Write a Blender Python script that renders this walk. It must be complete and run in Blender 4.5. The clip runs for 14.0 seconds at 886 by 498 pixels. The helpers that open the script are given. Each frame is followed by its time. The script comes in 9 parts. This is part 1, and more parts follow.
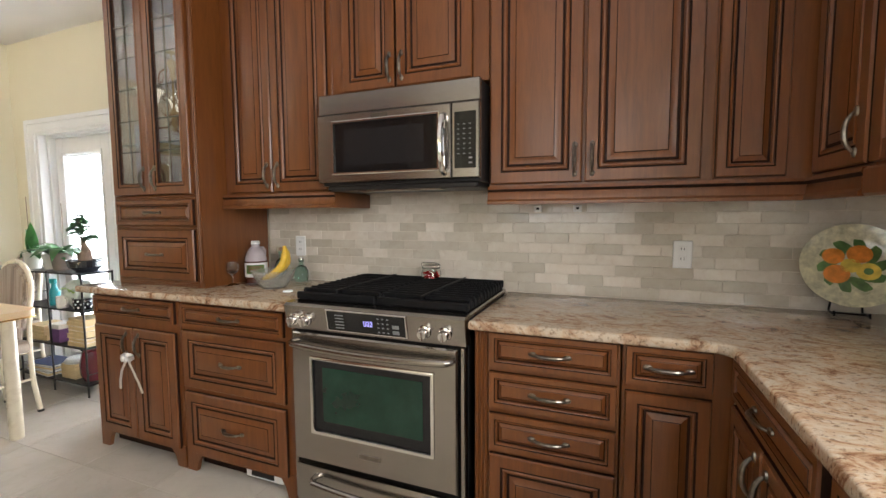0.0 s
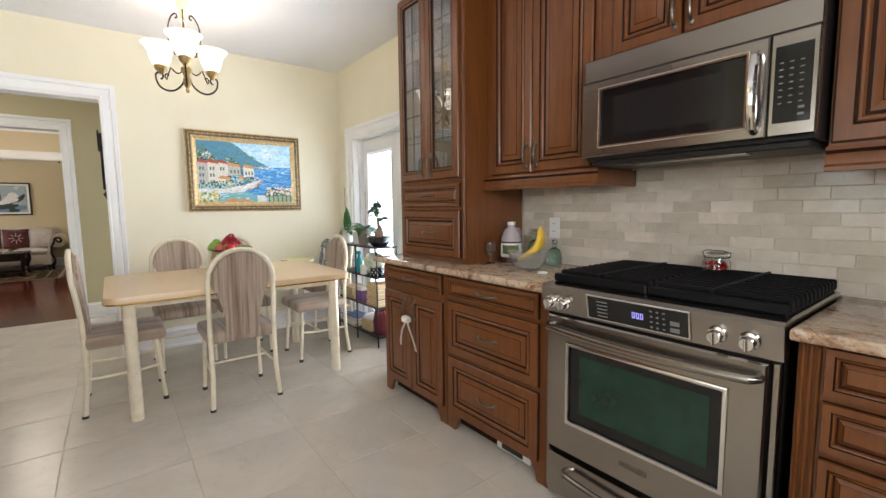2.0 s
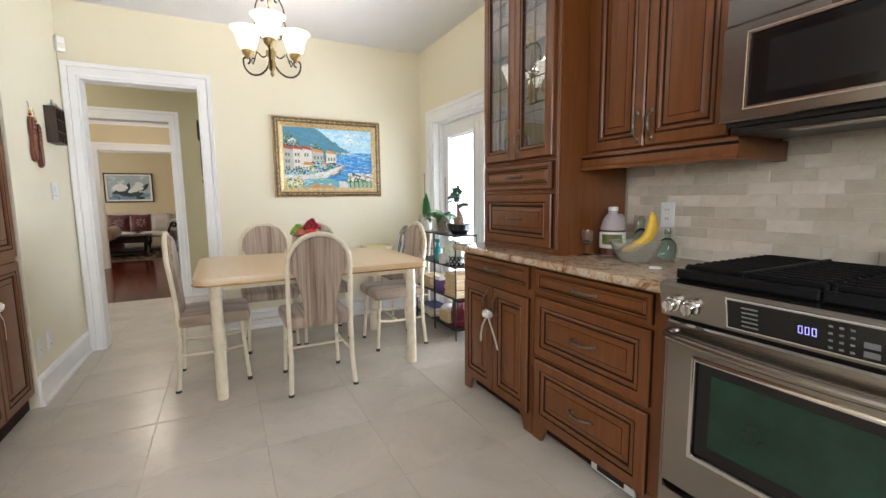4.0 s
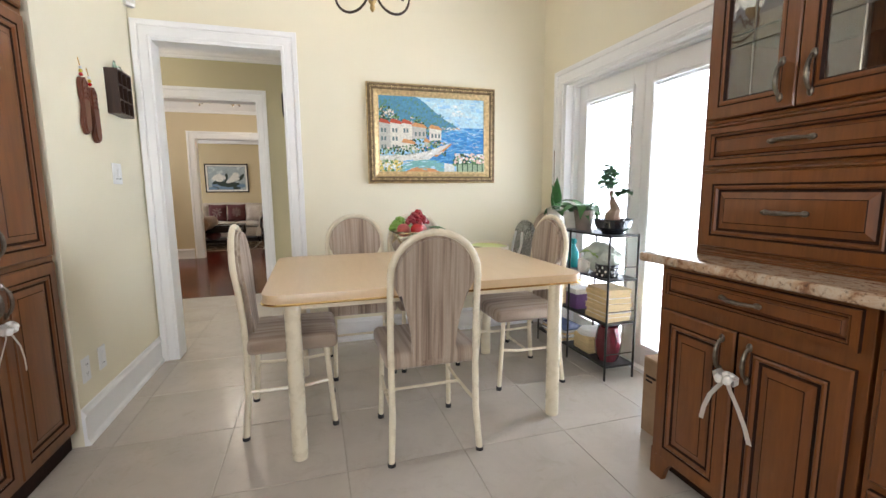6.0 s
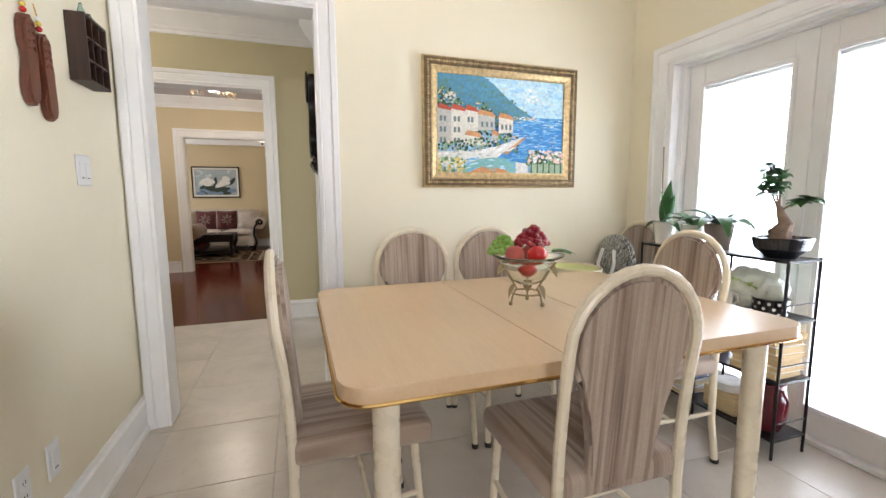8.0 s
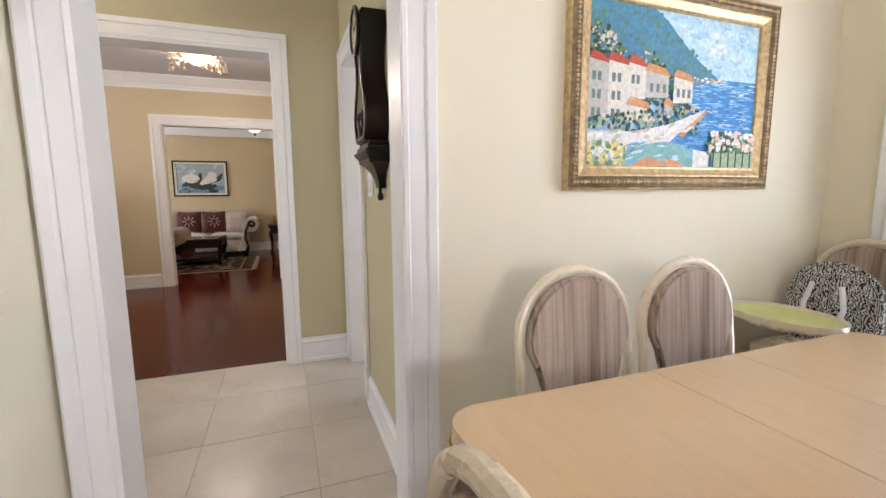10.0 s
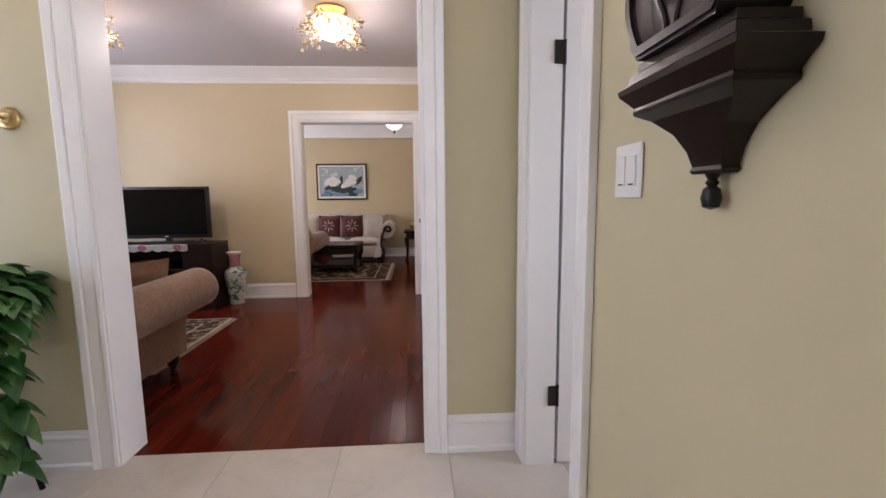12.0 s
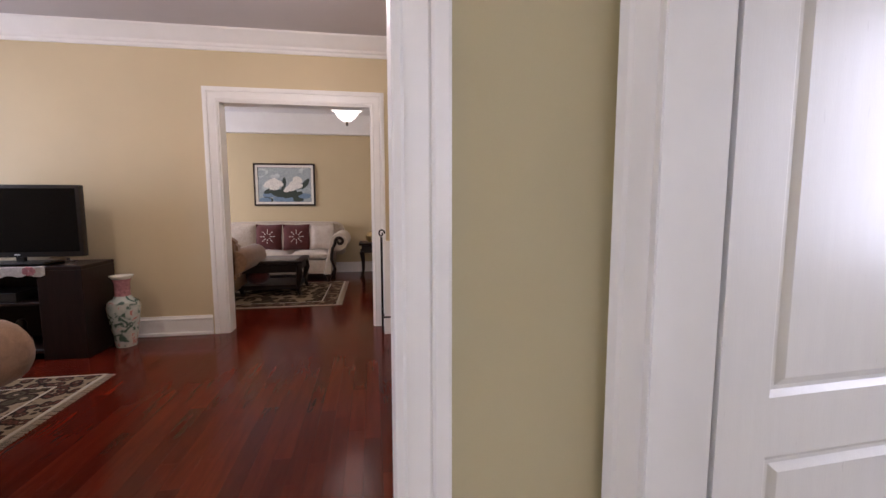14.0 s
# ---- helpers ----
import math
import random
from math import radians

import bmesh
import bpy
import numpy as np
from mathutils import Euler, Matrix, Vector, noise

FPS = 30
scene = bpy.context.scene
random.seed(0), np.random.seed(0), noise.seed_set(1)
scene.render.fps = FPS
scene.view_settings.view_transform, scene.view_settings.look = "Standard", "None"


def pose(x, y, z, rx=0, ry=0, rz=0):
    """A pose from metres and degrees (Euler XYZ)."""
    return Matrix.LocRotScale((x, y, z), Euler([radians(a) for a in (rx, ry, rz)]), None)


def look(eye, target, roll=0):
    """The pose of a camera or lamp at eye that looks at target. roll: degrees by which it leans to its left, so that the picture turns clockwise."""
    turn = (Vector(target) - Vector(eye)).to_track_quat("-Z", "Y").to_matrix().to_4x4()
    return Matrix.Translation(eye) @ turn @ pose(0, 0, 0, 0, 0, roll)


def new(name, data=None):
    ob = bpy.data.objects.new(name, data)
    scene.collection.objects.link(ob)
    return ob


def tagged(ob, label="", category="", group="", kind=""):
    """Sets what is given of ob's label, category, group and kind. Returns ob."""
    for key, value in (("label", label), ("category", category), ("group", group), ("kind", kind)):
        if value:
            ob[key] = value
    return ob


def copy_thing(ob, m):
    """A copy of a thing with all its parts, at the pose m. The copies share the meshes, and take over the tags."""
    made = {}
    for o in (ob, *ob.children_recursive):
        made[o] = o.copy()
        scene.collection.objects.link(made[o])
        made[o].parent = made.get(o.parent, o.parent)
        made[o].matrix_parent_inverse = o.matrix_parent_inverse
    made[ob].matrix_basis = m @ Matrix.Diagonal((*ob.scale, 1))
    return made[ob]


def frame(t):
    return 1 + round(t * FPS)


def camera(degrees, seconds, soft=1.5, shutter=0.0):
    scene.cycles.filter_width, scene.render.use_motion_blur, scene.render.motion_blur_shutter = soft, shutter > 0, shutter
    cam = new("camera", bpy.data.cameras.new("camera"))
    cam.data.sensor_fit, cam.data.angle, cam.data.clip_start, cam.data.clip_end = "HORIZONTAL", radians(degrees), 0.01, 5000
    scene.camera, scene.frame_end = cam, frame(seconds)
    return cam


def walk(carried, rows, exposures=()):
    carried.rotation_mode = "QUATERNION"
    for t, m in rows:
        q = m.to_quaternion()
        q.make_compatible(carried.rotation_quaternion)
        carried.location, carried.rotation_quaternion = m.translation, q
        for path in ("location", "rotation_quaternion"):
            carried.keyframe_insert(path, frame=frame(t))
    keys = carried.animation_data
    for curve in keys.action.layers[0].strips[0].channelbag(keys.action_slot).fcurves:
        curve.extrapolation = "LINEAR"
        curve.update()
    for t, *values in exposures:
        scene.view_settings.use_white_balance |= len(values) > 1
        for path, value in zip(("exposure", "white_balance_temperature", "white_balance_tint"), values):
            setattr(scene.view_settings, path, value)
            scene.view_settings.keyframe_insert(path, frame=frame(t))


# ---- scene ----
cam = camera(91.8, 14.0)
PATH = [
    (0, (0.0, 0.242, 1.263), (-0.73, 2.098, 1.107), -0.3),
    (0.5, (-0.063, 0.243, 1.269), (-1.086, 1.952, 1.092), -0.4),
    (1, (-0.106, 0.254, 1.256), (-1.373, 1.791, 1.073), -0.6),
    (1.5, (-0.129, 0.268, 1.249), (-1.581, 1.629, 1.055), -0.8),
    (2, (-0.148, 0.285, 1.216), (-1.726, 1.498, 1.021), -0.7),
    (2.5, (-0.159, 0.307, 1.201), (-1.813, 1.412, 0.993), -0.8),
    (2.7, (-0.161, 0.315, 1.192), (-1.838, 1.387, 0.985), -0.8),
    (5, (-0.76, 0.443, 1.17), (-2.601, 1.177, 0.903), -0.5),
    (5.5, (-1.035, 0.454, 1.151), (-2.917, 1.072, 0.882), -0.5),
    (6, (-1.318, 0.427, 1.139), (-3.215, 0.999, 0.871), -0.5),
    (6.5, (-1.577, 0.362, 1.139), (-3.478, 0.928, 0.879), -0.4),
    (7, (-1.792, 0.3, 1.144), (-3.693, 0.864, 0.887), -0.2),
    (7.2, (-1.868, 0.269, 1.143), (-3.766, 0.842, 0.892), -0.2),
    (9.5, (-2.97, -0.034, 1.175), (-4.82, 0.681, 0.918), -0.2),
    (10, (-3.317, -0.076, 1.197), (-5.175, 0.616, 0.935), -0.4),
    (10.5, (-3.671, -0.102, 1.194), (-5.566, 0.482, 0.937), -0.5),
    (11, (-3.991, -0.108, 1.199), (-5.935, 0.29, 0.947), -0.6),
    (11.5, (-4.275, -0.12, 1.195), (-6.247, 0.102, 0.951), -0.5),
    (12, (-4.54, -0.122, 1.186), (-6.521, -0.001, 0.945), -0.6),
    (12.5, (-4.83, -0.117, 1.192), (-6.815, -0.058, 0.954), -0.6),
    (13, (-5.109, -0.161, 1.201), (-7.094, -0.121, 0.963), -0.6),
    (13.5, (-5.38, -0.162, 1.184), (-7.365, -0.084, 0.955), -0.4),
    (14, (-5.624, -0.141, 1.17), (-7.587, 0.181, 0.963), -0.1),
]
walk(cam, [(t, look(eye, target, roll)) for t, eye, target, roll in PATH], [(0, 0.08, 6050, 9), (1.5, -0.07, 5950, 9), (5, -0.14, 5900, 9), (7, -0.13, 5950, 11), (9.5, -0.06, 5980, 14), (10.5, -0.06, 5850, 18), (12, -0.08, 5650, 22), (14, -0.13, 5800, 25)])

# ---- world, daylight, lamps ----
world = bpy.data.worlds.new("world")
scene.world = world
world.use_nodes = True
wnt = world.node_tree
sky = wnt.nodes.new("ShaderNodeTexSky")
sky.sky_type, sky.sun_disc = "NISHITA", False
sky.sun_elevation, sky.sun_rotation = radians(38), radians(20)
wnt.links.new(sky.outputs[0], wnt.nodes["Background"].inputs[0])
wnt.nodes["Background"].inputs[1].default_value = 0.10


def area_lamp(name, eye, target, w, h, power, color=(1, 1, 1)):
    data = bpy.data.lights.new(name, "AREA")
    data.shape, data.size, data.size_y, data.energy, data.color = "RECTANGLE", w, h, power, color
    ob = new(name, data)
    ob.matrix_world = look(eye, target)
    return ob


def bulb(name, p, power, color=(1.0, 0.84, 0.64), r=0.04):
    data = bpy.data.lights.new(name, "POINT")
    data.energy, data.color, data.shadow_soft_size = power, color, r
    ob = new(name, data)
    ob.location = p
    return ob


area_lamp("daylight_patio", (-3.52, 2.72, 1.03), (-3.52, 0, 1.03), 2.6, 2.2, 225, (0.95, 0.97, 1.0))
area_lamp("daylight_kitchen_window", (-0.6, -2.12, 1.55), (-0.6, 0, 1.2), 1.7, 1.1, 20, (1.0, 0.95, 0.87))
area_lamp("daylight_sink_window", (1.22, 0.10, 1.58), (0.0, 0.10, 1.2), 1.5, 1.0, 98, (1.0, 0.96, 0.92))
area_lamp("daylight_living_window", (-8.79, -4.3, 1.5), (-8.6, 0, 1.2), 0.75, 1.4, 34, (0.90, 0.95, 1.0))
# added fill behind an unseen opening, brightens the far room
area_lamp("fill_far_room", (-11.6, -4.3, 1.5), (-11.6, 0, 1.2), 1.8, 1.4, 76, (1.0, 0.96, 0.90))
# hall fill lamp, added outside an opening that is never in view
area_lamp("fill_hall", (-5.6, -3.12, 1.5), (-5.6, 0, 1.2), 1.0, 1.4, 26, (0.93, 0.95, 1.0))
# unseen lamp added to light the side room and its open door
area_lamp("fill_side_room", (-5.6, 2.62, 1.5), (-5.6, 0, 1.2), 0.9, 1.2, 22, (0.93, 0.93, 1.0))


# ---- mesh helpers ----
def box(bm, x0, x1, y0, y1, z0, z1, bevel=0.0, mi=0, seg=1):
    m = Matrix.LocRotScale(((x0 + x1) / 2, (y0 + y1) / 2, (z0 + z1) / 2), None, (x1 - x0, y1 - y0, z1 - z0))
    vs = bmesh.ops.create_cube(bm, size=1, matrix=m)["verts"]
    if bevel > 0:
        es = list({e for v in vs for e in v.link_edges})
        r = bmesh.ops.bevel(bm, geom=es, offset=bevel, segments=seg, affect="EDGES", profile=0.5)
        fs = r["faces"]
        vs = list({v for f in fs for v in f.verts})
    for f in {f for v in vs for f in v.link_faces}:
        f.material_index = mi
    return bm


def lathe(bm, prof, c=(0, 0, 0), seg=24, mi=0, squash=1.0):
    rings = []
    for r, z in prof:
        if r < 1e-5:
            rings.append([bm.verts.new((c[0], c[1], c[2] + z))])
        else:
            rings.append([bm.verts.new((c[0] + r * math.cos(2 * math.pi * i / seg), c[1] + squash * r * math.sin(2 * math.pi * i / seg), c[2] + z)) for i in range(seg)])
    for a, b in zip(rings, rings[1:]):
        for i in range(seg):
            j = (i + 1) % seg
            if len(a) == 1 and len(b) == 1:
                break
            if len(a) == 1:
                f = bm.faces.new((a[0], b[j], b[i]))
            elif len(b) == 1:
                f = bm.faces.new((a[i], a[j], b[0]))
            else:
                f = bm.faces.new((a[i], a[j], b[j], b[i]))
            f.material_index = mi
    return bm


def tube(bm, pts, r=0.01, seg=8, mi=0, cap=True, closed=False):
    pts = [Vector(p) for p in pts]
    n = len(pts)
    rad = r if isinstance(r, (list, tuple)) else [r] * n
    up = None
    rings = []
    for i, p in enumerate(pts):
        d = (pts[(i + 1) % n] - pts[i - 1]) if closed else (pts[min(i + 1, n - 1)] - pts[max(i - 1, 0)])
        d.normalize()
        if up is None:
            up = d.orthogonal().normalized()
        up = (up - d * up.dot(d))
        up = up.normalized() if up.length > 1e-6 else d.orthogonal().normalized()
        s = d.cross(up)
        rings.append([bm.verts.new(p + rad[i] * (math.cos(2 * math.pi * k / seg) * up + math.sin(2 * math.pi * k / seg) * s)) for k in range(seg)])
    pairs = list(zip(rings, rings[1:])) + ([(rings[-1], rings[0])] if closed else [])
    for a, b in pairs:
        for k in range(seg):
            j = (k + 1) % seg
            bm.faces.new((a[k], a[j], b[j], b[k])).material_index = mi
    if cap and not closed:
        bm.faces.new(rings[0][::-1]).material_index = mi
        bm.faces.new(rings[-1]).material_index = mi
    return bm


def rings_panel(bm, x0, x1, z0, z1, rings, cap=0):
    """Concentric rectangles facing -y: rows of (inset, y, material)."""
    loops = []
    for d, y, mi in rings:
        loops.append(([bm.verts.new(p) for p in ((x0 + d, y, z0 + d), (x1 - d, y, z0 + d), (x1 - d, y, z1 - d), (x0 + d, y, z1 - d))], mi))
    for (a, _), (b, mi) in zip(loops, loops[1:]):
        for i in range(4):
            j = (i + 1) % 4
            bm.faces.new((a[i], a[j], b[j], b[i])).material_index = mi
    if cap is not None:
        bm.faces.new(loops[-1][0]).material_index = cap
    return loops


def prism(bm, pts, y0, y1, mi=0):
    """A flat outline in x and z, thick in y."""
    a = [bm.verts.new((x, y0, z)) for x, z in pts]
    b = [bm.verts.new((x, y1, z)) for x, z in pts]
    n = len(pts)
    bm.faces.new(a).material_index = mi
    bm.faces.new(b[::-1]).material_index = mi
    for i in range(n):
        j = (i + 1) % n
        bm.faces.new((a[j], a[i], b[i], b[j])).material_index = mi
    return bm


def mesh_of(name, bm, mats, sharp=35):
    bmesh.ops.recalc_face_normals(bm, faces=bm.faces[:])
    me = bpy.data.meshes.new(name)
    bm.to_mesh(me)
    bm.free()
    for m in mats if isinstance(mats, (list, tuple)) else [mats]:
        me.materials.append(m)
    if sharp:
        me.shade_smooth()
        me.set_sharp_from_angle(angle=radians(sharp))
    return me


def part(name, bm, material, parent=None, label="", at=None, sharp=35):
    me = bm if isinstance(bm, bpy.types.Mesh) else mesh_of(name, bm, material, sharp)
    ob = new(name, me)
    if parent is not None:
        ob.parent = parent
    if at is not None:
        ob.matrix_basis = at
    if label:
        tagged(ob, label)
    return ob


def thing(name, label, category, at=None, group="", kind=""):
    ob = new(name)
    ob.empty_display_size = 0.1
    if at is not None:
        ob.matrix_world = at
    return tagged(ob, label, category, group, kind)


def B():
    return bmesh.new()


# ---- materials ----
def nodes_of(name):
    m = bpy.data.materials.new(name)
    m.use_nodes = True
    nt = m.node_tree
    return m, nt, nt.nodes["Principled BSDF"]


def coords(nt, scale=(1, 1, 1), rnd=0.0):
    tc = nt.nodes.new("ShaderNodeTexCoord")
    mp = nt.nodes.new("ShaderNodeMapping")
    mp.inputs["Scale"].default_value = scale
    nt.links.new(tc.outputs["Object"], mp.inputs[0])
    if rnd:
        oi = nt.nodes.new("ShaderNodeObjectInfo")
        mul = nt.nodes.new("ShaderNodeVectorMath")
        mul.operation = "SCALE"
        mul.inputs[0].default_value = (rnd, rnd * 0.7, rnd * 1.3)
        nt.links.new(oi.outputs["Random"], mul.inputs["Scale"])
        nt.links.new(mul.outputs[0], mp.inputs["Location"])
    return mp.outputs[0]


def noise_tex(nt, vec, scale, detail=4, rough=0.6, dist=0.0):
    n = nt.nodes.new("ShaderNodeTexNoise")
    n.inputs["Scale"].default_value, n.inputs["Detail"].default_value = scale, detail
    n.inputs["Roughness"].default_value, n.inputs["Distortion"].default_value = rough, dist
    nt.links.new(vec, n.inputs["Vector"])
    return n.outputs["Fac"]


def ramp(nt, fac, stops):
    r = nt.nodes.new("ShaderNodeValToRGB")
    els = r.color_ramp.elements
    while len(els) > 1:
        els.remove(els[-1])
    els[0].position, els[0].color = stops[0][0], (*stops[0][1], 1)
    for p, c in stops[1:]:
        els.new(p).color = (*c, 1)
    nt.links.new(fac, r.inputs[0])
    return r.outputs[0]


def mix(nt, a, b, fac, mode="MIX"):
    n = nt.nodes.new("ShaderNodeMix")
    n.data_type, n.blend_type = "RGBA", mode
    for sock, v in ((n.inputs[0], fac), (n.inputs[6], a), (n.inputs[7], b)):
        if isinstance(v, (int, float)):
            sock.default_value = v
        elif isinstance(v, tuple):
            sock.default_value = (*v, 1)
        else:
            nt.links.new(v, sock)
    return n.outputs[2]


def bump(nt, bsdf, fac, strength, dist=0.002):
    b = nt.nodes.new("ShaderNodeBump")
    b.inputs["Strength"].default_value, b.inputs["Distance"].default_value = strength, dist
    nt.links.new(fac, b.inputs["Height"])
    nt.links.new(b.outputs[0], bsdf.inputs["Normal"])


def shade(c, k):
    return tuple(min(1, v * k) for v in c)


def plain(name, col, rough=0.5, metal=0.0, var=0.08, scale=6.0, grain=0.15, gscale=180.0, coat=0.0, sheen=0.0, stretch=(1, 1, 1)):
    m, nt, p = nodes_of(name)
    v = coords(nt, stretch)
    f = noise_tex(nt, v, scale)
    c = ramp(nt, f, [(0.3, shade(col, 1 - var)), (0.7, shade(col, 1 + var))])
    nt.links.new(c, p.inputs["Base Color"])
    p.inputs["Roughness"].default_value, p.inputs["Metallic"].default_value = rough, metal
    p.inputs["Coat Weight"].default_value, p.inputs["Sheen Weight"].default_value = coat, sheen
    if grain:
        bump(nt, p, noise_tex(nt, v, gscale, 3), grain, 0.001)
    r = nt.nodes.new("ShaderNodeMapRange")
    r.inputs[3].default_value, r.inputs[4].default_value = max(0.02, rough - 0.06), min(1, rough + 0.06)
    nt.links.new(noise_tex(nt, v, scale * 2.3), r.inputs[0])
    nt.links.new(r.outputs[0], p.inputs["Roughness"])
    return m


def wood(name, a, b, rough=0.35, stretch=(14, 14, 1.2), coat=0.3, rnd=3.0, streak=0.5):
    m, nt, p = nodes_of(name)
    v = coords(nt, stretch, rnd)
    f = noise_tex(nt, v, 3.0, 6, 0.65, 0.6)
    fine = noise_tex(nt, v, 14.0, 4, 0.7)
    c = ramp(nt, f, [(0.25, a), (0.75, b)])
    g = ramp(nt, fine, [(0.35, (1 - streak * 0.45,) * 3), (0.65, (1, 1, 1))])
    nt.links.new(mix(nt, c, g, 1.0, "MULTIPLY"), p.inputs["Base Color"])
    p.inputs["Roughness"].default_value = rough
    p.inputs["Coat Weight"].default_value, p.inputs["Coat Roughness"].default_value = coat, 0.22
    bump(nt, p, fine, 0.12, 0.0006)
    return m


def glow(name, col, strength, base=(0.9, 0.85, 0.75)):
    m, nt, p = nodes_of(name)
    p.inputs["Base Color"].default_value = (*base, 1)
    p.inputs["Emission Color"].default_value = (*col, 1)
    p.inputs["Emission Strength"].default_value = strength
    p.inputs["Roughness"].default_value = 0.4
    return m


def glass(name, col=(1, 1, 1), rough=0.0, ior=1.45):
    m, nt, p = nodes_of(name)
    p.inputs["Base Color"].default_value = (*col, 1)
    p.inputs["Transmission Weight"].default_value, p.inputs["Roughness"].default_value, p.inputs["IOR"].default_value = 1.0, rough, ior
    return m


CREAM = plain("cream_wall_paint", (0.80, 0.745, 0.575), 0.62, var=0.02, scale=1.5, grain=0.25, gscale=260)
OLIVE = plain("olive_wall_paint", (0.55, 0.495, 0.315), 0.6, var=0.03, scale=1.5, grain=0.25, gscale=260)
TAN = plain("tan_wall_paint", (0.63, 0.53, 0.345), 0.6, var=0.03, scale=1.5, grain=0.25, gscale=260)
TAUPE = plain("khaki_wall_paint", (0.58, 0.475, 0.29), 0.6, var=0.03, scale=1.5, grain=0.25, gscale=260)
WHITE = plain("white_trim_paint", (0.86, 0.855, 0.845), 0.34, var=0.025, scale=5, grain=0.06, gscale=90)
# the living room ceiling's dimness is put into this darker grey
CEILDIM = plain("dimmed_ceiling_paint", (0.58, 0.545, 0.555), 0.8, var=0.02, scale=2, grain=0.3, gscale=200)
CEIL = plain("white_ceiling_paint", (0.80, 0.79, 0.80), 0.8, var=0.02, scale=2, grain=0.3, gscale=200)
CAB = wood("cherry_stained_maple", (0.112, 0.0330, 0.0057), (0.195, 0.0645, 0.0120), 0.36, coat=0.10, streak=0.22)
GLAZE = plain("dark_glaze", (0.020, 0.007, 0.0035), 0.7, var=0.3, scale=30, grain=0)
STEEL = plain("brushed_stainless", (0.345, 0.318, 0.287), 0.22, 1.0, var=0.03, scale=3, grain=0, stretch=(0.5, 6, 10))
PEWTER = plain("antique_pewter", (0.19, 0.165, 0.135), 0.30, 1.0, var=0.25, scale=60, grain=0.1)
CHROME = plain("polished_chrome", (0.80, 0.79, 0.77), 0.10, 1.0, var=0.02, grain=0)
BLACKGLASS = plain("black_glass", (0.006, 0.006, 0.0065), 0.08, var=0.1, grain=0)
IRON = plain("matte_cast_iron", (0.0045, 0.0045, 0.005), 0.5, 0.0, var=0.3, scale=40, grain=0.4, gscale=300)
BLACK = plain("satin_black", (0.016, 0.014, 0.013), 0.4, var=0.2, scale=20, grain=0.1)
for m, k in ((IRON, 0.2), (BLACK, 0.3), (CAB, 0.55), (GLAZE, 0.2)):
    m.node_tree.nodes["Principled BSDF"].inputs["Specular IOR Level"].default_value = k
PLASTIC = plain("white_plastic", (0.80, 0.80, 0.78), 0.35, var=0.02, grain=0)
CLEAR = glass("clear_glass")
GROUT = plain("grey_grout", (0.42, 0.38, 0.31), 0.85, var=0.15, scale=30, grain=0.3)
GROUT_WALL = plain("sand_grout", (0.70, 0.63, 0.53), 0.85, var=0.12, scale=30, grain=0.3)


def tile_mat(name, a, b, vein, rough, scale, coat=0.0, spread=0.16):
    m, nt, p = nodes_of(name)
    v = coords(nt, (1, 1, 1), 40.0)
    oi = nt.nodes.new("ShaderNodeObjectInfo")
    c = ramp(nt, noise_tex(nt, v, scale, 6, 0.6, 0.8), [(0.3, a), (0.7, b)])
    k = ramp(nt, noise_tex(nt, v, scale * 3.5, 8, 0.75, 1.5), [(0.32, vein), (0.47, (1, 1, 1))])
    c = mix(nt, c, k, 0.55, "MULTIPLY")
    t = ramp(nt, oi.outputs["Random"], [(0.0, (1 - spread, 1 - spread, 1 - spread * 1.15)), (1.0, (1, 1, 1))])
    nt.links.new(mix(nt, c, t, 1.0, "MULTIPLY"), p.inputs["Base Color"])
    p.inputs["Roughness"].default_value, p.inputs["Coat Weight"].default_value = rough, coat
    bump(nt, p, noise_tex(nt, v, scale * 10, 4), 0.08, 0.001)
    return m


FLOOR_TILE = tile_mat("ivory_porcelain_tile", (0.51, 0.46, 0.39), (0.61, 0.555, 0.475), (0.86, 0.84, 0.80), 0.27, 2.2, spread=0.05)
SPLASH_TILE = tile_mat("honed_travertine", (0.68, 0.595, 0.50), (0.80, 0.74, 0.65), (0.84, 0.78, 0.70), 0.20, 9.0, 0.2, 0.30)


def granite():
    m, nt, p = nodes_of("swirled_granite")
    v = coords(nt, (1, 1.5, 1))
    f = noise_tex(nt, v, 7.5, 10, 0.74, 1.6)
    c = ramp(nt, f, [(0.30, (0.075, 0.042, 0.028)), (0.39, (0.27, 0.138, 0.073)), (0.47, (0.46, 0.315, 0.20)), (0.57, (0.54, 0.445, 0.335)), (0.70, (0.36, 0.205, 0.115))])
    s = ramp(nt, noise_tex(nt, v, 90.0, 3, 0.6), [(0.34, (0.35, 0.30, 0.28)), (0.45, (1, 1, 1))])
    nt.links.new(mix(nt, c, s, 0.8, "MULTIPLY"), p.inputs["Base Color"])
    p.inputs["Roughness"].default_value = 0.12
    return m


GRANITE = granite()


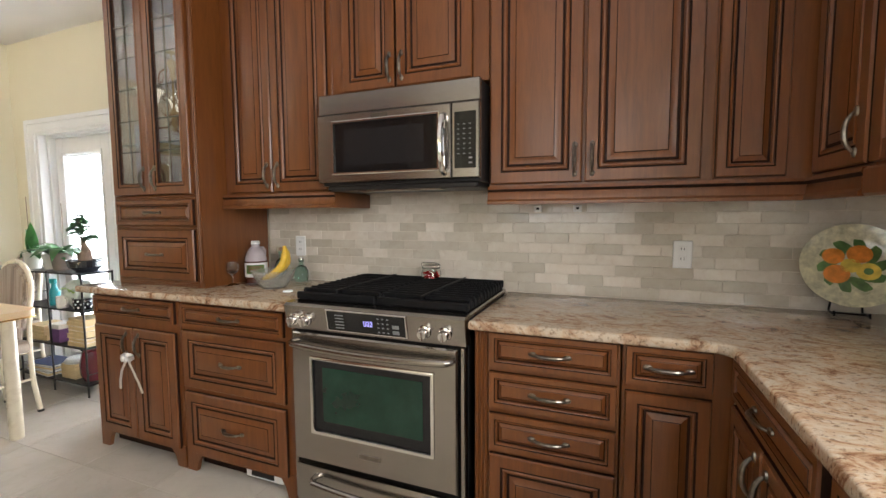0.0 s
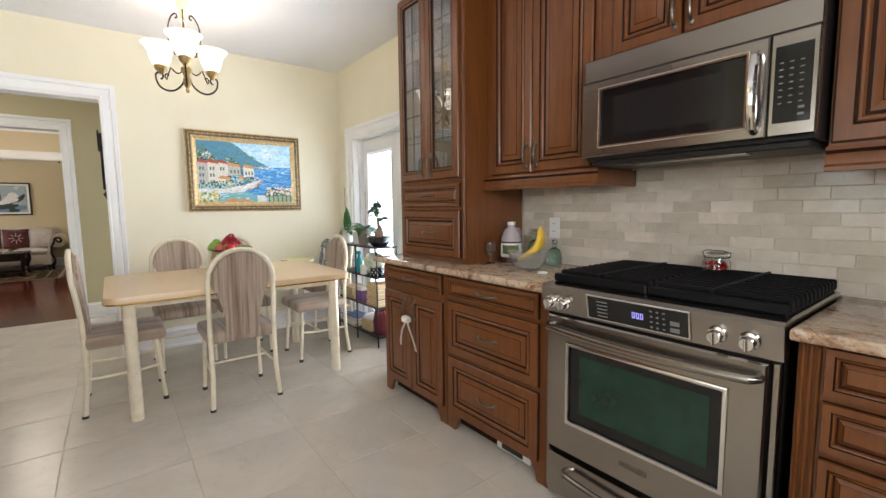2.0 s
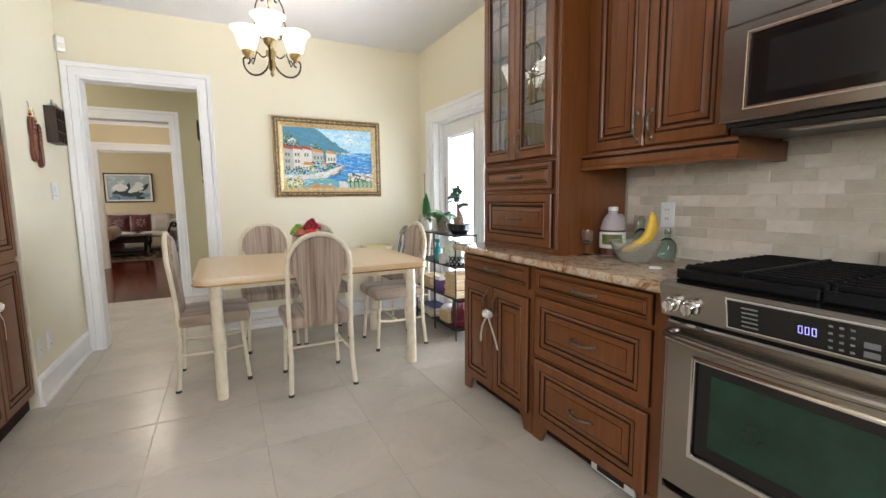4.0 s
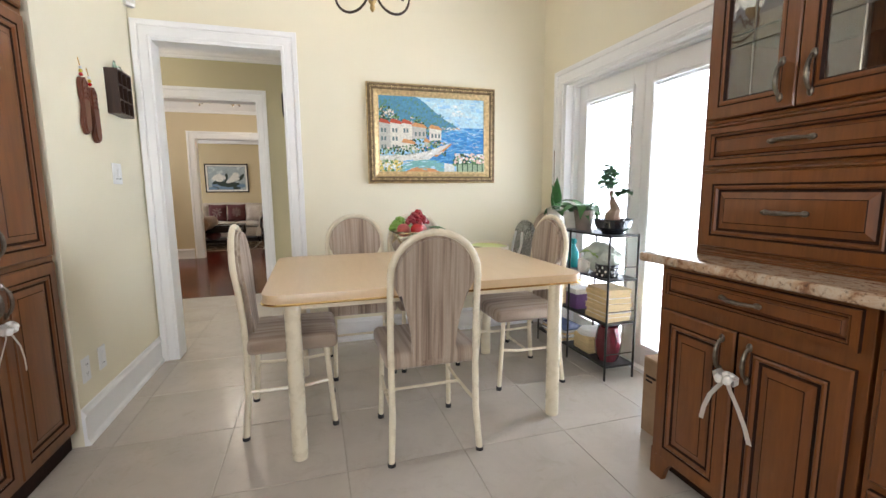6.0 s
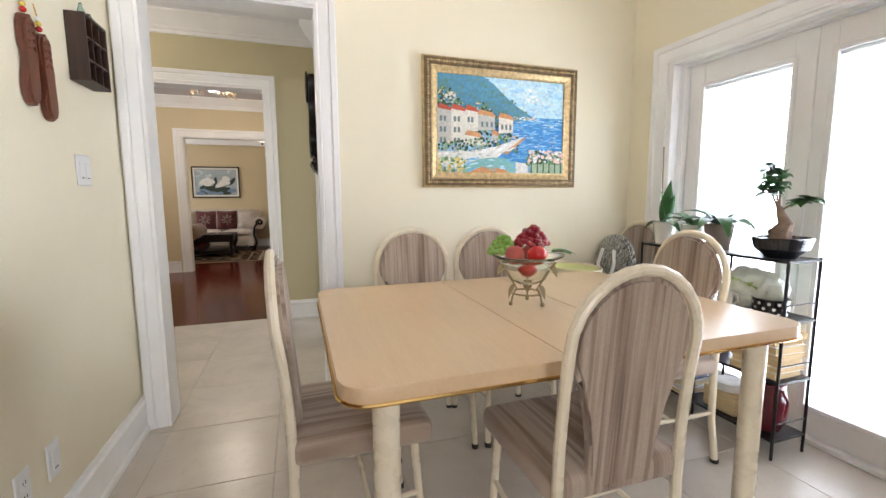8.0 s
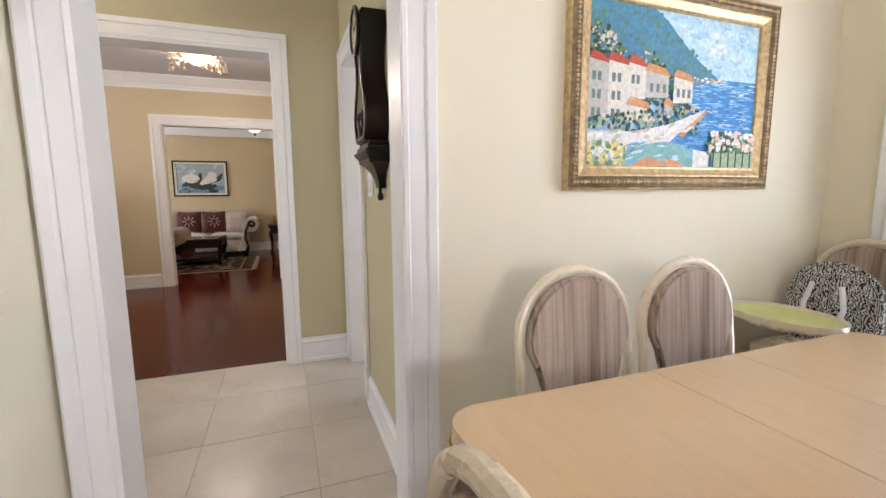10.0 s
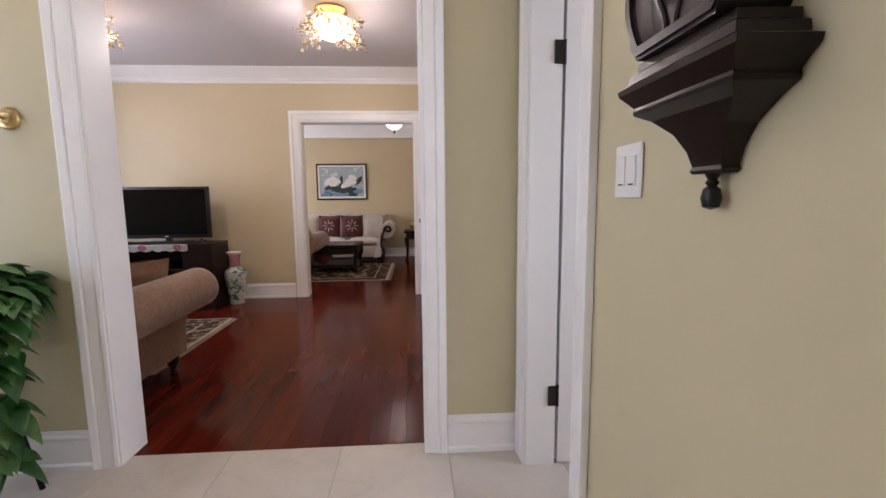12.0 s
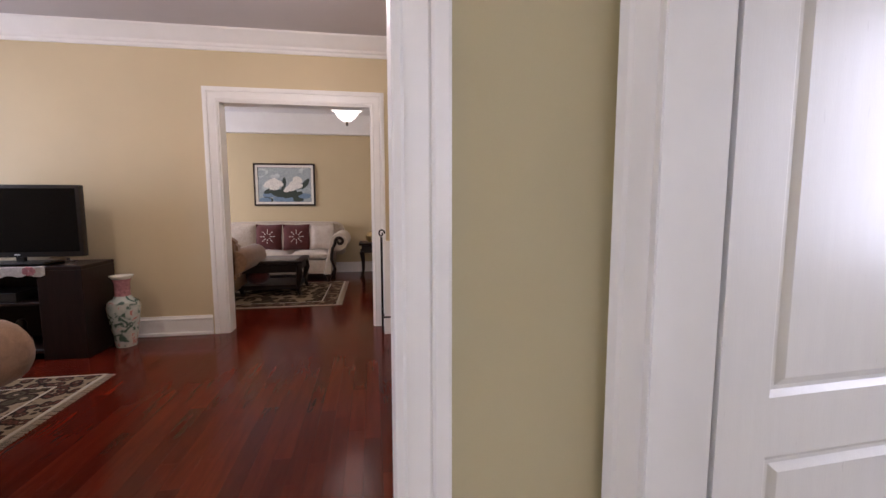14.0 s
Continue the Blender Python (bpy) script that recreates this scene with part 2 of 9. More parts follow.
def plank_mat():
    m, nt, p = nodes_of("glossy_cherry_plank")
    v = coords(nt, (1.0, 9, 9), 30.0)
    oi = nt.nodes.new("ShaderNodeObjectInfo")
    c = ramp(nt, noise_tex(nt, v, 3.0, 6, 0.65, 0.5), [(0.3, (0.078, 0.0082, 0.0035)), (0.7, (0.116, 0.0145, 0.0056))])
    t = ramp(nt, oi.outputs["Random"], [(0.0, (0.66, 0.60, 0.60)), (0.7, (0.98, 0.98, 0.98)), (0.93, (1.12, 1.2, 1.15)), (1.0, (1.5, 2.0, 2.0))])
    nt.links.new(mix(nt, c, t, 1.0, "MULTIPLY"), p.inputs["Base Color"])
    p.inputs["Roughness"].default_value = 0.15
    p.inputs["Specular IOR Level"].default_value = 0.15
    return m


PLANK = plank_mat()


# ---- structure ----
def wall(name, boxes, material, label):
    bm = B()
    for b in boxes:
        box(bm, *b)
    ob = part(name, bm, material, None, label, sharp=0)
    return tagged(ob, label, "wall", kind="structure")


H = 2.65
X1, X1B = -4.585, -4.715
YC = 0.345
X2, X2B = -6.43, -6.58
X3, X3B = -9.74, -9.88
XF = -13.22
wall("wall_patio", [(-4.76, -4.288, 2.29, 2.45, -0.05, H), (-2.80, 1.1, 2.29, 2.45, -0.05, H), (-4.288, -2.80, 2.29, 2.45, 1.930, H)], CREAM, "cream painted wall with the patio door opening")
wall("wall_picture", [(X1B, X1, -0.75, -0.52, -0.05, H), (X1B, X1, 0.288, 2.29, -0.05, H), (X1B, X1, -0.52, 0.288, 2.118, H)], CREAM, "cream painted wall with a tall doorway")
wall("wall_spoons", [(X1, -3.53, -0.75, -0.615, -0.05, H)], CREAM, "cream painted wall beside the pantry")
wall("wall_pantry_niche", [(-3.60, -3.53, -1.3, -0.75, -0.05, H), (-3.53, -1.88, -1.4, -1.3, -0.05, H), (-1.94, -1.88, -1.9, -1.4, -0.05, H)], CREAM, "cream painted niche wall behind the pantry")
wall("wall_kitchen_south", [(-1.94, -1.4, -2.05, -1.9, -0.05, H), (0.2, 1.1, -2.05, -1.9, -0.05, H), (-1.4, 0.2, -2.05, -1.9, -0.05, 1.05), (-1.4, 0.2, -2.05, -1.9, 2.05, H)], CREAM, "cream painted wall with a window opening")
wall("wall_kitchen_east", [(0.97, 1.1, -1.9, -0.65, -0.05, H), (0.97, 1.1, 0.85, 2.29, -0.05, H), (0.97, 1.1, -0.65, 0.85, -0.05, 1.08), (0.97, 1.1, -0.65, 0.85, 2.08, H)], CREAM, "cream painted wall with a window over the counter")
wall("ceiling_kitchen", [(-4.67, 1.1, -2.05, 2.45, H, H + 0.1)], CEIL, "plain white painted ceiling")
wall("wall_hall_clock", [(-5.715, X1B, YC, YC + 0.12, -0.05, H), (-6.315, -5.715, YC, YC + 0.12, 2.03, H), (-6.43, -6.315, YC, YC + 0.12, -0.05, H)], OLIVE, "olive painted hall wall with a side doorway")
wall("wall_hall_end", [(X2B, X2, -0.085, YC, -0.05, H), (X2B, X2, -1.48, -0.085, 2.112, H), (X2B, X2, -3.0, -1.48, -0.05, H)], OLIVE, "olive painted hall wall around a wide opening")
wall("wall_hall_back", [(X1B - 0.02, X1B - 0.002, -3.0, -0.52, -0.05, H), (X1B - 0.02, X1B - 0.002, -0.52, 0.288, 2.118, H)], OLIVE, "olive painted back of the kitchen wall")
wall("wall_hall_south", [(X2, -6.1, -3.15, -3.0, -0.05, H), (-5.1, X1B, -3.15, -3.0, -0.05, H), (-6.1, -5.1, -3.15, -3.0, -0.05, 0.8), (-6.1, -5.1, -3.15, -3.0, 2.1, H)], OLIVE, "olive painted hall wall with an unseen opening added for fill light")
wall("ceiling_hall", [(X2B, -4.67, -3.15, 2.75, H, H + 0.1)], CEIL, "plain white painted ceiling")
wall("wall_side_room", [(X2B, X2, YC + 0.12, 2.6, -0.05, H), (X2, -6.05, 2.45, 2.6, -0.05, H), (-5.15, -4.76, 2.45, 2.6, -0.05, H), (-6.05, -5.15, 2.45, 2.6, -0.05, 0.9), (-6.05, -5.15, 2.45, 2.6, 2.1, H)], OLIVE, "olive painted side room walls")
wall("wall_living_hall_side", [(X2B - 0.02, X2B - 0.002, -4.15, -1.48, -0.05, H), (X2B - 0.02, X2B - 0.002, -0.085, 0.9, -0.05, H), (X2B - 0.02, X2B - 0.002, -1.48, -0.085, 2.112, H)], TAN, "tan painted living room wall")
wall("wall_living_far", [(X3B, X3, -4.15, -1.46, -0.05, H), (X3B, X3, -0.13, 0.9, -0.05, H), (X3B, X3, -1.46, -0.13, 2.075, H)], TAN, "tan painted wall with a cased opening")
wall("wall_living_south", [(X3, -9.16, -4.15, -4.0, -0.05, H), (-8.42, X2B, -4.15, -4.0, -0.05, H), (-9.16, -8.42, -4.15, -4.0, -0.05, 0.8), (-9.16, -8.42, -4.15, -4.0, 2.2, H)], TAN, "tan painted wall with a window opening")
wall("wall_living_north", [(X3, X2B, 0.75, 0.9, -0.05, H)], TAN, "tan painted living room wall")
wall("ceiling_living", [(X3B, X2B, -4.15, 0.9, H, H + 0.1)], CEILDIM, "living room ceiling, its dimness put into a grey colour")
wall("wall_far_room", [(XF - 0.15, XF, -4.15, 1.0, -0.05, H)], TAUPE, "khaki painted wall behind the sofa")
wall("wall_far_south", [(XF, -12.5, -4.15, -4.0, -0.05, H), (-10.7, X3B, -4.15, -4.0, -0.05, H), (-12.5, -10.7, -4.15, -4.0, -0.05, 0.8), (-12.5, -10.7, -4.15, -4.0, 2.2, H)], TAUPE, "khaki painted wall with an unseen opening added for fill light")
wall("wall_far_north", [(XF, X3B, 0.85, 1.0, -0.05, H)], TAUPE, "khaki painted far room wall")
wall("ceiling_far_room", [(XF, X3B, -4.15, 1.0, H, H + 0.1)], CEIL, "plain white far room ceiling")
wall("trim_bulkhead", [(XF, XF + 0.12, -4.0, 0.85, 2.33, H)], WHITE, "white boxed bulkhead along the ceiling")

# ---- casings, jambs, baseboards, crowns ----
CASING = [(0.0, 0.0), (0.0, 0.012), (0.012, 0.016), (0.018, 0.011), (0.030, 0.014), (0.062, 0.017), (0.068, 0.012), (0.074, 0.021), (0.098, 0.025), (0.104, 0.022), (0.104, 0.0)]


def casing(name, plane, axis, sign, s0, s1, top, label, k=1.0, sides=(1, 1)):
    """Three-sided moulded casing round an opening, on the plane axis = plane, standing out along sign."""
    bm = B()
    cols = []
    for u, p in CASING:
        u *= k
        row = [(s0 - u, 0.0), (s0 - u, top + u), (s1 + u, top + u), (s1 + u, 0.0)]
        vs = []
        for s, z in row:
            d = plane + sign * p
            vs.append(bm.verts.new((d, s, z) if axis == "x" else (s, d, z)))
        cols.append(vs)
    for a, b in zip(cols, cols[1:]):
        for i in range(3):
            if (i == 0 and not sides[0]) or (i == 2 and not sides[1]):
                continue
            bm.faces.new((a[i], a[i + 1], b[i + 1], b[i]))
    ob = part(name, bm, WHITE, None, label)
    return tagged(ob, label, "door casing", kind="structure")


def jamb(name, axis, d0, d1, s0, s1, top, t=0.018):
    bm = B()
    for a, b, z0, z1 in ((s0 - t, s0, 0, top + t), (s1, s1 + t, 0, top + t), (s0, s1, top, top + t)):
        box(bm, d0, d1, a, b, z0, z1) if axis == "x" else box(bm, a, b, d0, d1, z0, z1)
    ob = part(name, bm, WHITE, None, "white painted door jamb", sharp=0)
    return tagged(ob, "white painted door jamb", "door jamb", kind="structure")


casing("trim_doorway_kitchen", X1 + 0.002, "x", 1, -0.50, 0.270, 2.11, "white moulded casing round the kitchen doorway")
jamb("trim_jamb_kitchen", "x", X1B - 0.021, X1 + 0.003, -0.50, 0.267, 2.097)
casing("trim_opening_living", X2 + 0.002, "x", 1, -1.47, -0.10, 2.107, "white moulded casing round the wide opening")
jamb("trim_jamb_living", "x", X2B - 0.03, X2 + 0.003, -1.462, -0.103, 2.094)
casing("trim_opening_living_back", X2B - 0.022, "x", -1, -1.47, -0.10, 2.107, "white moulded casing round the wide opening")
casing("trim_opening_far", X3 + 0.002, "x", 1, -1.455, -0.135, 2.07, "white moulded casing round the far opening", 1.12)
jamb("trim_jamb_far", "x", X3B - 0.01, X3 + 0.003, -1.442, -0.148, 2.057)
casing("trim_side_doorway", YC - 0.002, "y", -1, -6.296, -5.735, 2.02, "white moulded casing round the side doorway")
jamb("trim_jamb_side", "y", YC - 0.003, YC + 0.125, -6.290, -5.738, 2.012)


def runs(name, rows, material, label, prof, category):
    """Mouldings along walls: rows of (x0, y0, x1, y1, nx, ny), profile of (out, z)."""
    bm = B()
    for x0, y0, x1, y1, nx, ny in rows:
        cols = [[bm.verts.new((x + nx * o, y + ny * o, z)) for x, y in ((x0, y0), (x1, y1))] for o, z in prof]
        for a, b in zip(cols, cols[1:]):
            bm.faces.new((a[0], a[1], b[1], b[0]))
        for e in (0, 1):
            bm.faces.new([c[e] for c in cols])
    ob = part(name, bm, material, None, label)
    return tagged(ob, label, category, kind="structure")


BASE = [(0, 0), (0.024, 0), (0.024, 0.022), (0.014, 0.030), (0.014, 0.135), (0.020, 0.142), (0.020, 0.152), (0.010, 0.160), (0.006, 0.176), (0, 0.176)]
runs("baseboard_kitchen", [(X1, -0.615, -3.53, -0.615, 0, 1), (X1, 0.377, X1, 2.29, 1, 0), (X1, 2.29, -4.393, 2.29, 0, -1)], WHITE, "tall white moulded baseboard", BASE, "baseboard")
runs("baseboard_hall", [(X2, 0.007, X2, YC, 1, 0), (X2, -3.0, X2, -1.576, 1, 0), (-5.629, YC, X1B, YC, 0, -1)], WHITE, "tall white moulded baseboard", BASE, "baseboard")
runs("baseboard_living", [(X3, -4.0, X3, -1.588, 1, 0), (X3, 0.0, X3, 0.75, 1, 0), (X3, -4.0, X2B, -4.0, 0, 1), (X3, 0.75, X2B, 0.75, 0, -1)], WHITE, "tall white moulded baseboard", BASE, "baseboard")
runs("baseboard_far_room", [(XF, -4.0, XF, 0.85, 1, 0), (XF, 0.85, X3B, 0.85, 0, -1)], WHITE, "tall white moulded baseboard", BASE, "baseboard")
CROWN = [(0, H), (0.115, H), (0.115, H - 0.016), (0.098, H - 0.026), (0.070, H - 0.075), (0.030, H - 0.105), (0.024, H - 0.125), (0.012, H - 0.132), (0.012, H - 0.158), (0, H - 0.162)]
runs("trim_crown_living", [(X3, -4.0, X3, 0.75, 1, 0), (X3, -4.0, X2B, -4.0, 0, 1), (X3, 0.75, X2B, 0.75, 0, -1), (X2B - 0.02, -4.0, X2B - 0.02, 0.75, -1, 0)], WHITE, "white crown moulding under the ceiling", CROWN, "crown moulding")
runs("trim_crown_hall", [(X2, -3.0, X2, YC, 1, 0), (X2, YC, X1B, YC, 0, -1), (X1B - 0.02, -3.0, X1B - 0.02, YC, -1, 0)], WHITE, "white crown moulding under the ceiling", CROWN, "crown moulding")

# ---- cabinets ----
DOOR_RINGS = [(0, 0, 0), (0, -0.014, 1), (0.005, -0.020, 0), (0.045, -0.020, 0), (0.048, -0.0170, 1), (0.052, -0.0170, 1), (0.056, -0.0205, 0), (0.063, -0.0195, 0), (0.068, -0.012, 0), (0.071, -0.0100, 1), (0.078, -0.0100, 1), (0.101, -0.0175, 0), (0.104, -0.0185, 1), (0.106, -0.019, 0)]


def panel_front(name, parent, x0, x1, z0, z1, label=""):
    bm = B()
    k = min(1.0, min(x1 - x0, z1 - z0) / 0.30)
    rings_panel(bm, x0, x1, z0, z1, [(d * k, y, m) for d, y, m in DOOR_RINGS])
    return part(name, bm, [CAB, GLAZE], parent, label, sharp=20)


def bow_handle(parent, x, y, z, length=0.115, upright=False):
    """A bow pull with two leaf feet, on a face that looks along -y."""
    bm = B()
    n = 13
    pts, rad = [], []
    for i in range(n):
        s = i / (n - 1) * 2 - 1
        out = 0.021 * (1 - abs(s) ** 2.6)
        pts.append((s * length / 2, -0.004 - out, 0))
        rad.append(0.0040 + 0.0034 * (1 - s * s))
    tube(bm, pts, rad, 8)
    for s in (-1, 1):
        lathe(bm, [(0.0, -0.001), (0.0095, 0.0), (0.0085, 0.005), (0.004, 0.008), (0, 0.009)], (0, 0, 0), 10)
        bm.verts.ensure_lookup_table()
        ring = bm.verts[-(2 + 3 * 10):]
        for v in ring:
            v.co = Vector((v.co.x * 1.5 + s * length / 2, -v.co.z, v.co.y))
    m = pose(x, y, z, 0, 90 if upright else 0, 0)
    return part("handle", bm, PEWTER, parent, "antique pewter bow handle", m)


def carcass(parent, w, d, z0, z1, name="body", mats=None):
    bm = B()
    box(bm, -w / 2, w / 2, 0.0, d, z0, z1, 0.002)
    return part(name, bm, CAB, parent)


BASE_Y, CTOP = 1.70, 0.895
WALL_Y = 2.275
GROUP_B, GROUP_W = "base cabinets along the kitchen wall", "wall cabinets above the backsplash"


def base_cabinet(x0, x1, fronts, label, at=None, feet=True, depth=0.56):
    w = x1 - x0
    c = thing("base_cabinet", label, "cabinet", at or pose((x0 + x1) / 2, BASE_Y, 0), GROUP_B)
    bm = B()
    box(bm, -w / 2, w / 2, 0.0, depth, 0.10, 0.855, 0.002)
    part("body", bm, CAB, c)
    if feet:
        bm = B()
        prism(bm, [(-w / 2, 0.0), (-w / 2 + 0.06, 0.0), (-w / 2 + 0.075, 0.05), (-w / 2 + 0.10, 0.085), (w / 2 - 0.10, 0.085), (w / 2 - 0.075, 0.05), (w / 2 - 0.06, 0.0), (w / 2, 0.0), (w / 2, 0.11), (-w / 2, 0.11)], -0.004, 0.016)
        part("toe_skirt", bm, CAB, c)
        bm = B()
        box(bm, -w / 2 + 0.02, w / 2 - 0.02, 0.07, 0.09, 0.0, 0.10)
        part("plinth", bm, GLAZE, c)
    else:
        bm = B()
        box(bm, -w / 2, w / 2, 0.06, 0.08, 0.0, 0.10)
        part("plinth", bm, CAB, c)
    for kind, a, b, z0, z1, hx in fronts:
        xa, xb = -w / 2 + a * w + 0.004, -w / 2 + b * w - 0.004
        f = panel_front("drawer_front" if kind == "drawer" else "door", c, xa, xb, z0, z1)
        if kind == "drawer":
            bow_handle(f, (xa + xb) / 2, -0.020, (z0 + z1) / 2)
        elif hx is not None:
            bow_handle(f, xa + hx * (xb - xa), -0.020, z1 - 0.085, 0.105, True)
    return c


Z = [(0.715, 0.84), (0.415, 0.70), (0.105, 0.40)]
base_cabinet(-2.625, -1.965, [("drawer", 0.03, 0.97, 0.735, 0.845, None), ("door", 0.03, 0.5, 0.10, 0.69, 0.86), ("door", 0.5, 0.97, 0.10, 0.69, 0.14)], "cherry-stained two-door base cabinet with a drawer and bracket feet")
base_cabinet(-1.955, -1.262, [("drawer", 0.02, 0.93, 0.735, 0.845, None), ("drawer", 0.02, 0.93, 0.435, 0.715, None), ("drawer", 0.02, 0.93, 0.10, 0.410, None)], "cherry-stained three-drawer base cabinet with bracket feet")
drawers = base_cabinet(-0.452, 0.036, [("drawer", 0.11, 0.99, 0.728, 0.853, None), ("drawer", 0.11, 0.99, 0.580, 0.711, None), ("drawer", 0.11, 0.99, 0.424, 0.560, None), ("drawer", 0.11, 0.99, 0.12, 0.409, None)], "cherry-stained four-drawer base cabinet beside the range", feet=False)
for k in range(3):
    bm = B()
    tube(bm, [(-0.233 + 0.016 * k, -0.002, 0.11), (-0.233 + 0.016 * k, -0.002, 0.85)], 0.0062, 8)
    part("reed", bm, CAB, drawers, "reeded filler strip")
base_cabinet(0.041, 0.350, [("drawer", 0.02, 0.82, 0.728, 0.853, None), ("door", 0.02, 0.82, 0.12, 0.706, None)], "narrow cherry-stained corner base cabinet", feet=False)
for y0, y1 in ((1.10, 1.68), (0.50, 1.08), (-0.10, 0.48)):
    base_cabinet(0, y1 - y0, [("drawer", 0.02, 0.98, 0.735, 0.85, None), ("door", 0.02, 0.5, 0.12, 0.715, 0.86), ("door", 0.5, 0.98, 0.12, 0.715, 0.14)], "cherry-stained base cabinet under the corner counter", pose(0.352, (y0 + y1) / 2, 0, 0, 0, -90), False)


def counter(name, pts, label):
    """A granite slab from its outline, with an eased edge."""
    bm = B()
    a = [bm.verts.new((x, y, CTOP - 0.036)) for x, y in pts]
    f = bm.faces.new(a)
    r = bmesh.ops.extrude_face_region(bm, geom=[f])
    for v in r["geom"]:
        if isinstance(v, bmesh.types.BMVert):
            v.co.z = CTOP
    es = [e for e in bm.edges if abs(e.verts[0].co.z - e.verts[1].co.z) < 1e-6]
    bmesh.ops.bevel(bm, geom=es, offset=0.010, segments=3, affect="EDGES", profile=0.5)
    ob = part(name, bm, GRANITE, None, label)
    return tagged(ob, label, "countertop")


counter("countertop", [(-2.70, 1.655), (-1.258, 1.655), (-1.258, 2.272), (-2.64, 2.272), (-2.70, 2.22)], "polished tan and brown granite counter slab")
counter("countertop", [(-0.462, 1.655), (0.292, 1.655), (0.320, 1.627), (0.320, -0.12), (0.965, -0.12), (0.965, 2.272), (-0.462, 2.272)], "polished L-shaped tan and brown granite counter slab")


def wall_cabinet(x0, x1, z0, z1, doors, label, at=None, depth=0.29, rail=True, yface=1.98, returns=(False, False)):
    w = x1 - x0
    c = thing("wall_cabinet", label, "cabinet", at or pose((x0 + x1) / 2, yface, 0), GROUP_W)
    bm = B()
    box(bm, -w / 2, w / 2, 0.0, depth, z0, z1, 0.002)
    part("body", bm, CAB, c)
    if rail:
        bm = B()
        a, b = -w / 2, w / 2
        prof = [(-0.004, z0), (-0.026, z0 + 0.0), (-0.030, z0 - 0.012), (-0.022, z0 - 0.022), (-0.027, z0 - 0.032), (-0.027, z0 - 0.052), (-0.034, z0 - 0.060), (-0.034, z0 - 0.072), (-0.004, z0 - 0.072)]
        l = [bm.verts.new((a - (0.0 if not returns[0] else 0.02), y, z)) for y, z in prof]
        r = [bm.verts.new((b + (0.0 if not returns[1] else 0.02), y, z)) for y, z in prof]
        for i in range(len(prof) - 1):
            bm.faces.new((l[i], r[i], r[i + 1], l[i + 1])).material_index = 1 if i in (2,) else 0
        bm.faces.new((l[-1], r[-1], r[0], l[0]))
        bm.faces.new(l)
        bm.faces.new(r[::-1])
        if returns[1]:
            box(bm, b - 0.002, b + 0.02, -0.004, depth, z0 - 0.072, z0)
        part("light_rail", bm, [CAB, GLAZE], c)
    for a, b, za, zb, hx in doors:
        xa, xb = -w / 2 + a * w + 0.003, -w / 2 + b * w - 0.003
        f = panel_front("door", c, xa, xb, za, zb)
        if hx is not None:
            bow_handle(f, xa + hx * (xb - xa), -0.020, za + 0.085, 0.105, True)
    return c


UT = 2.50
wall_cabinet(-1.930, -1.240, 1.375, UT, [(0.06, 0.48, 1.385, UT - 0.03, 0.90), (0.48, 0.97, 1.385, UT - 0.03, 0.10)], "tall cherry-stained two-door wall cabinet with light rail", returns=(False, True))
wall_cabinet(-1.238, -0.478, 1.812, UT, [(0.085, 0.445, 1.827, UT - 0.03, 0.92), (0.450, 0.915, 1.827, UT - 0.03, 0.08)], "short cherry-stained wall cabinet above the microwave", rail=False)
wall_cabinet(-0.476, 0.318, 1.378, UT, [(0.006, 0.462, 1.388, UT - 0.03, 0.93), (0.468, 0.958, 1.388, UT - 0.03, 0.07)], "wide cherry-stained two-door wall cabinet with light rail", returns=(False, False))
wall_cabinet(0.318, 0.60, 1.378, UT, [(0.01, 0.74, 1.388, UT - 0.03, None)], "narrow cherry-stained corner wall cabinet with light rail")
wall_cabinet(0, 0.36, 1.378, UT, [(0.10, 0.97, 1.388, UT - 0.03, 0.85)], "cherry-stained wall cabinet turning the kitchen corner", pose(0.60, 1.80, 0, 0, 0, -90), 0.36)


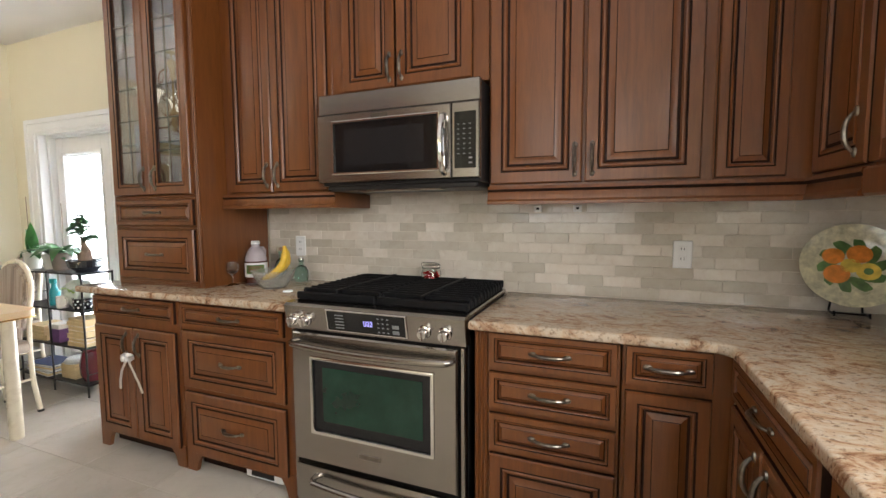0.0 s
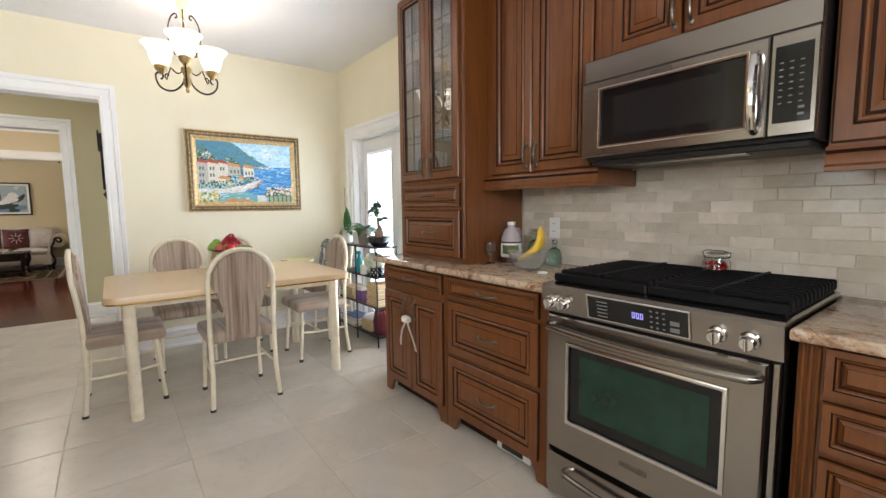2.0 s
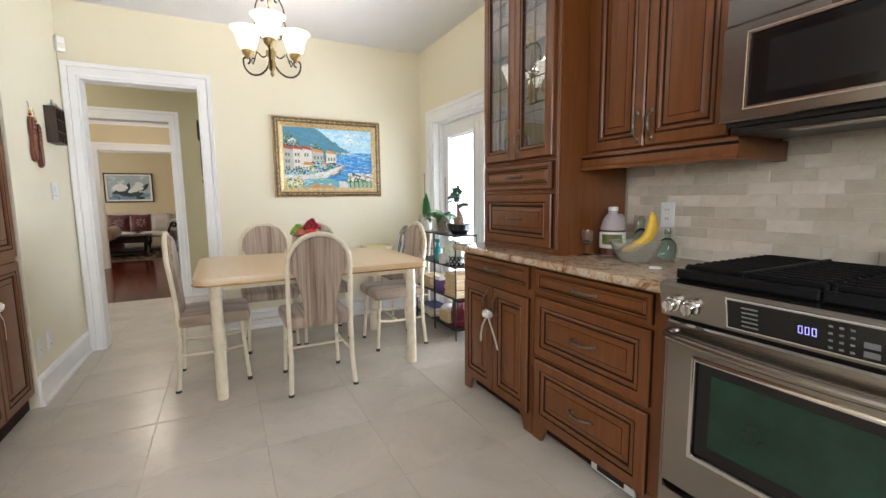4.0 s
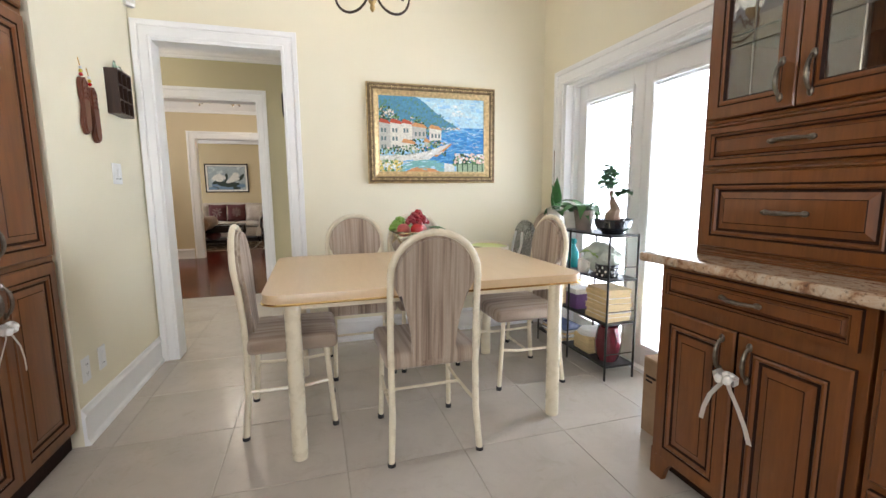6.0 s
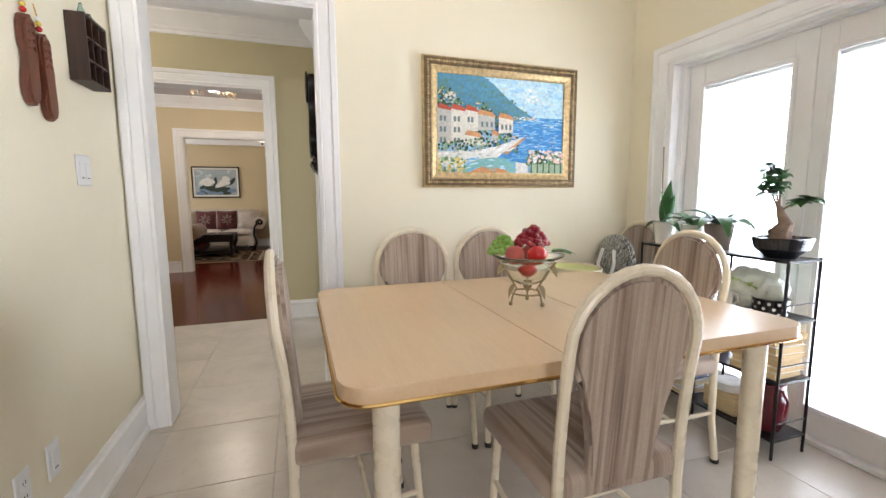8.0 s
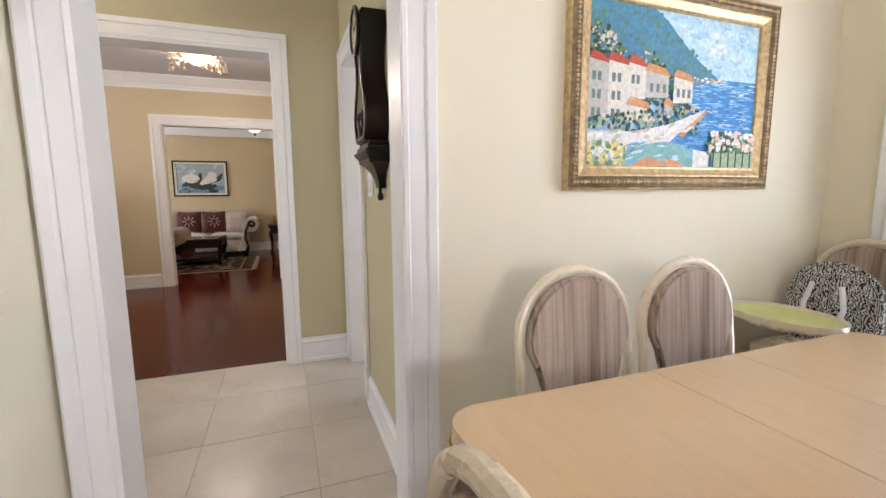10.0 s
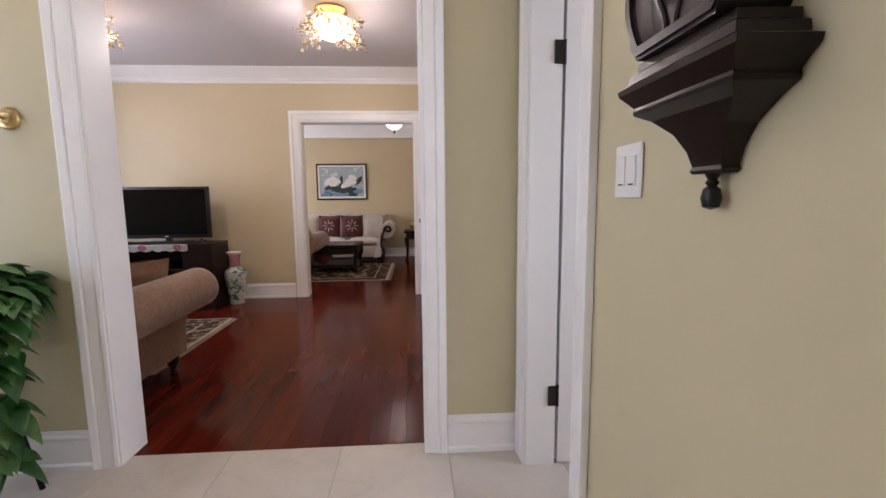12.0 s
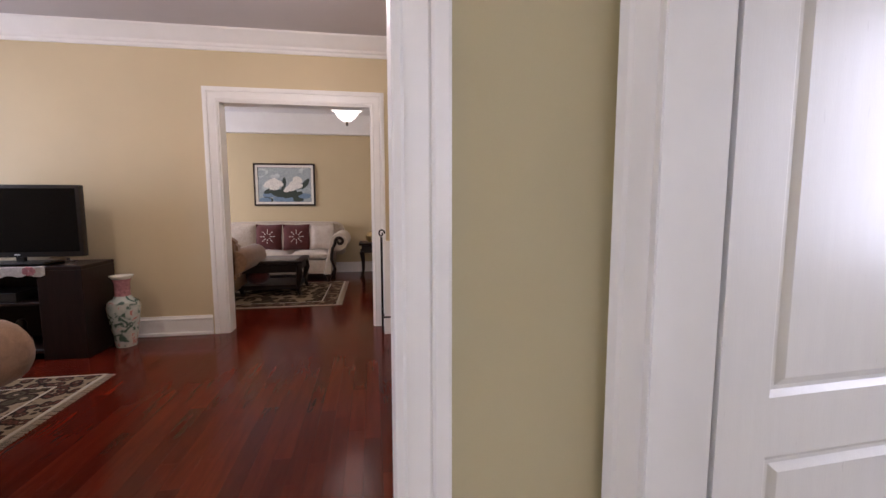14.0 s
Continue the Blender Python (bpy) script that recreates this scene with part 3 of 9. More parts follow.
def glass_wall_cabinet(y0, y1):
    w = y1 - y0
    c = thing("wall_cabinet", "cherry-stained wall cabinet with a glass door and lit shelves", "cabinet", pose(0.60, (y0 + y1) / 2, 0, 0, 0, -90), GROUP_W)
    bm = B()
    z0, z1, d = 1.378, UT, 0.36
    for b in ((-w / 2, -w / 2 + 0.018, 0, d, z0, z1), (w / 2 - 0.018, w / 2, 0, d, z0, z1), (-w / 2 + 0.018, w / 2 - 0.018, 0, d, z0, z0 + 0.018), (-w / 2 + 0.018, w / 2 - 0.018, 0, d, z1 - 0.018, z1)):
        box(bm, *b)
    part("body", bm, CAB, c)
    bm = B()
    box(bm, -w / 2 + 0.018, w / 2 - 0.018, d - 0.012, d, z0 + 0.018, z1 - 0.018)
    part("back_panel", bm, WHITE, c, "pale back panel")
    for z in (1.70, 2.05):
        bm = B()
        box(bm, -w / 2 + 0.019, w / 2 - 0.019, 0.02, d - 0.014, z, z + 0.018, 0.002)
        part("shelf", bm, CAB, c)
    bm = B()
    for b in ((-w / 2, -w / 2 + 0.05, -0.02, -0.001, z0 + 0.01, z1 - 0.03), (w / 2 - 0.05, w / 2, -0.02, -0.001, z0 + 0.01, z1 - 0.03), (-w / 2 + 0.05, w / 2 - 0.05, -0.019, -0.001, z0 + 0.01, z0 + 0.06), (-w / 2 + 0.05, w / 2 - 0.05, -0.019, -0.001, z1 - 0.08, z1 - 0.03)):
        box(bm, *b, 0.003)
    f = part("door", bm, CAB, c)
    bm = B()
    box(bm, -w / 2 + 0.05, w / 2 - 0.05, -0.011, -0.008, z0 + 0.06, z1 - 0.08)
    part("pane", bm, CLEAR, f, "clear glass pane")
    bm = B()
    box(bm, -w / 2, w / 2, -0.030, 0.02, z0 - 0.072, z0 - 0.002, 0.006)
    part("light_rail", bm, CAB, c)
    return c


glass_wall_cabinet(1.02, 1.615)


def hutch():
    x0, x1, yf = -2.595, -1.935, 1.825
    w, d = x1 - x0, WALL_Y - yf - 0.005
    c = thing("hutch_cabinet", "tall cherry-stained hutch with leaded glass doors on the counter", "cabinet", pose((x0 + x1) / 2, yf, CTOP))
    h = 1.62
    bm = B()
    a, b = -w / 2, w / 2
    box(bm, a + 0.02, b - 0.02, 0, d, 0, 0.47)
    part("drawer_case", bm, CAB, c)
    for nm, q in (("side_panel", (a, a + 0.02, 0, d, 0, h)), ("side_panel", (b - 0.02, b, 0, d, 0, h)), ("top_panel", (a + 0.02, b - 0.02, 0, d, h - 0.03, h)), ("back_panel", (a + 0.02, b - 0.02, d - 0.012, d, 0.47, h - 0.03)), ("face_stile", (a + 0.02, a + 0.045, 0, 0.02, 0.47, h - 0.03)), ("face_stile", (b - 0.045, b - 0.02, 0, 0.02, 0.47, h - 0.03))):
        bm = B()
        box(bm, *q)
        part(nm, bm, CAB, c)
    for z0, z1 in ((0.035, 0.30), (0.325, 0.455)):
        f = panel_front("drawer_front", c, a + 0.025, b - 0.045, z0, z1)
        bow_handle(f, -0.01, -0.02, (z0 + z1) / 2)
    for z in (0.018, 0.312, 0.470):
        for dz in (-0.0065, 0.0065):
            bm = B()
            tube(bm, [(a + 0.004, 0.0, z + dz), (b - 0.032, 0.0, z + dz)], 0.0055, 8)
            part("bead", bm, CAB, c, "rounded moulding bead")
    for z in (0.76, 1.06, 1.34):
        bm = B()
        box(bm, a + 0.021, b - 0.021, 0.03, d - 0.013, z, z + 0.008)
        part("shelf", bm, SHELFGLASS, c, "greenish glass shelf")
    bm = B()
    for xx in (b - 0.022, b - 0.010):
        tube(bm, [(xx, -0.004, 0.03), (xx, -0.004, h - 0.03)], 0.005, 6)
    part("pilaster", bm, CAB, c)
    for s, hx in ((0, 1), (1, 0)):
        xa = a + 0.022 + s * (w - 0.064) / 2
        xb = xa + (w - 0.064) / 2 - 0.004
        bm = B()
        z0, z1 = 0.485, h - 0.02
        loops = rings_panel(bm, xa, xb, z0, z1, [(0, 0, 0), (0, -0.015, 0), (0.004, -0.02, 0), (0.040, -0.02, 0), (0.042, -0.0175, 1), (0.045, -0.0175, 1), (0.050, -0.020, 0), (0.058, -0.018, 0), (0.064, -0.008, 1), (0.064, 0.0, 0), (0.0, 0.0, 0)], None)
        f = part("door", bm, [CAB, GLAZE], c, "leaded glass door", sharp=20)
        bm = B()
        box(bm, xa + 0.064, xb - 0.064, -0.0075, -0.0045, z0 + 0.064, z1 - 0.064)
        part("pane", bm, LEADGLASS, f, "clear bevelled glass pane")
        bm = B()
        ga, gb = xa + 0.064, xb - 0.064
        mid = (ga + gb) / 2
        tube(bm, [(mid, -0.009, z0 + 0.064), (mid, -0.009, z1 - 0.064)], 0.0028, 6)
        for k in range(1, 6):
            zz = z0 + 0.064 + k * (z1 - z0 - 0.128) / 6
            tube(bm, [(ga, -0.009, zz), (gb, -0.009, zz)], 0.0028, 6)
        part("leading", bm, PEWTER, f, "grey lead cames")
        bow_handle(f, xa + (0.86 if hx else 0.14) * (xb - xa), -0.02, z0 + 0.085, 0.105, True)
    return c


LEADGLASS = glass("lead_crystal_pane", (1, 1, 1), 0.0, 1.9)
SHELFGLASS = glass("green_glass", (0.75, 0.9, 0.82), 0.02)
hutch()


def pantry():
    x0, x1, yf = -3.524, -1.96, -0.640
    for i in range(2):
        w = (x1 - x0) / 2
        xc = x0 + w * (i + 0.5)
        c = thing("pantry_cabinet", "tall cherry-stained pantry cabinet with four panelled doors", "cabinet", pose(xc, yf, 0, 0, 0, 180), "pantry cabinets")
        bm = B()
        box(bm, -w / 2 + 0.001, w / 2 - 0.001, 0, 0.60, 0.08, 2.5, 0.002)
        part("body", bm, CAB, c)
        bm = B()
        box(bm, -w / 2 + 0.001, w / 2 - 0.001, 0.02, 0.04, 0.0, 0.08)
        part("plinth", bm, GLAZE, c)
        for z0, z1, up in ((0.10, 0.86, 1), (0.885, 1.83, 0), (1.855, 2.47, 0)):
            for s in (0, 1):
                xa = -w / 2 + 0.025 + s * (w - 0.05) / 2
                xb = xa + (w - 0.05) / 2 - 0.003
                f = panel_front("door", c, xa, xb, z0, z1)
                bow_handle(f, xb - 0.025 if s == 0 else xa + 0.025, -0.02, z1 - 0.09 if up else z0 + 0.09, 0.105, True)


pantry()


# ---- kitchen appliances ----
KEYGREY = plain("printed_key_grey", (0.17, 0.17, 0.165), 0.5, var=0.05, scale=20, grain=0)
def kitchen_range():
    x0, x1 = -1.254, -0.468
    w, yf = x1 - x0, 1.665
    c = thing("kitchen_range", "stainless steel gas range with black cast iron grates", "range", pose((x0 + x1) / 2, yf, 0))
    a, b = -w / 2, w / 2
    bm = B()
    box(bm, a + 0.010, b - 0.010, 0.012, 0.60, 0.03, 0.885, 0.003)
    part("body", bm, BLACK, c)
    for s in (a + 0.008, b - 0.026):
        bm = B()
        box(bm, s, s + 0.018, -0.004, 0.03, 0.05, 0.79, 0.003)
        part("side_trim", bm, STEEL, c)
    bm = B()
    box(bm, a, b, 0.03, 0.60, 0.886, 0.908, 0.006)
    part("cooktop", bm, STEEL, c)
    # sloped control panel
    bm = B()
    prof = [(0.03, 0.912), (-0.022, 0.908), (-0.034, 0.898), (-0.017, 0.800), (0.03, 0.800)]
    l = [bm.verts.new((a, y, z)) for y, z in prof]
    r = [bm.verts.new((b, y, z)) for y, z in prof]
    for i in range(len(prof)):
        j = (i + 1) % len(prof)
        bm.faces.new((l[i], r[i], r[j], l[j]))
    bm.faces.new(l)
    bm.faces.new(r[::-1])
    panel = part("control_panel", bm, STEEL, c, "sloped stainless control panel", sharp=25)
    tilt = math.degrees(math.atan2(0.022, 0.128))
    on = lambda x, z, out=0.0: pose(x, -0.0255 - out - (z - 0.849) * 0.173, z, tilt, 0, 0)
    bm = B()
    box(bm, -0.172, 0.172, -0.004, 0.004, -0.040, 0.040, 0.002)
    dsp = part("display", bm, BLACKGLASS, panel, "black glass display", on(-0.010, 0.852))
    bm = B()
    rings_panel(bm, -0.178, 0.178, -0.046, 0.046, [(0, 0.0, 0), (0, -0.004, 0), (0.002, -0.0055, 0), (0.006, -0.005, 0), (0.0065, -0.002, 0)], None)
    part("display_trim", bm, CHROME, panel, "bright display trim", on(-0.010, 0.852))
    keys = [(-0.135, -0.030 + i * 0.013, 0.040, 0.004) for i in range(5)]
    keys += [(0.055 + j * 0.02, -0.032 + i * 0.018, 0.008, 0.005) for i in range(4) for j in range(3)]
    keys += [(0.118, -0.032 + i * 0.022, 0.028, 0.014) for i in range(2)]
    for kx, kz, kw, kh in keys:
        bm = B()
        box(bm, kx, kx + kw, -0.0055, -0.0045, kz, kz + kh)
        part("button", bm, KEYGREY, panel, "pale printed button", on(-0.010, 0.852))
    bm = B()
    for k, xx in enumerate((0.0, 0.014, 0.028)):
        s = 0.009
        x = xx - 0.005
        for q in ((x, x + s, 0.008, 0.0095), (x, x + s, -0.0105, -0.009), (x, x + 0.0015, -0.01, 0.009), (x + s - 0.0015, x + s, -0.01, 0.009)):
            box(bm, q[0], q[1], -0.0056, -0.0046, q[2], q[3])
    part("digits", bm, glow("clock_digits", (0.45, 0.4, 1.0), 1.6, (0.05, 0.05, 0.1)), panel, "lit digits reading 0:00", on(-0.010, 0.852))
    for x in (a + 0.045, a + 0.105, b - 0.155, b - 0.075):
        bm = B()
        lathe(bm, [(0, 0.034), (0.017, 0.033), (0.019, 0.028), (0.019, 0.010), (0.024, 0.008), (0.026, 0.0), (0, 0)], (0, 0, 0), 20)
        box(bm, -0.004, 0.004, -0.018, 0.018, 0.03, 0.042, 0.002)
        part("knob", bm, CHROME, panel, "chrome control knob", on(x, 0.843) @ pose(0, 0, 0, 90, 0, 0))
    # oven door
    bm = B()
    loops = rings_panel(bm, a + 0.030, b - 0.030, 0.245, 0.788, [(0, 0.012, 0), (0, -0.022, 0), (0.006, -0.028, 0), (0.012, -0.028, 0)], None)
    last = loops[-1][0]
    x0w, x1w, z0w, z1w = -0.262, 0.262, 0.382, 0.682
    inner = [bm.verts.new(p) for p in ((x0w, -0.028, z0w), (x1w, -0.028, z0w), (x1w, -0.028, z1w), (x0w, -0.028, z1w))]
    for i in range(4):
        j = (i + 1) % 4
        bm.faces.new((last[i], last[j], inner[j], inner[i]))
    back = [bm.verts.new((v.co.x, -0.015, v.co.z)) for v in inner]
    for i in range(4):
        j = (i + 1) % 4
        bm.faces.new((inner[i], inner[j], back[j], back[i]))
    door = part("oven_door", bm, STEEL, c, "brushed stainless oven door", sharp=20)
    bm = B()
    rings_panel(bm, x0w - 0.012, x1w + 0.012, z0w - 0.012, z1w + 0.012, [(0, -0.0285, 0), (0, -0.033, 0), (0.004, -0.035, 0), (0.012, -0.034, 0), (0.014, -0.029, 0)], None)
    part("window_trim", bm, CHROME, door, "bright window trim")
    bm = B()
    box(bm, x0w, x1w, -0.024, -0.018, z0w, z1w)
    part("oven_window", bm, BLACKGLASS, door, "dark reflective oven window")
    # thin green sheet that paints the room's reflection on the dark oven glass
    bm = B()
    box(bm, x0w + 0.045, x1w - 0.035, -0.0252, -0.0242, z0w + 0.045, z1w - 0.03)
    part("window_reflection", bm, OVEN_REFLECT, door, "green room reflection painted on the oven window")

    def bar(parent, z, half, sag=0.012):
        bm = B()
        pts = [(-half, -0.022, z + 0.01), (-half, -0.050, z + 0.008)]
        for i in range(9):
            s = i / 8 * 2 - 1
            pts.append((s * (half - 0.015), -0.066 - 0.004 * (1 - s * s), z + 0.006 - sag * (1 - s * s)))
        pts += [(half, -0.050, z + 0.008), (half, -0.022, z + 0.01)]
        tube(bm, pts, 0.0125, 10)
        part("handle", bm, STEEL, parent, "curved stainless bar handle")

    bar(door, 0.742, w / 2 - 0.045)
    bm = B()
    box(bm, -0.05, 0.05, -0.031, -0.027, 0.305, 0.325, 0.002)
    part("badge", bm, PEWTER, door, "small blank metal badge")
    bm = B()
    box(bm, a + 0.030, b - 0.030, -0.024, 0.012, 0.05, 0.222, 0.006, seg=2)
    drawer = part("warming_drawer", bm, STEEL, c, "stainless warming drawer")
    bar(drawer, 0.17, w / 2 - 0.13)
    bm = B()
    for x in (a + 0.04, b - 0.07):
        for y in (0.06, 0.5):
            lathe(bm, [(0.016, 0), (0.016, 0.03)], (x, y, 0), 10)
    part("feet", bm, BLACK, c)
    # burners and grates
    for x in (-0.25, 0.0, 0.25):
        for y in (0.18, 0.44):
            if x == 0.0 and y == 0.44:
                continue
            bm = B()
            lathe(bm, [(0.05, 0.0), (0.05, 0.012), (0.034, 0.016), (0.034, 0.026), (0.0, 0.028)], (x, y, 0.907), 18)
            part("burner", bm, IRON, c, "black burner cap")
    bm = B()
    box(bm, a + 0.015, b - 0.015, 0.040, 0.590, 0.9085, 0.912, 0.002)
    part("burner_well", bm, IRON, c, "black enamel burner well")
    for k in range(2):
        gx0 = a + 0.008 + k * (w - 0.016) / 2
        gx1 = gx0 + (w - 0.016) / 2 - 0.003
        gm = (gx0 + gx1) / 2
        bm = B()
        # heavy front and back rails, a spine and many cross bars with drooping ends
        box(bm, gx0, gx1, 0.032, 0.048, 0.9125, 0.944, 0.005)
        box(bm, gx0, gx1, 0.580, 0.595, 0.9125, 0.950, 0.005)
        box(bm, gm - 0.006, gm + 0.006, 0.048, 0.580, 0.938, 0.958, 0.003)
        for i in range(11):
            y = 0.085 + i * 0.0455
            box(bm, gx0 + 0.004, gx1 - 0.004, y - 0.006, y + 0.006, 0.936, 0.955, 0.004)
            for x in (gx0, gx1 - 0.016):
                box(bm, x, x + 0.016, y - 0.010, y + 0.010, 0.9125, 0.951, 0.005)
        for x in (gx0 + 0.004, gx1 - 0.016):
            box(bm, x, x + 0.012, 0.048, 0.580, 0.9125, 0.936, 0.003)
        part("grate", bm, IRON, c, "heavy black cast iron grate")
    return c


# colour of the reflection painted in the oven window
OVEN_REFLECT = plain("painted_green_reflection", (0.008, 0.030, 0.018), 0.10, var=0.5, scale=5, grain=0)
kitchen_range()


def microwave():
    x0, x1, z0, z1, yf = -1.234, -0.481, 1.398, 1.795, 1.865
    w, h = x1 - x0, z1 - z0
    c = thing("microwave", "stainless over-the-range microwave with black glass window", "microwave", pose((x0 + x1) / 2, yf, z0))
    a, b = -w / 2, w / 2
    bm = B()
    box(bm, a + 0.004, b - 0.004, 0.02, WALL_Y - yf - 0.005, 0.0, h, 0.003)
    part("body", bm, BLACK, c, "black enamelled case")
    bm = B()
    box(bm, a, b, 0.0, 0.02, h - 0.088, h, 0.004)
    part("top_panel", bm, STEEL, c, "plain stainless vent panel")
    xs = b - 0.118
    bm = B()
    z0w, z1w, x0w, x1w = 0.055, h - 0.13, a + 0.085, xs - 0.058
    loops = rings_panel(bm, a, xs, 0.012, h - 0.092, [(0, 0.02, 0), (0, -0.008, 0), (0.004, -0.012, 0)], None)
    last = loops[-1][0]
    inner = [bm.verts.new(p) for p in ((x0w, -0.012, z0w), (x1w, -0.012, z0w), (x1w, -0.012, z1w), (x0w, -0.012, z1w))]
    back = [bm.verts.new((v.co.x, -0.004, v.co.z)) for v in inner]
    for i in range(4):
        j = (i + 1) % 4
        bm.faces.new((last[i], last[j], inner[j], inner[i]))
        bm.faces.new((inner[i], inner[j], back[j], back[i]))
    door = part("door", bm, STEEL, c, "stainless door with a dark window", sharp=20)
    bm = B()
    box(bm, x0w, x1w, -0.007, -0.003, z0w, z1w)
    part("window", bm, BLACKGLASS, door, "black glass window")
    bm = B()
    rings_panel(bm, x0w - 0.010, x1w + 0.010, z0w - 0.010, z1w + 0.010, [(0, -0.0115, 0), (0, -0.015, 0), (0.003, -0.0165, 0), (0.009, -0.0155, 0), (0.0105, -0.0115, 0)], None)
    part("window_trim", bm, CHROME, door, "bright window trim")
    bm = B()
    box(bm, x0w + 0.05, x1w - 0.06, -0.0078, -0.0068, z0w + 0.03, z1w - 0.03)
    part("mesh_screen", bm, BLACKMESH, door, "fine dark mesh screen")
    bm = B()
    pts = [(xs - 0.028, -0.010, 0.035)] + [(xs - 0.028, -0.030 - 0.020 * math.sin(math.pi * i / 10), 0.045 + i * 0.0205) for i in range(11)] + [(xs - 0.028, -0.010, 0.26)]
    tube(bm, pts, 0.0135, 10)
    part("handle", bm, CHROME, door, "bowed polished steel handle")
    bm = B()
    box(bm, -0.04, 0.04, -0.0025, 0.0, 0, 0.016, 0.001)
    part("badge", bm, PEWTER, door, "small blank metal badge", pose((a + xs) / 2, -0.0125, h - 0.118))
    bm = B()
    box(bm, xs + 0.004, b, -0.012, 0.02, 0.012, h - 0.092, 0.004)
    panel = part("control_panel", bm, STEEL, c, "stainless control panel frame")
    bm = B()
    box(bm, xs + 0.016, b - 0.014, -0.0145, -0.0115, 0.05, h - 0.13, 0.001)
    part("keypad", bm, BLACKGLASS, panel, "black keypad")
    for i in range(9):
        for j in range(3):
            if i > 1 or j == 2:
                x, z = xs + 0.028 + j * 0.024, 0.066 + i * 0.019
                bm = B()
                box(bm, x, x + (0.009 if i > 1 else 0.014), -0.0155, -0.0145, z, z + (0.0028 if i > 1 else 0.007))
                part("key_mark", bm, KEYGREY, panel, "pale printed key marking")
    bm = B()
    box(bm, a + 0.02, b - 0.02, 0.03, 0.30, -0.022, 0.0, 0.004)
    u = part("underside", bm, BLACK, c, "black underside with vents")
    bm = B()
    box(bm, -0.20, 0.20, 0.035, 0.09, -0.026, -0.022)
    part("lamp_cover", bm, STEEL, u, "pale lamp strip")
    return c


BLACKMESH = plain("dark_mesh", (0.012, 0.012, 0.013), 0.15, var=0.2, scale=400, grain=0)
microwave()


# ---- small kitchen things ----
def wall_plate(m, kind, label, name="outlet"):
    """A plate on a wall that looks along -y."""
    c = thing(name, label, "outlet" if name == "outlet" else "switch", m)
    wd = 0.114 if kind == "double" else 0.072
    bm = B()
    box(bm, -wd / 2, wd / 2, -0.006, 0, -0.058, 0.058, 0.003)
    pl = part("plate", bm, PLASTIC, c)
    xs = (-0.023, 0.023) if kind == "double" else (0,)
    for x in xs:
        bm = B()
        if kind == "outlet":
            for z in (-0.021, 0.021):
                box(bm, x - 0.015, x + 0.015, -0.008, -0.006, z - 0.015, z + 0.015, 0.001)
        else:
            box(bm, x - 0.016, x + 0.016, -0.009, -0.006, -0.033, 0.033, 0.002)
        part("socket" if kind == "outlet" else "rocker", bm, PLASTIC, c)
        bm = B()
        if kind == "outlet":
            for z in (-0.021, 0.021):
                for s in (-0.006, 0.006):
                    box(bm, x + s - 0.0012, x + s + 0.0012, -0.0085, -0.0078, z - 0.002, z + 0.008)
                lathe(bm, [(0.0, 0.0), (0.0022, 0.0)], (x, -0.0083, z - 0.008), 6)
            part("slots", bm, BLACK, c)
        else:
            box(bm, x - 0.010, x + 0.010, -0.0095, -0.0088, -0.030, -0.027)
            part("indicator", bm, IRON, c)
    return c


wall_plate(pose(-1.690, 2.272, 1.09), "outlet", "white wall outlet on the backsplash beside the bananas")
wall_plate(pose(0.277, 2.272, 1.095), "outlet", "white wall outlet on the backsplash by the corner")
wall_plate(pose(-4.18, -0.614, 1.25, 0, 0, 180), "double", "white double wall switch under the spice box", "wall_switch")
wall_plate(pose(-3.61, -0.614, 0.335, 0, 0, 180), "outlet", "white wall outlet above the baseboard")
wall_plate(pose(-3.77, -0.614, 0.335, 0, 0, 180), "single", "white blank cover plate above the baseboard", "wall_switch")
wall_plate(pose(-5.462, YC - 0.001, 1.237), "double", "white double wall switch beside the clock", "wall_switch")

CERAMIC = plain("glazed_white", (0.75, 0.73, 0.66), 0.12, var=0.05, scale=10, grain=0, coat=0.4)
BANANA = plain("banana_skin", (0.72, 0.47, 0.04), 0.45, var=0.15, scale=22, grain=0.05)
LEAF = plain("glossy_leaf", (0.035, 0.115, 0.025), 0.32, var=0.35, scale=18, grain=0.1)
LEAF2 = plain("pale_leaf", (0.09, 0.20, 0.05), 0.35, var=0.35, scale=18, grain=0.1)
RED = plain("shiny_red", (0.50, 0.012, 0.012), 0.22, var=0.2, scale=20, grain=0, coat=0.3)
ORANGE = plain("orange_glaze", (0.75, 0.25, 0.03), 0.25, var=0.35, scale=25, grain=0)
YELLOW = plain("yellow_glaze", (0.75, 0.55, 0.08), 0.25, var=0.3, scale=25, grain=0)
GREENG = plain("green_glaze", (0.10, 0.18, 0.05), 0.25, var=0.4, scale=25, grain=0)
PLATE_GLAZE = plain("speckled_plate", (0.62, 0.58, 0.40), 0.15, var=0.35, scale=35, grain=0, coat=0.4)


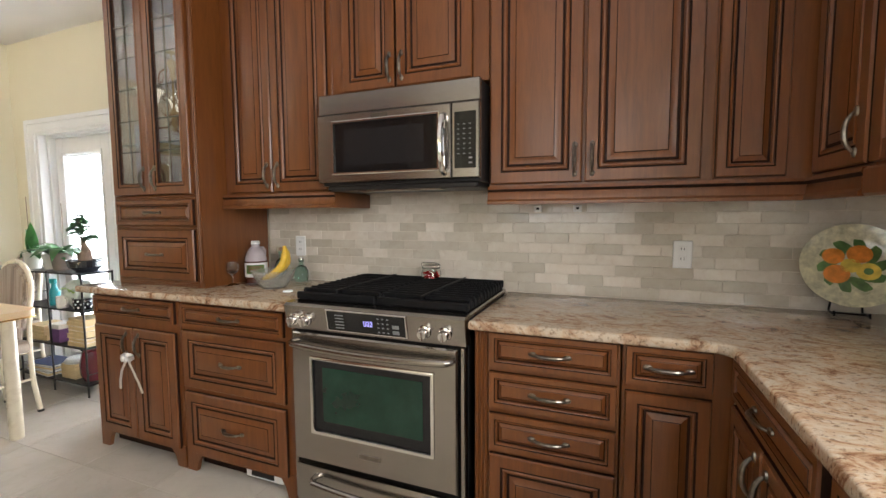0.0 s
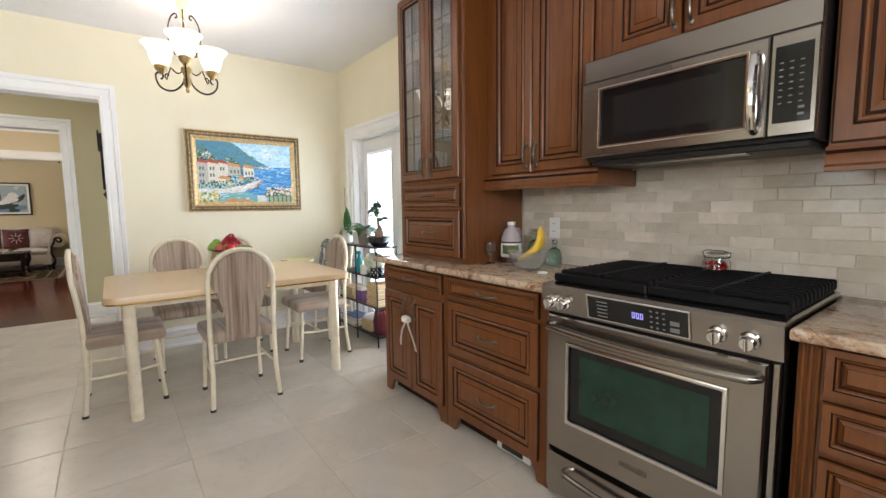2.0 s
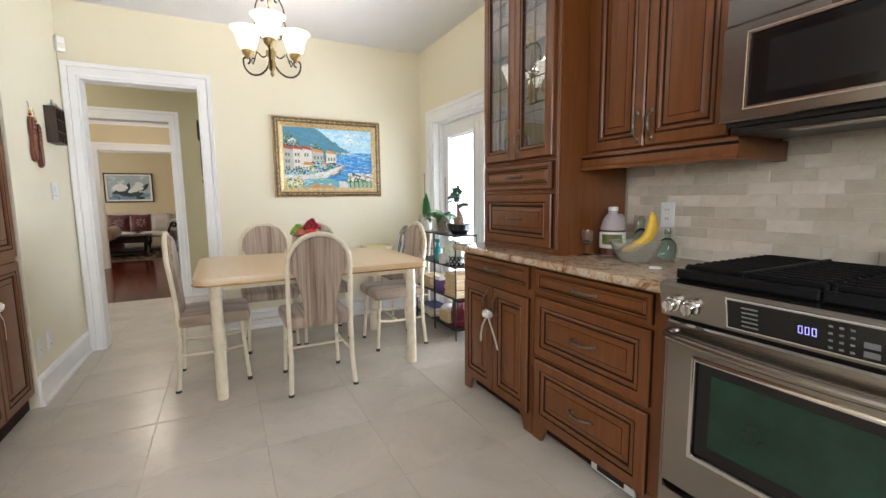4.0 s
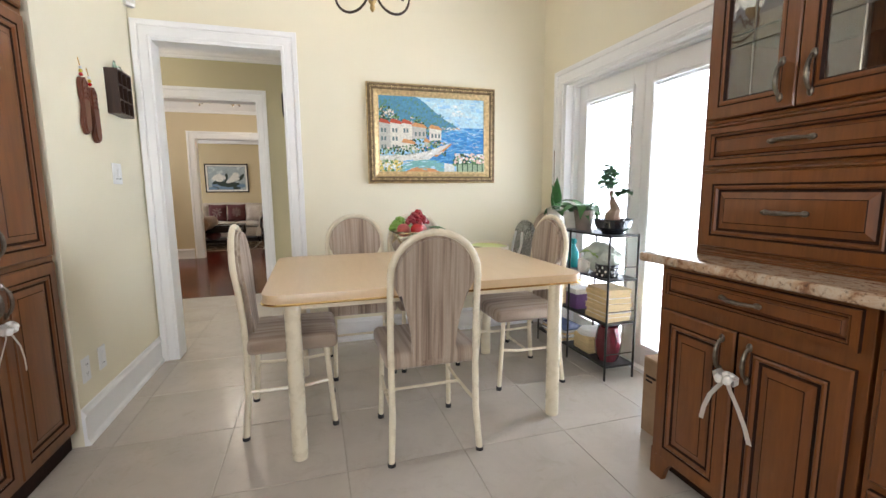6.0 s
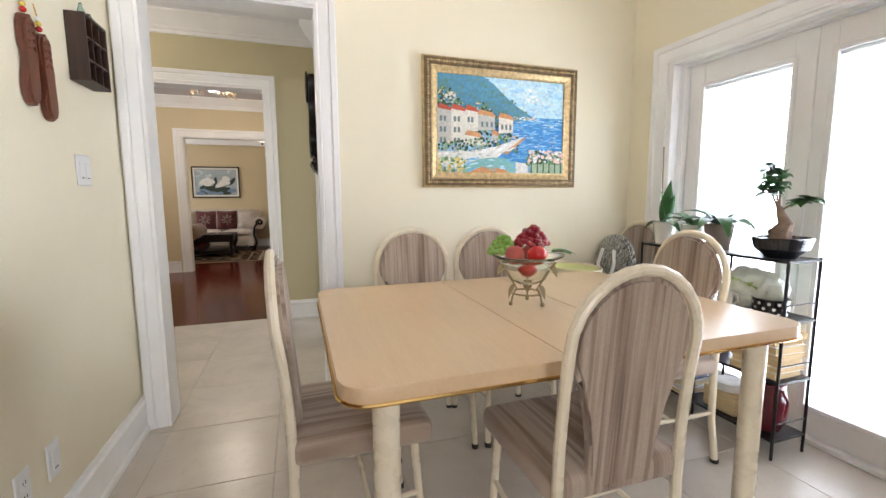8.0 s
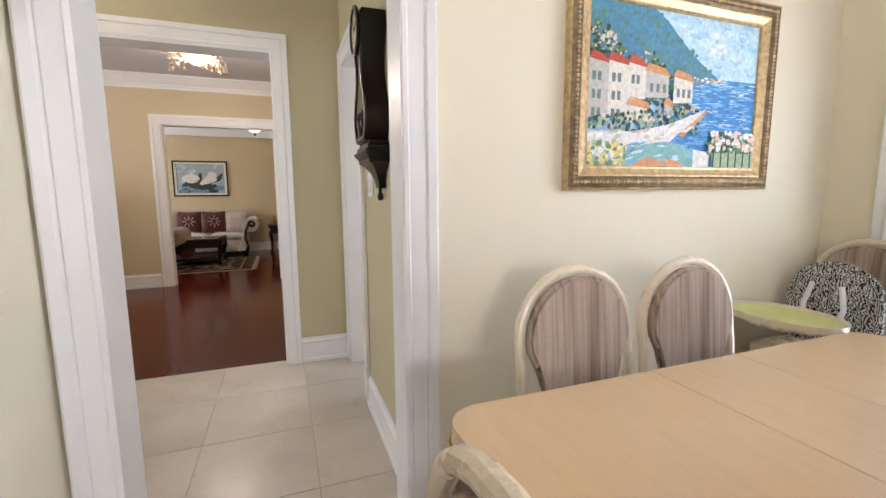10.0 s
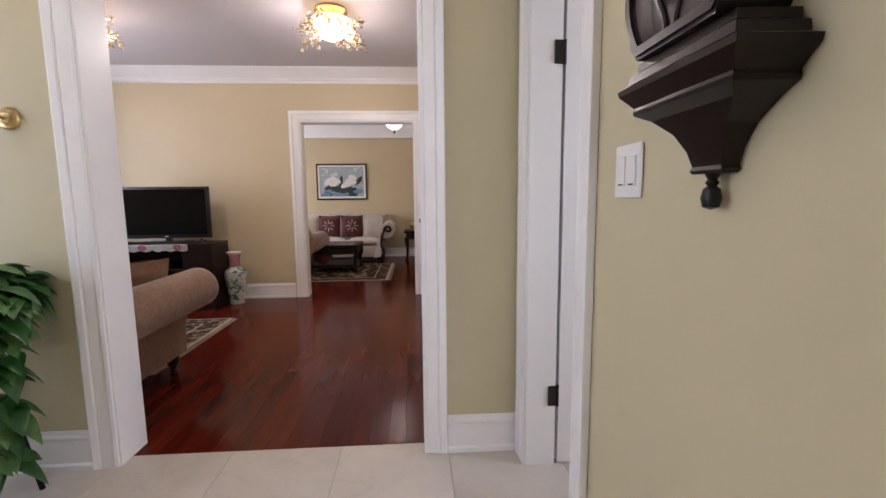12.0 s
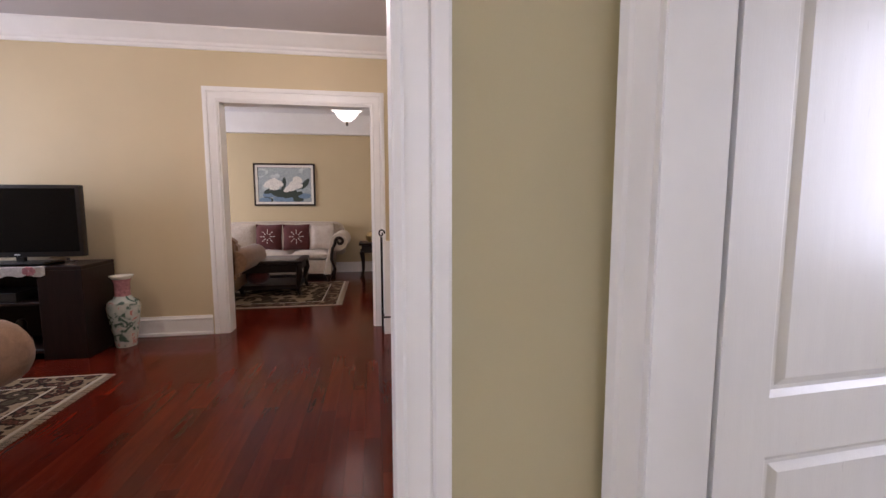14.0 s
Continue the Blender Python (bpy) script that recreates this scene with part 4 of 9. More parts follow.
def plate():
    c = thing("decorative_plate", "round ceramic plate painted with oranges and leaves on a stand", "plate", pose(0.80, 2.19, CTOP) @ pose(0, 0, 0, 0, 0, -12) @ Matrix.Diagonal((0.93, 0.93, 0.93, 1)))
    m = pose(0, 0, 0.195, -14, 0, 0) @ pose(0, 0, 0, 90, 0, 0)
    bm = B()
    lathe(bm, [(0, 0.0), (0.10, 0.002), (0.115, 0.008), (0.155, 0.020), (0.160, 0.021), (0.160, 0.016), (0.11, -0.004), (0, -0.008)], (0, 0, 0), 48)
    part("dish", bm, PLATE_GLAZE, c, "speckled cream glazed dish", m)
    rnd = random.Random(3)

    def blob(name, x, y, rx, ry, mat, z=0.003, rot=0.0):
        bm = B()
        n = 16
        vs = [bm.verts.new((x + rx * math.cos(t) * math.cos(rot) - ry * math.sin(t) * math.sin(rot), y + rx * math.cos(t) * math.sin(rot) + ry * math.sin(t) * math.cos(rot), z + 0.0006 + 0.08 * max(0, math.hypot(x, y) - 0.1))) for t in [2 * math.pi * i / n for i in range(n)]]
        bm.faces.new(vs)
        part(name, bm, mat, c, at=m)

    for i in range(10):
        t = i * 0.63
        blob("painted_leaf", 0.075 * math.cos(t), 0.075 * math.sin(t), 0.042, 0.018, GREENG, 0.003, t + 0.6)
    for x, y, r, mt in ((-0.045, -0.035, 0.040, ORANGE), (-0.055, 0.035, 0.034, ORANGE), (0.02, 0.045, 0.038, ORANGE), (0.045, -0.02, 0.036, YELLOW), (0.045, -0.02, 0.014, GREENG), (-0.005, 0.0, 0.030, YELLOW)):
        blob("painted_fruit", x, y, r, r * 0.92, mt, 0.0045 if r > 0.02 else 0.006)
    bm = B()
    for s in (-1, 1):
        tube(bm, [(s * 0.05, -0.05, 0.004), (s * 0.05, -0.045, 0.02), (s * 0.05, -0.02, 0.008), (s * 0.05, 0.06, 0.006), (s * 0.04, 0.05, 0.12)], 0.004, 6)
    tube(bm, [(-0.05, 0.0, 0.008), (0.05, 0.0, 0.008)], 0.004, 6)
    part("stand", bm, IRON, c, "dark wire plate stand")


plate()


def counter_things():
    c = thing("storage_jar", "clip-top glass jar of red candies behind the cooktop", "jar", pose(-0.84, 2.215, CTOP))
    bm = B()
    lathe(bm, [(0, 0.002), (0.046, 0.004), (0.05, 0.012), (0.05, 0.085), (0.042, 0.10), (0.042, 0.108), (0.040, 0.108), (0.040, 0.10), (0.047, 0.084), (0.047, 0.012), (0, 0.008)], seg=24)
    part("glass_body", bm, CLEAR, c)
    bm = B()
    lathe(bm, [(0.0, 0.128), (0.03, 0.127), (0.043, 0.120), (0.043, 0.110), (0, 0.110)], seg=24)
    part("lid", bm, CLEAR, c, "clear domed glass lid")
    bm = B()
    tube(bm, [(0.045 * math.cos(t), 0.045 * math.sin(t), 0.106) for t in [i * math.pi / 8 for i in range(16)]], 0.0018, 6, closed=True)
    tube(bm, [(-0.046, 0, 0.106), (-0.052, -0.01, 0.125), (-0.03, -0.03, 0.135), (0.03, -0.03, 0.135), (0.052, -0.01, 0.125), (0.046, 0, 0.106)], 0.0018, 6)
    part("wire_clip", bm, IRON, c, "dark wire clip")
    rnd = random.Random(2)
    bm = B()
    for i in range(130):
        t, r = rnd.uniform(0, 6.28), 0.038 * math.sqrt(rnd.random())
        bmesh.ops.create_icosphere(bm, subdivisions=1, radius=0.009, matrix=Matrix.Translation((r * math.cos(t), r * math.sin(t), 0.016 + rnd.uniform(0, 0.066))))
    for f in bm.faces:
        f.material_index = 0
    tagged(part("candies", bm, RED, c, "small red candies"), kind="stuff")

    c = thing("juice_jug", "half-full clear plastic jug of brown cider with white cap", "jug", pose(-1.830, 2.065, CTOP) @ pose(0, 0, 0, 0, 0, -8) @ Matrix.Diagonal((0.95, 0.95, 0.94, 1)))
    bm = B()
    lathe(bm, [(0, 0), (0.054, 0.001), (0.060, 0.008), (0.061, 0.060), (0.060, 0.128), (0.061, 0.132), (0.058, 0.150), (0.048, 0.182), (0.034, 0.206), (0.024, 0.215), (0.022, 0.228), (0, 0.228)], seg=28)
    part("bottle", bm, JUG, c, "cloudy clear plastic bottle")
    bm = B()
    lathe(bm, [(0.0613, 0.006), (0.0618, 0.040)], seg=28)
    part("cider", bm, CIDER, c, "brown cider showing below the label")
    bm = B()
    lathe(bm, [(0.0616, 0.124), (0.0618, 0.132)], seg=28)
    part("cider_rim", bm, CIDER, c, "dark cider line above the label")
    bm = B()
    lathe(bm, [(0.0622, 0.042), (0.0622, 0.122)], seg=28)
    part("label", bm, LABELW, c, "white paper label with green panel")

    def wrap(a0, a1, z0, z1, r):
        b2 = B()
        q = [a0 + (a1 - a0) * i / 8 for i in range(9)]
        for u, v in zip(q, q[1:]):
            b2.faces.new([b2.verts.new((r * math.cos(t), r * math.sin(t), z)) for t, z in ((u, z0), (v, z0), (v, z1), (u, z1))])
        return b2

    part("green_panel", wrap(-1.6, 0.1, 0.060, 0.112, 0.0627), GREENG, c, "green printed panel")
    for z, e in ((0.098, 0.0), (0.086, -0.15), (0.074, -0.6)):
        part("print_bar", wrap(-1.4, -0.1 + e, z, z + 0.005, 0.0631), MAROONBAR, c, "dark red printed bar")
    bm = B()
    lathe(bm, [(0, 0.250), (0.021, 0.249), (0.024, 0.245), (0.024, 0.229), (0, 0.2285)], seg=20)
    part("cap", bm, PLASTIC, c, "white screw cap")
    bm = B()
    tube(bm, [(0.0, 0.030, 0.205), (0.0, 0.052, 0.205), (0.0, 0.064, 0.185), (0, 0.060, 0.148)], 0.008, 8)
    part("handle", bm, JUG, c)

    c = thing("fruit_bowl", "frosted glass bowl on the counter holding bananas", "bowl", pose(-1.615, 1.965, CTOP))
    bm = B()
    lathe(bm, [(0, 0.004), (0.050, 0.004), (0.055, 0.0), (0.060, 0.005), (0.085, 0.040), (0.107, 0.086), (0.110, 0.093), (0.105, 0.092), (0.081, 0.044), (0.055, 0.012), (0, 0.009)], seg=36)
    part("glass_body", bm, FROST, c)
    b = thing("bananas", "bunch of ripe yellow bananas standing in the glass bowl", "fruit", pose(-1.615, 1.965, CTOP + 0.012) @ pose(0, 0, 0, 0, 0, 50))
    for dy, top, cx, k in ((-0.022, 14, -0.075, 1.0), (0.022, 2, -0.055, 0.97), (0.055, -14, -0.035, 0.92)):
        bm = B()
        pts, rad = [], []
        for i in range(15):
            q = i / 14
            a = radians(-82 + (82 + top) * q)
            pts.append((cx + 0.132 * k * math.cos(a), dy * (1 - 0.35 * q), 0.172 + 0.132 * k * math.sin(a)))
            rad.append(0.0185 * min(1, 0.32 + 3.4 * q) * min(1, 0.45 + 3.0 * (1 - q)))
        tube(bm, pts, rad, 8)
        part("banana", bm, BANANA, b)
    bm = B()
    lathe(bm, [(0, 0), (0.010, 0.002), (0.008, 0.02), (0, 0.024)], seg=8)
    part("stem", bm, GLAZE, b, "brown joined stem", pose(-0.062, 0.01, 0.028, 0, -75, 0))

    c = thing("wine_glass", "small clear stemmed wine glass beside the hutch", "glass", pose(-1.885, 1.955, CTOP))
    bm = B()
    lathe(bm, [(0, 0.002), (0.03, 0.003), (0.028, 0.006), (0.005, 0.012), (0.004, 0.05), (0.010, 0.058), (0.027, 0.075), (0.030, 0.10), (0.026, 0.125), (0.0245, 0.125), (0.028, 0.10), (0.025, 0.077), (0, 0.062)], seg=20)
    part("glass_body", bm, CLEAR, c)

    for x, k, lab in ((-1.775, 1.25, "pale green glass bottle with a cork behind the bowl"), (-1.635, 0.9, "small pale green glass bottle beside the banana bowl")):
        c = thing("cordial_bottle", lab, "bottle", pose(x, 2.20, CTOP) @ Matrix.Diagonal((0.92, 0.92, k, 1)))
        bm = B()
        lathe(bm, [(0, 0.0), (0.038, 0.002), (0.042, 0.02), (0.042, 0.065), (0.03, 0.09), (0.014, 0.102), (0.014, 0.125), (0.018, 0.128), (0.018, 0.136), (0, 0.136)], seg=20)
        part("glass_body", bm, PALEGREEN, c)
        bm = B()
        lathe(bm, [(0, 0.152), (0.014, 0.150), (0.015, 0.137), (0, 0.137)], seg=14)
        part("stopper", bm, TRUNK if k > 1 else STEEL, c, "brown cork" if k > 1 else "metal cap")

    c = thing("cork_coaster", "small white lid lying on the counter", "lid", pose(-1.47, 1.90, CTOP))
    bm = B()
    lathe(bm, [(0, 0.006), (0.022, 0.006), (0.024, 0.003), (0.024, 0), (0, 0)], seg=18)
    part("disc", bm, PLASTIC, c)


TRUNK = plain("pale_bonsai_bark", (0.22, 0.15, 0.10), 0.8, var=0.35, scale=25, grain=0.6, gscale=60)
MAROONBAR = plain("dark_red_print", (0.16, 0.03, 0.02), 0.6, var=0.1, grain=0)
JUG = plain("cloudy_plastic", (0.42, 0.36, 0.37), 0.25, var=0.05, grain=0)
CIDER = plain("brown_cider", (0.075, 0.022, 0.012), 0.15, var=0.1, grain=0)
LABELW = plain("paper_label", (0.74, 0.73, 0.71), 0.6, var=0.06, scale=30, grain=0)
FROST = glass("frosted_glass", (0.90, 0.90, 0.86), 0.16, 1.3)
FROST.node_tree.nodes["Principled BSDF"].inputs["Transmission Weight"].default_value = 0.86
PALEGREEN = glass("pale_green_glass", (0.55, 0.78, 0.70), 0.05)
counter_things()


def ribbon(m, label):
    c = thing("ribbon_bow", label, "ribbon", m)
    for s in (-1, 1):
        loop = [(0.0, -0.02, 0.0), (s * 0.02, -0.035, 0.022), (s * 0.038, -0.03, 0.012), (s * 0.034, -0.025, -0.012), (0.0, -0.02, -0.002)]
        tail = [(0, -0.022, 0), (s * 0.018, -0.030, -0.03), (s * 0.048, -0.030, -0.075), (s * 0.072, -0.024, -0.13), (s * 0.085, -0.018, -0.18)]
        for nm, pts, dx, dy, dz in (("loop", loop, 0.0, 0.010, 0.003), ("tail", tail, 0.0075, 0.0015, 0.0)):
            bm = B()
            rows = [(bm.verts.new((x - dx, y - dy, z - dz)), bm.verts.new((x + dx, y + dy, z + dz))) for x, y, z in pts]
            for (a0, a1), (b0, b1) in zip(rows, rows[1:]):
                bm.faces.new((a0, b0, b1, a1))
            bmesh.ops.solidify(bm, geom=bm.faces[:], thickness=0.0014)
            part(nm, bm, SATIN, c, sharp=60)
    bm = B()
    rnd = random.Random(4)
    for i in range(9):
        bmesh.ops.create_icosphere(bm, subdivisions=2, radius=0.013, matrix=Matrix.Translation((rnd.uniform(-0.022, 0.022), -0.034 + rnd.uniform(-0.006, 0.006), rnd.uniform(-0.014, 0.018))))
    part("knot", bm, SATIN, c, "gathered satin rosette")
    return c


SATIN = plain("ivory_satin", (0.78, 0.75, 0.70), 0.35, var=0.08, scale=40, grain=0.05, sheen=0.3)
ribbon(pose(-2.295, BASE_Y - 0.022, 0.545), "ivory satin ribbon bow tied round the cabinet handles")
ribbon(pose(-3.115, -0.645 + 0.022, 0.68, 0, 0, 180), "ivory satin ribbon bow tied round the pantry handles")


def plugs():
    for x in (-0.31, -0.14):
        c = thing("puck_light_plug", "small white plug hanging below the wall cabinet", "plug", pose(x, 2.20, 1.306))
        bm = B()
        box(bm, -0.018, 0.018, -0.012, 0.012, -0.032, 0.0, 0.004)
        part("case", bm, PLASTIC, c)
        bm = B()
        box(bm, -0.006, 0.006, -0.0135, -0.0118, -0.02, -0.010)
        part("slot", bm, IRON, c)


plugs()


def floor_vent():
    c = thing("toe_kick_vent", "small dark heating vent in the toe kick", "vent", pose(-1.50, 1.735, 0))
    bm = B()
    box(bm, -0.11, 0.11, 0, 0.012, 0.02, 0.075, 0.002)
    part("frame", bm, PLASTIC, c)
    bm = B()
    box(bm, -0.075, 0.06, -0.003, 0.004, 0.03, 0.068)
    part("grille", bm, BLACK, c)


floor_vent()

# ---- dining table and chairs ----
CREAMMETAL = plain("cream_enamel", (0.76, 0.68, 0.51), 0.28, var=0.03, scale=10, grain=0.02, coat=0.3)
LAMINATE = wood("pale_beech_laminate", (0.66, 0.475, 0.275), (0.71, 0.525, 0.32), 0.32, (1.0, 10, 10), 0.15, 0.0, 0.10)
BRASS = plain("polished_brass", (0.75, 0.52, 0.20), 0.18, 1.0, var=0.05, grain=0)
RUBBER = plain("black_rubber", (0.02, 0.02, 0.02), 0.7, var=0.1, grain=0)


def stripes(name, axis):
    m, nt, p = nodes_of(name)
    st = [0.6, 0.6, 0.6]
    st[axis] = 21.0
    v = coords(nt, tuple(st))
    f = noise_tex(nt, v, 1.0, 3, 0.75)
    c = ramp(nt, f, [(0.32, (0.13, 0.09, 0.066)), (0.42, (0.29, 0.21, 0.155)), (0.50, (0.42, 0.325, 0.245)), (0.58, (0.50, 0.405, 0.315)), (0.68, (0.32, 0.24, 0.175))])
    w = noise_tex(nt, coords(nt, (1, 1, 1)), 420.0, 2)
    k = ramp(nt, w, [(0.35, (0.80, 0.80, 0.80)), (0.65, (1, 1, 1))])
    nt.links.new(mix(nt, c, k, 1.0, "MULTIPLY"), p.inputs["Base Color"])
    p.inputs["Roughness"].default_value, p.inputs["Sheen Weight"].default_value = 0.85, 0.25
    bump(nt, p, w, 0.5, 0.001)
    return m


STRIPE = stripes("striped_upholstery", 0)


def dining_chair(m):
    """Faces +y; origin on the floor under the seat."""
    c = thing("dining_chair", "cream metal dining chair with striped taupe upholstery", "chair", m, "dining chairs")
    bm = B()
    bw = 0.185
    path = []
    side = [(0.0, -0.205), (0.20, -0.185), (0.40, -0.180), (0.55, -0.184), (0.70, -0.198), (0.797, -0.212)]
    for z, y in side:
        path.append((-bw - (0.012 if z < 0.1 else 0), y, z))
    for i in range(1, 12):
        t = math.pi * i / 12
        path.append((-bw * math.cos(t), -0.212 - 0.012 * math.sin(t), 0.797 + bw * 0.98 * math.sin(t)))
    for z, y in side[::-1]:
        path.append((bw + (0.012 if z < 0.1 else 0), y, z))
    tube(bm, path, 0.0145, 10)
    part("back_frame", bm, CREAMMETAL, c, "arched cream tube frame")
    # padded back
    out = []
    for i in range(13):
        t = math.pi * i / 12
        out.append((0.172 * math.cos(t), 0.795 + 0.170 * math.sin(t)))
    left = [(-0.169, 0.765), (-0.148, 0.72), (-0.115, 0.675), (-0.100, 0.63), (-0.097, 0.55), (-0.097, 0.41)]
    out += left + [(-x, z) for x, z in left[::-1]]
    bm = B()
    prism(bm, out, -0.018, 0.018)
    bmesh.ops.bevel(bm, geom=[e for e in bm.edges if abs(e.verts[0].co.y - e.verts[1].co.y) < 1e-6], offset=0.011, segments=2, affect="EDGES")
    bk = part("backrest", bm, STRIPE, c, "padded balloon-shaped striped back", pose(0, -0.165, 0.41, 4.6, 0, 0) @ pose(0, 0, -0.41))
    # seat
    bm = B()
    box(bm, -0.205, 0.205, -0.185, 0.225, 0.400, 0.475, 0.026, seg=3)
    bmesh.ops.subdivide_edges(bm, edges=[e for e in bm.edges if e.calc_length() > 0.2], cuts=3, use_grid_fill=True)
    for v in bm.verts:
        if v.co.z > 0.46:
            v.co.z += 0.010 * (1 - (v.co.x / 0.21) ** 2) * (1 - (v.co.y / 0.23) ** 2)
    part("seat", bm, STRIPE, c, "striped padded seat")
    for s in (-1, 1):
        bm = B()
        tube(bm, [(s * 0.168, 0.17, 0.40), (s * 0.180, 0.20, 0.0)], 0.0125, 10)
        leg = part("front_leg", bm, CREAMMETAL, c)
        bm = B()
        lathe(bm, [(0.0155, 0.0), (0.0155, 0.02), (0.013, 0.022)], (s * 0.180, 0.20, 0), 12)
        part("foot_cap", bm, RUBBER, leg, "black rubber foot")
        bm = B()
        lathe(bm, [(0.0170, 0.0), (0.0170, 0.014), (0.0150, 0.016)], (s * 0.197, -0.205, 0), 12)
        part("foot_cap", bm, RUBBER, c, "black rubber foot")
        bm = B()
        tube(bm, [(s * 0.186, -0.186, 0.225), (s * 0.182, -0.10, 0.222), (s * 0.178, 0.08, 0.222), (s * 0.174, 0.186, 0.235)], 0.0085, 8)
        part("stretcher", bm, CREAMMETAL, c)
    bm = B()
    tube(bm, [(-0.176, 0.03, 0.222), (0.176, 0.03, 0.222)], 0.0075, 8)
    part("stretcher", bm, CREAMMETAL, c)
    return c


ch = dining_chair(pose(-3.56, 0.288, 0))
for m in (pose(-3.175, 0.89, 0, 0, 0, 90), pose(-3.65, 1.605, 0, 0, 0, 180), pose(-4.09, 0.695, 0, 0, 0, -90), pose(-4.08, 1.115, 0, 0, 0, -90), pose(-4.355, 1.99, 0, 0, 0, 180)):
    copy_thing(ch, m)


def dining_table():
    x0, x1, y0, y1, zt = -4.115, -3.055, 0.215, 1.665, 0.742
    c = thing("dining_table", "rectangular dining table with pale wood top and cream legs", "table", pose((x0 + x1) / 2, (y0 + y1) / 2, 0))
    w, l = x1 - x0, y1 - y0

    def outline(ya, yb, ra, rb):
        pts = []
        for cx, cy, r, t0 in ((w / 2 - rb, yb - rb, rb, 0), (-w / 2 + rb, yb - rb, rb, 90), (-w / 2 + ra, ya + ra, ra, 180), (w / 2 - ra, ya + ra, ra, 270)):
            n = 7 if r > 0.002 else 1
            for i in range(n):
                t = radians(t0 + 90 * i / max(1, n - 1))
                pts.append((cx + r * math.cos(t), cy + r * math.sin(t)))
        return pts

    s0, s1 = 0.785 - 0.94, 1.095 - 0.94
    for name, ya, yb, ra, rb in (("tabletop", -l / 2, s0 - 0.0006, 0.075, 0.001), ("leaf", s0 + 0.0006, s1 - 0.0006, 0.001, 0.001), ("tabletop", s1 + 0.0006, l / 2, 0.001, 0.075)):
        bm = B()
        pts = outline(ya, yb, ra, rb)
        lo = [bm.verts.new((x, y, zt - 0.036)) for x, y in pts]
        hi = [bm.verts.new((x, y, zt)) for x, y in pts]
        bm.faces.new(hi)
        bm.faces.new(lo[::-1])
        for i in range(len(pts)):
            j = (i + 1) % len(pts)
            bm.faces.new((lo[i], lo[j], hi[j], hi[i]))
        bmesh.ops.bevel(bm, geom=[e for e in bm.edges if min(v.co.z for v in e.verts) > zt - 0.001 and max(abs(e.verts[0].co.x), abs(e.verts[1].co.x)) < 9], offset=0.0012, segments=1, affect="EDGES")
        part(name, bm, LAMINATE, c)
    bm = B()
    pts = outline(-l / 2 - 0.002, l / 2 + 0.002, 0.077, 0.077)
    tube(bm, [(x * 1.003, y, zt - 0.040) for x, y in pts], 0.005, 6, closed=True)
    part("edge_strip", bm, BRASS, c, "thin brass edge strip")
    bm = B()
    box(bm, -w / 2 + 0.09, w / 2 - 0.09, -l / 2 + 0.09, -l / 2 + 0.11, zt - 0.085, zt - 0.037)
    box(bm, -w / 2 + 0.09, w / 2 - 0.09, l / 2 - 0.11, l / 2 - 0.09, zt - 0.085, zt - 0.037)
    box(bm, -w / 2 + 0.09, -w / 2 + 0.11, -l / 2 + 0.11, l / 2 - 0.11, zt - 0.085, zt - 0.037)
    box(bm, w / 2 - 0.11, w / 2 - 0.09, -l / 2 + 0.11, l / 2 - 0.11, zt - 0.085, zt - 0.037)
    part("apron", bm, CREAMMETAL, c)
    for sx in (-1, 1):
        for sy in (-1, 1):
            bm = B()
            lathe(bm, [(0, 0), (0.030, 0), (0.033, 0.004), (0.033, zt - 0.037), (0, zt - 0.037)], (sx * (w / 2 - 0.09), sy * (l / 2 - 0.112), 0), 20)
            part("leg", bm, CREAMMETAL, c)


dining_table()


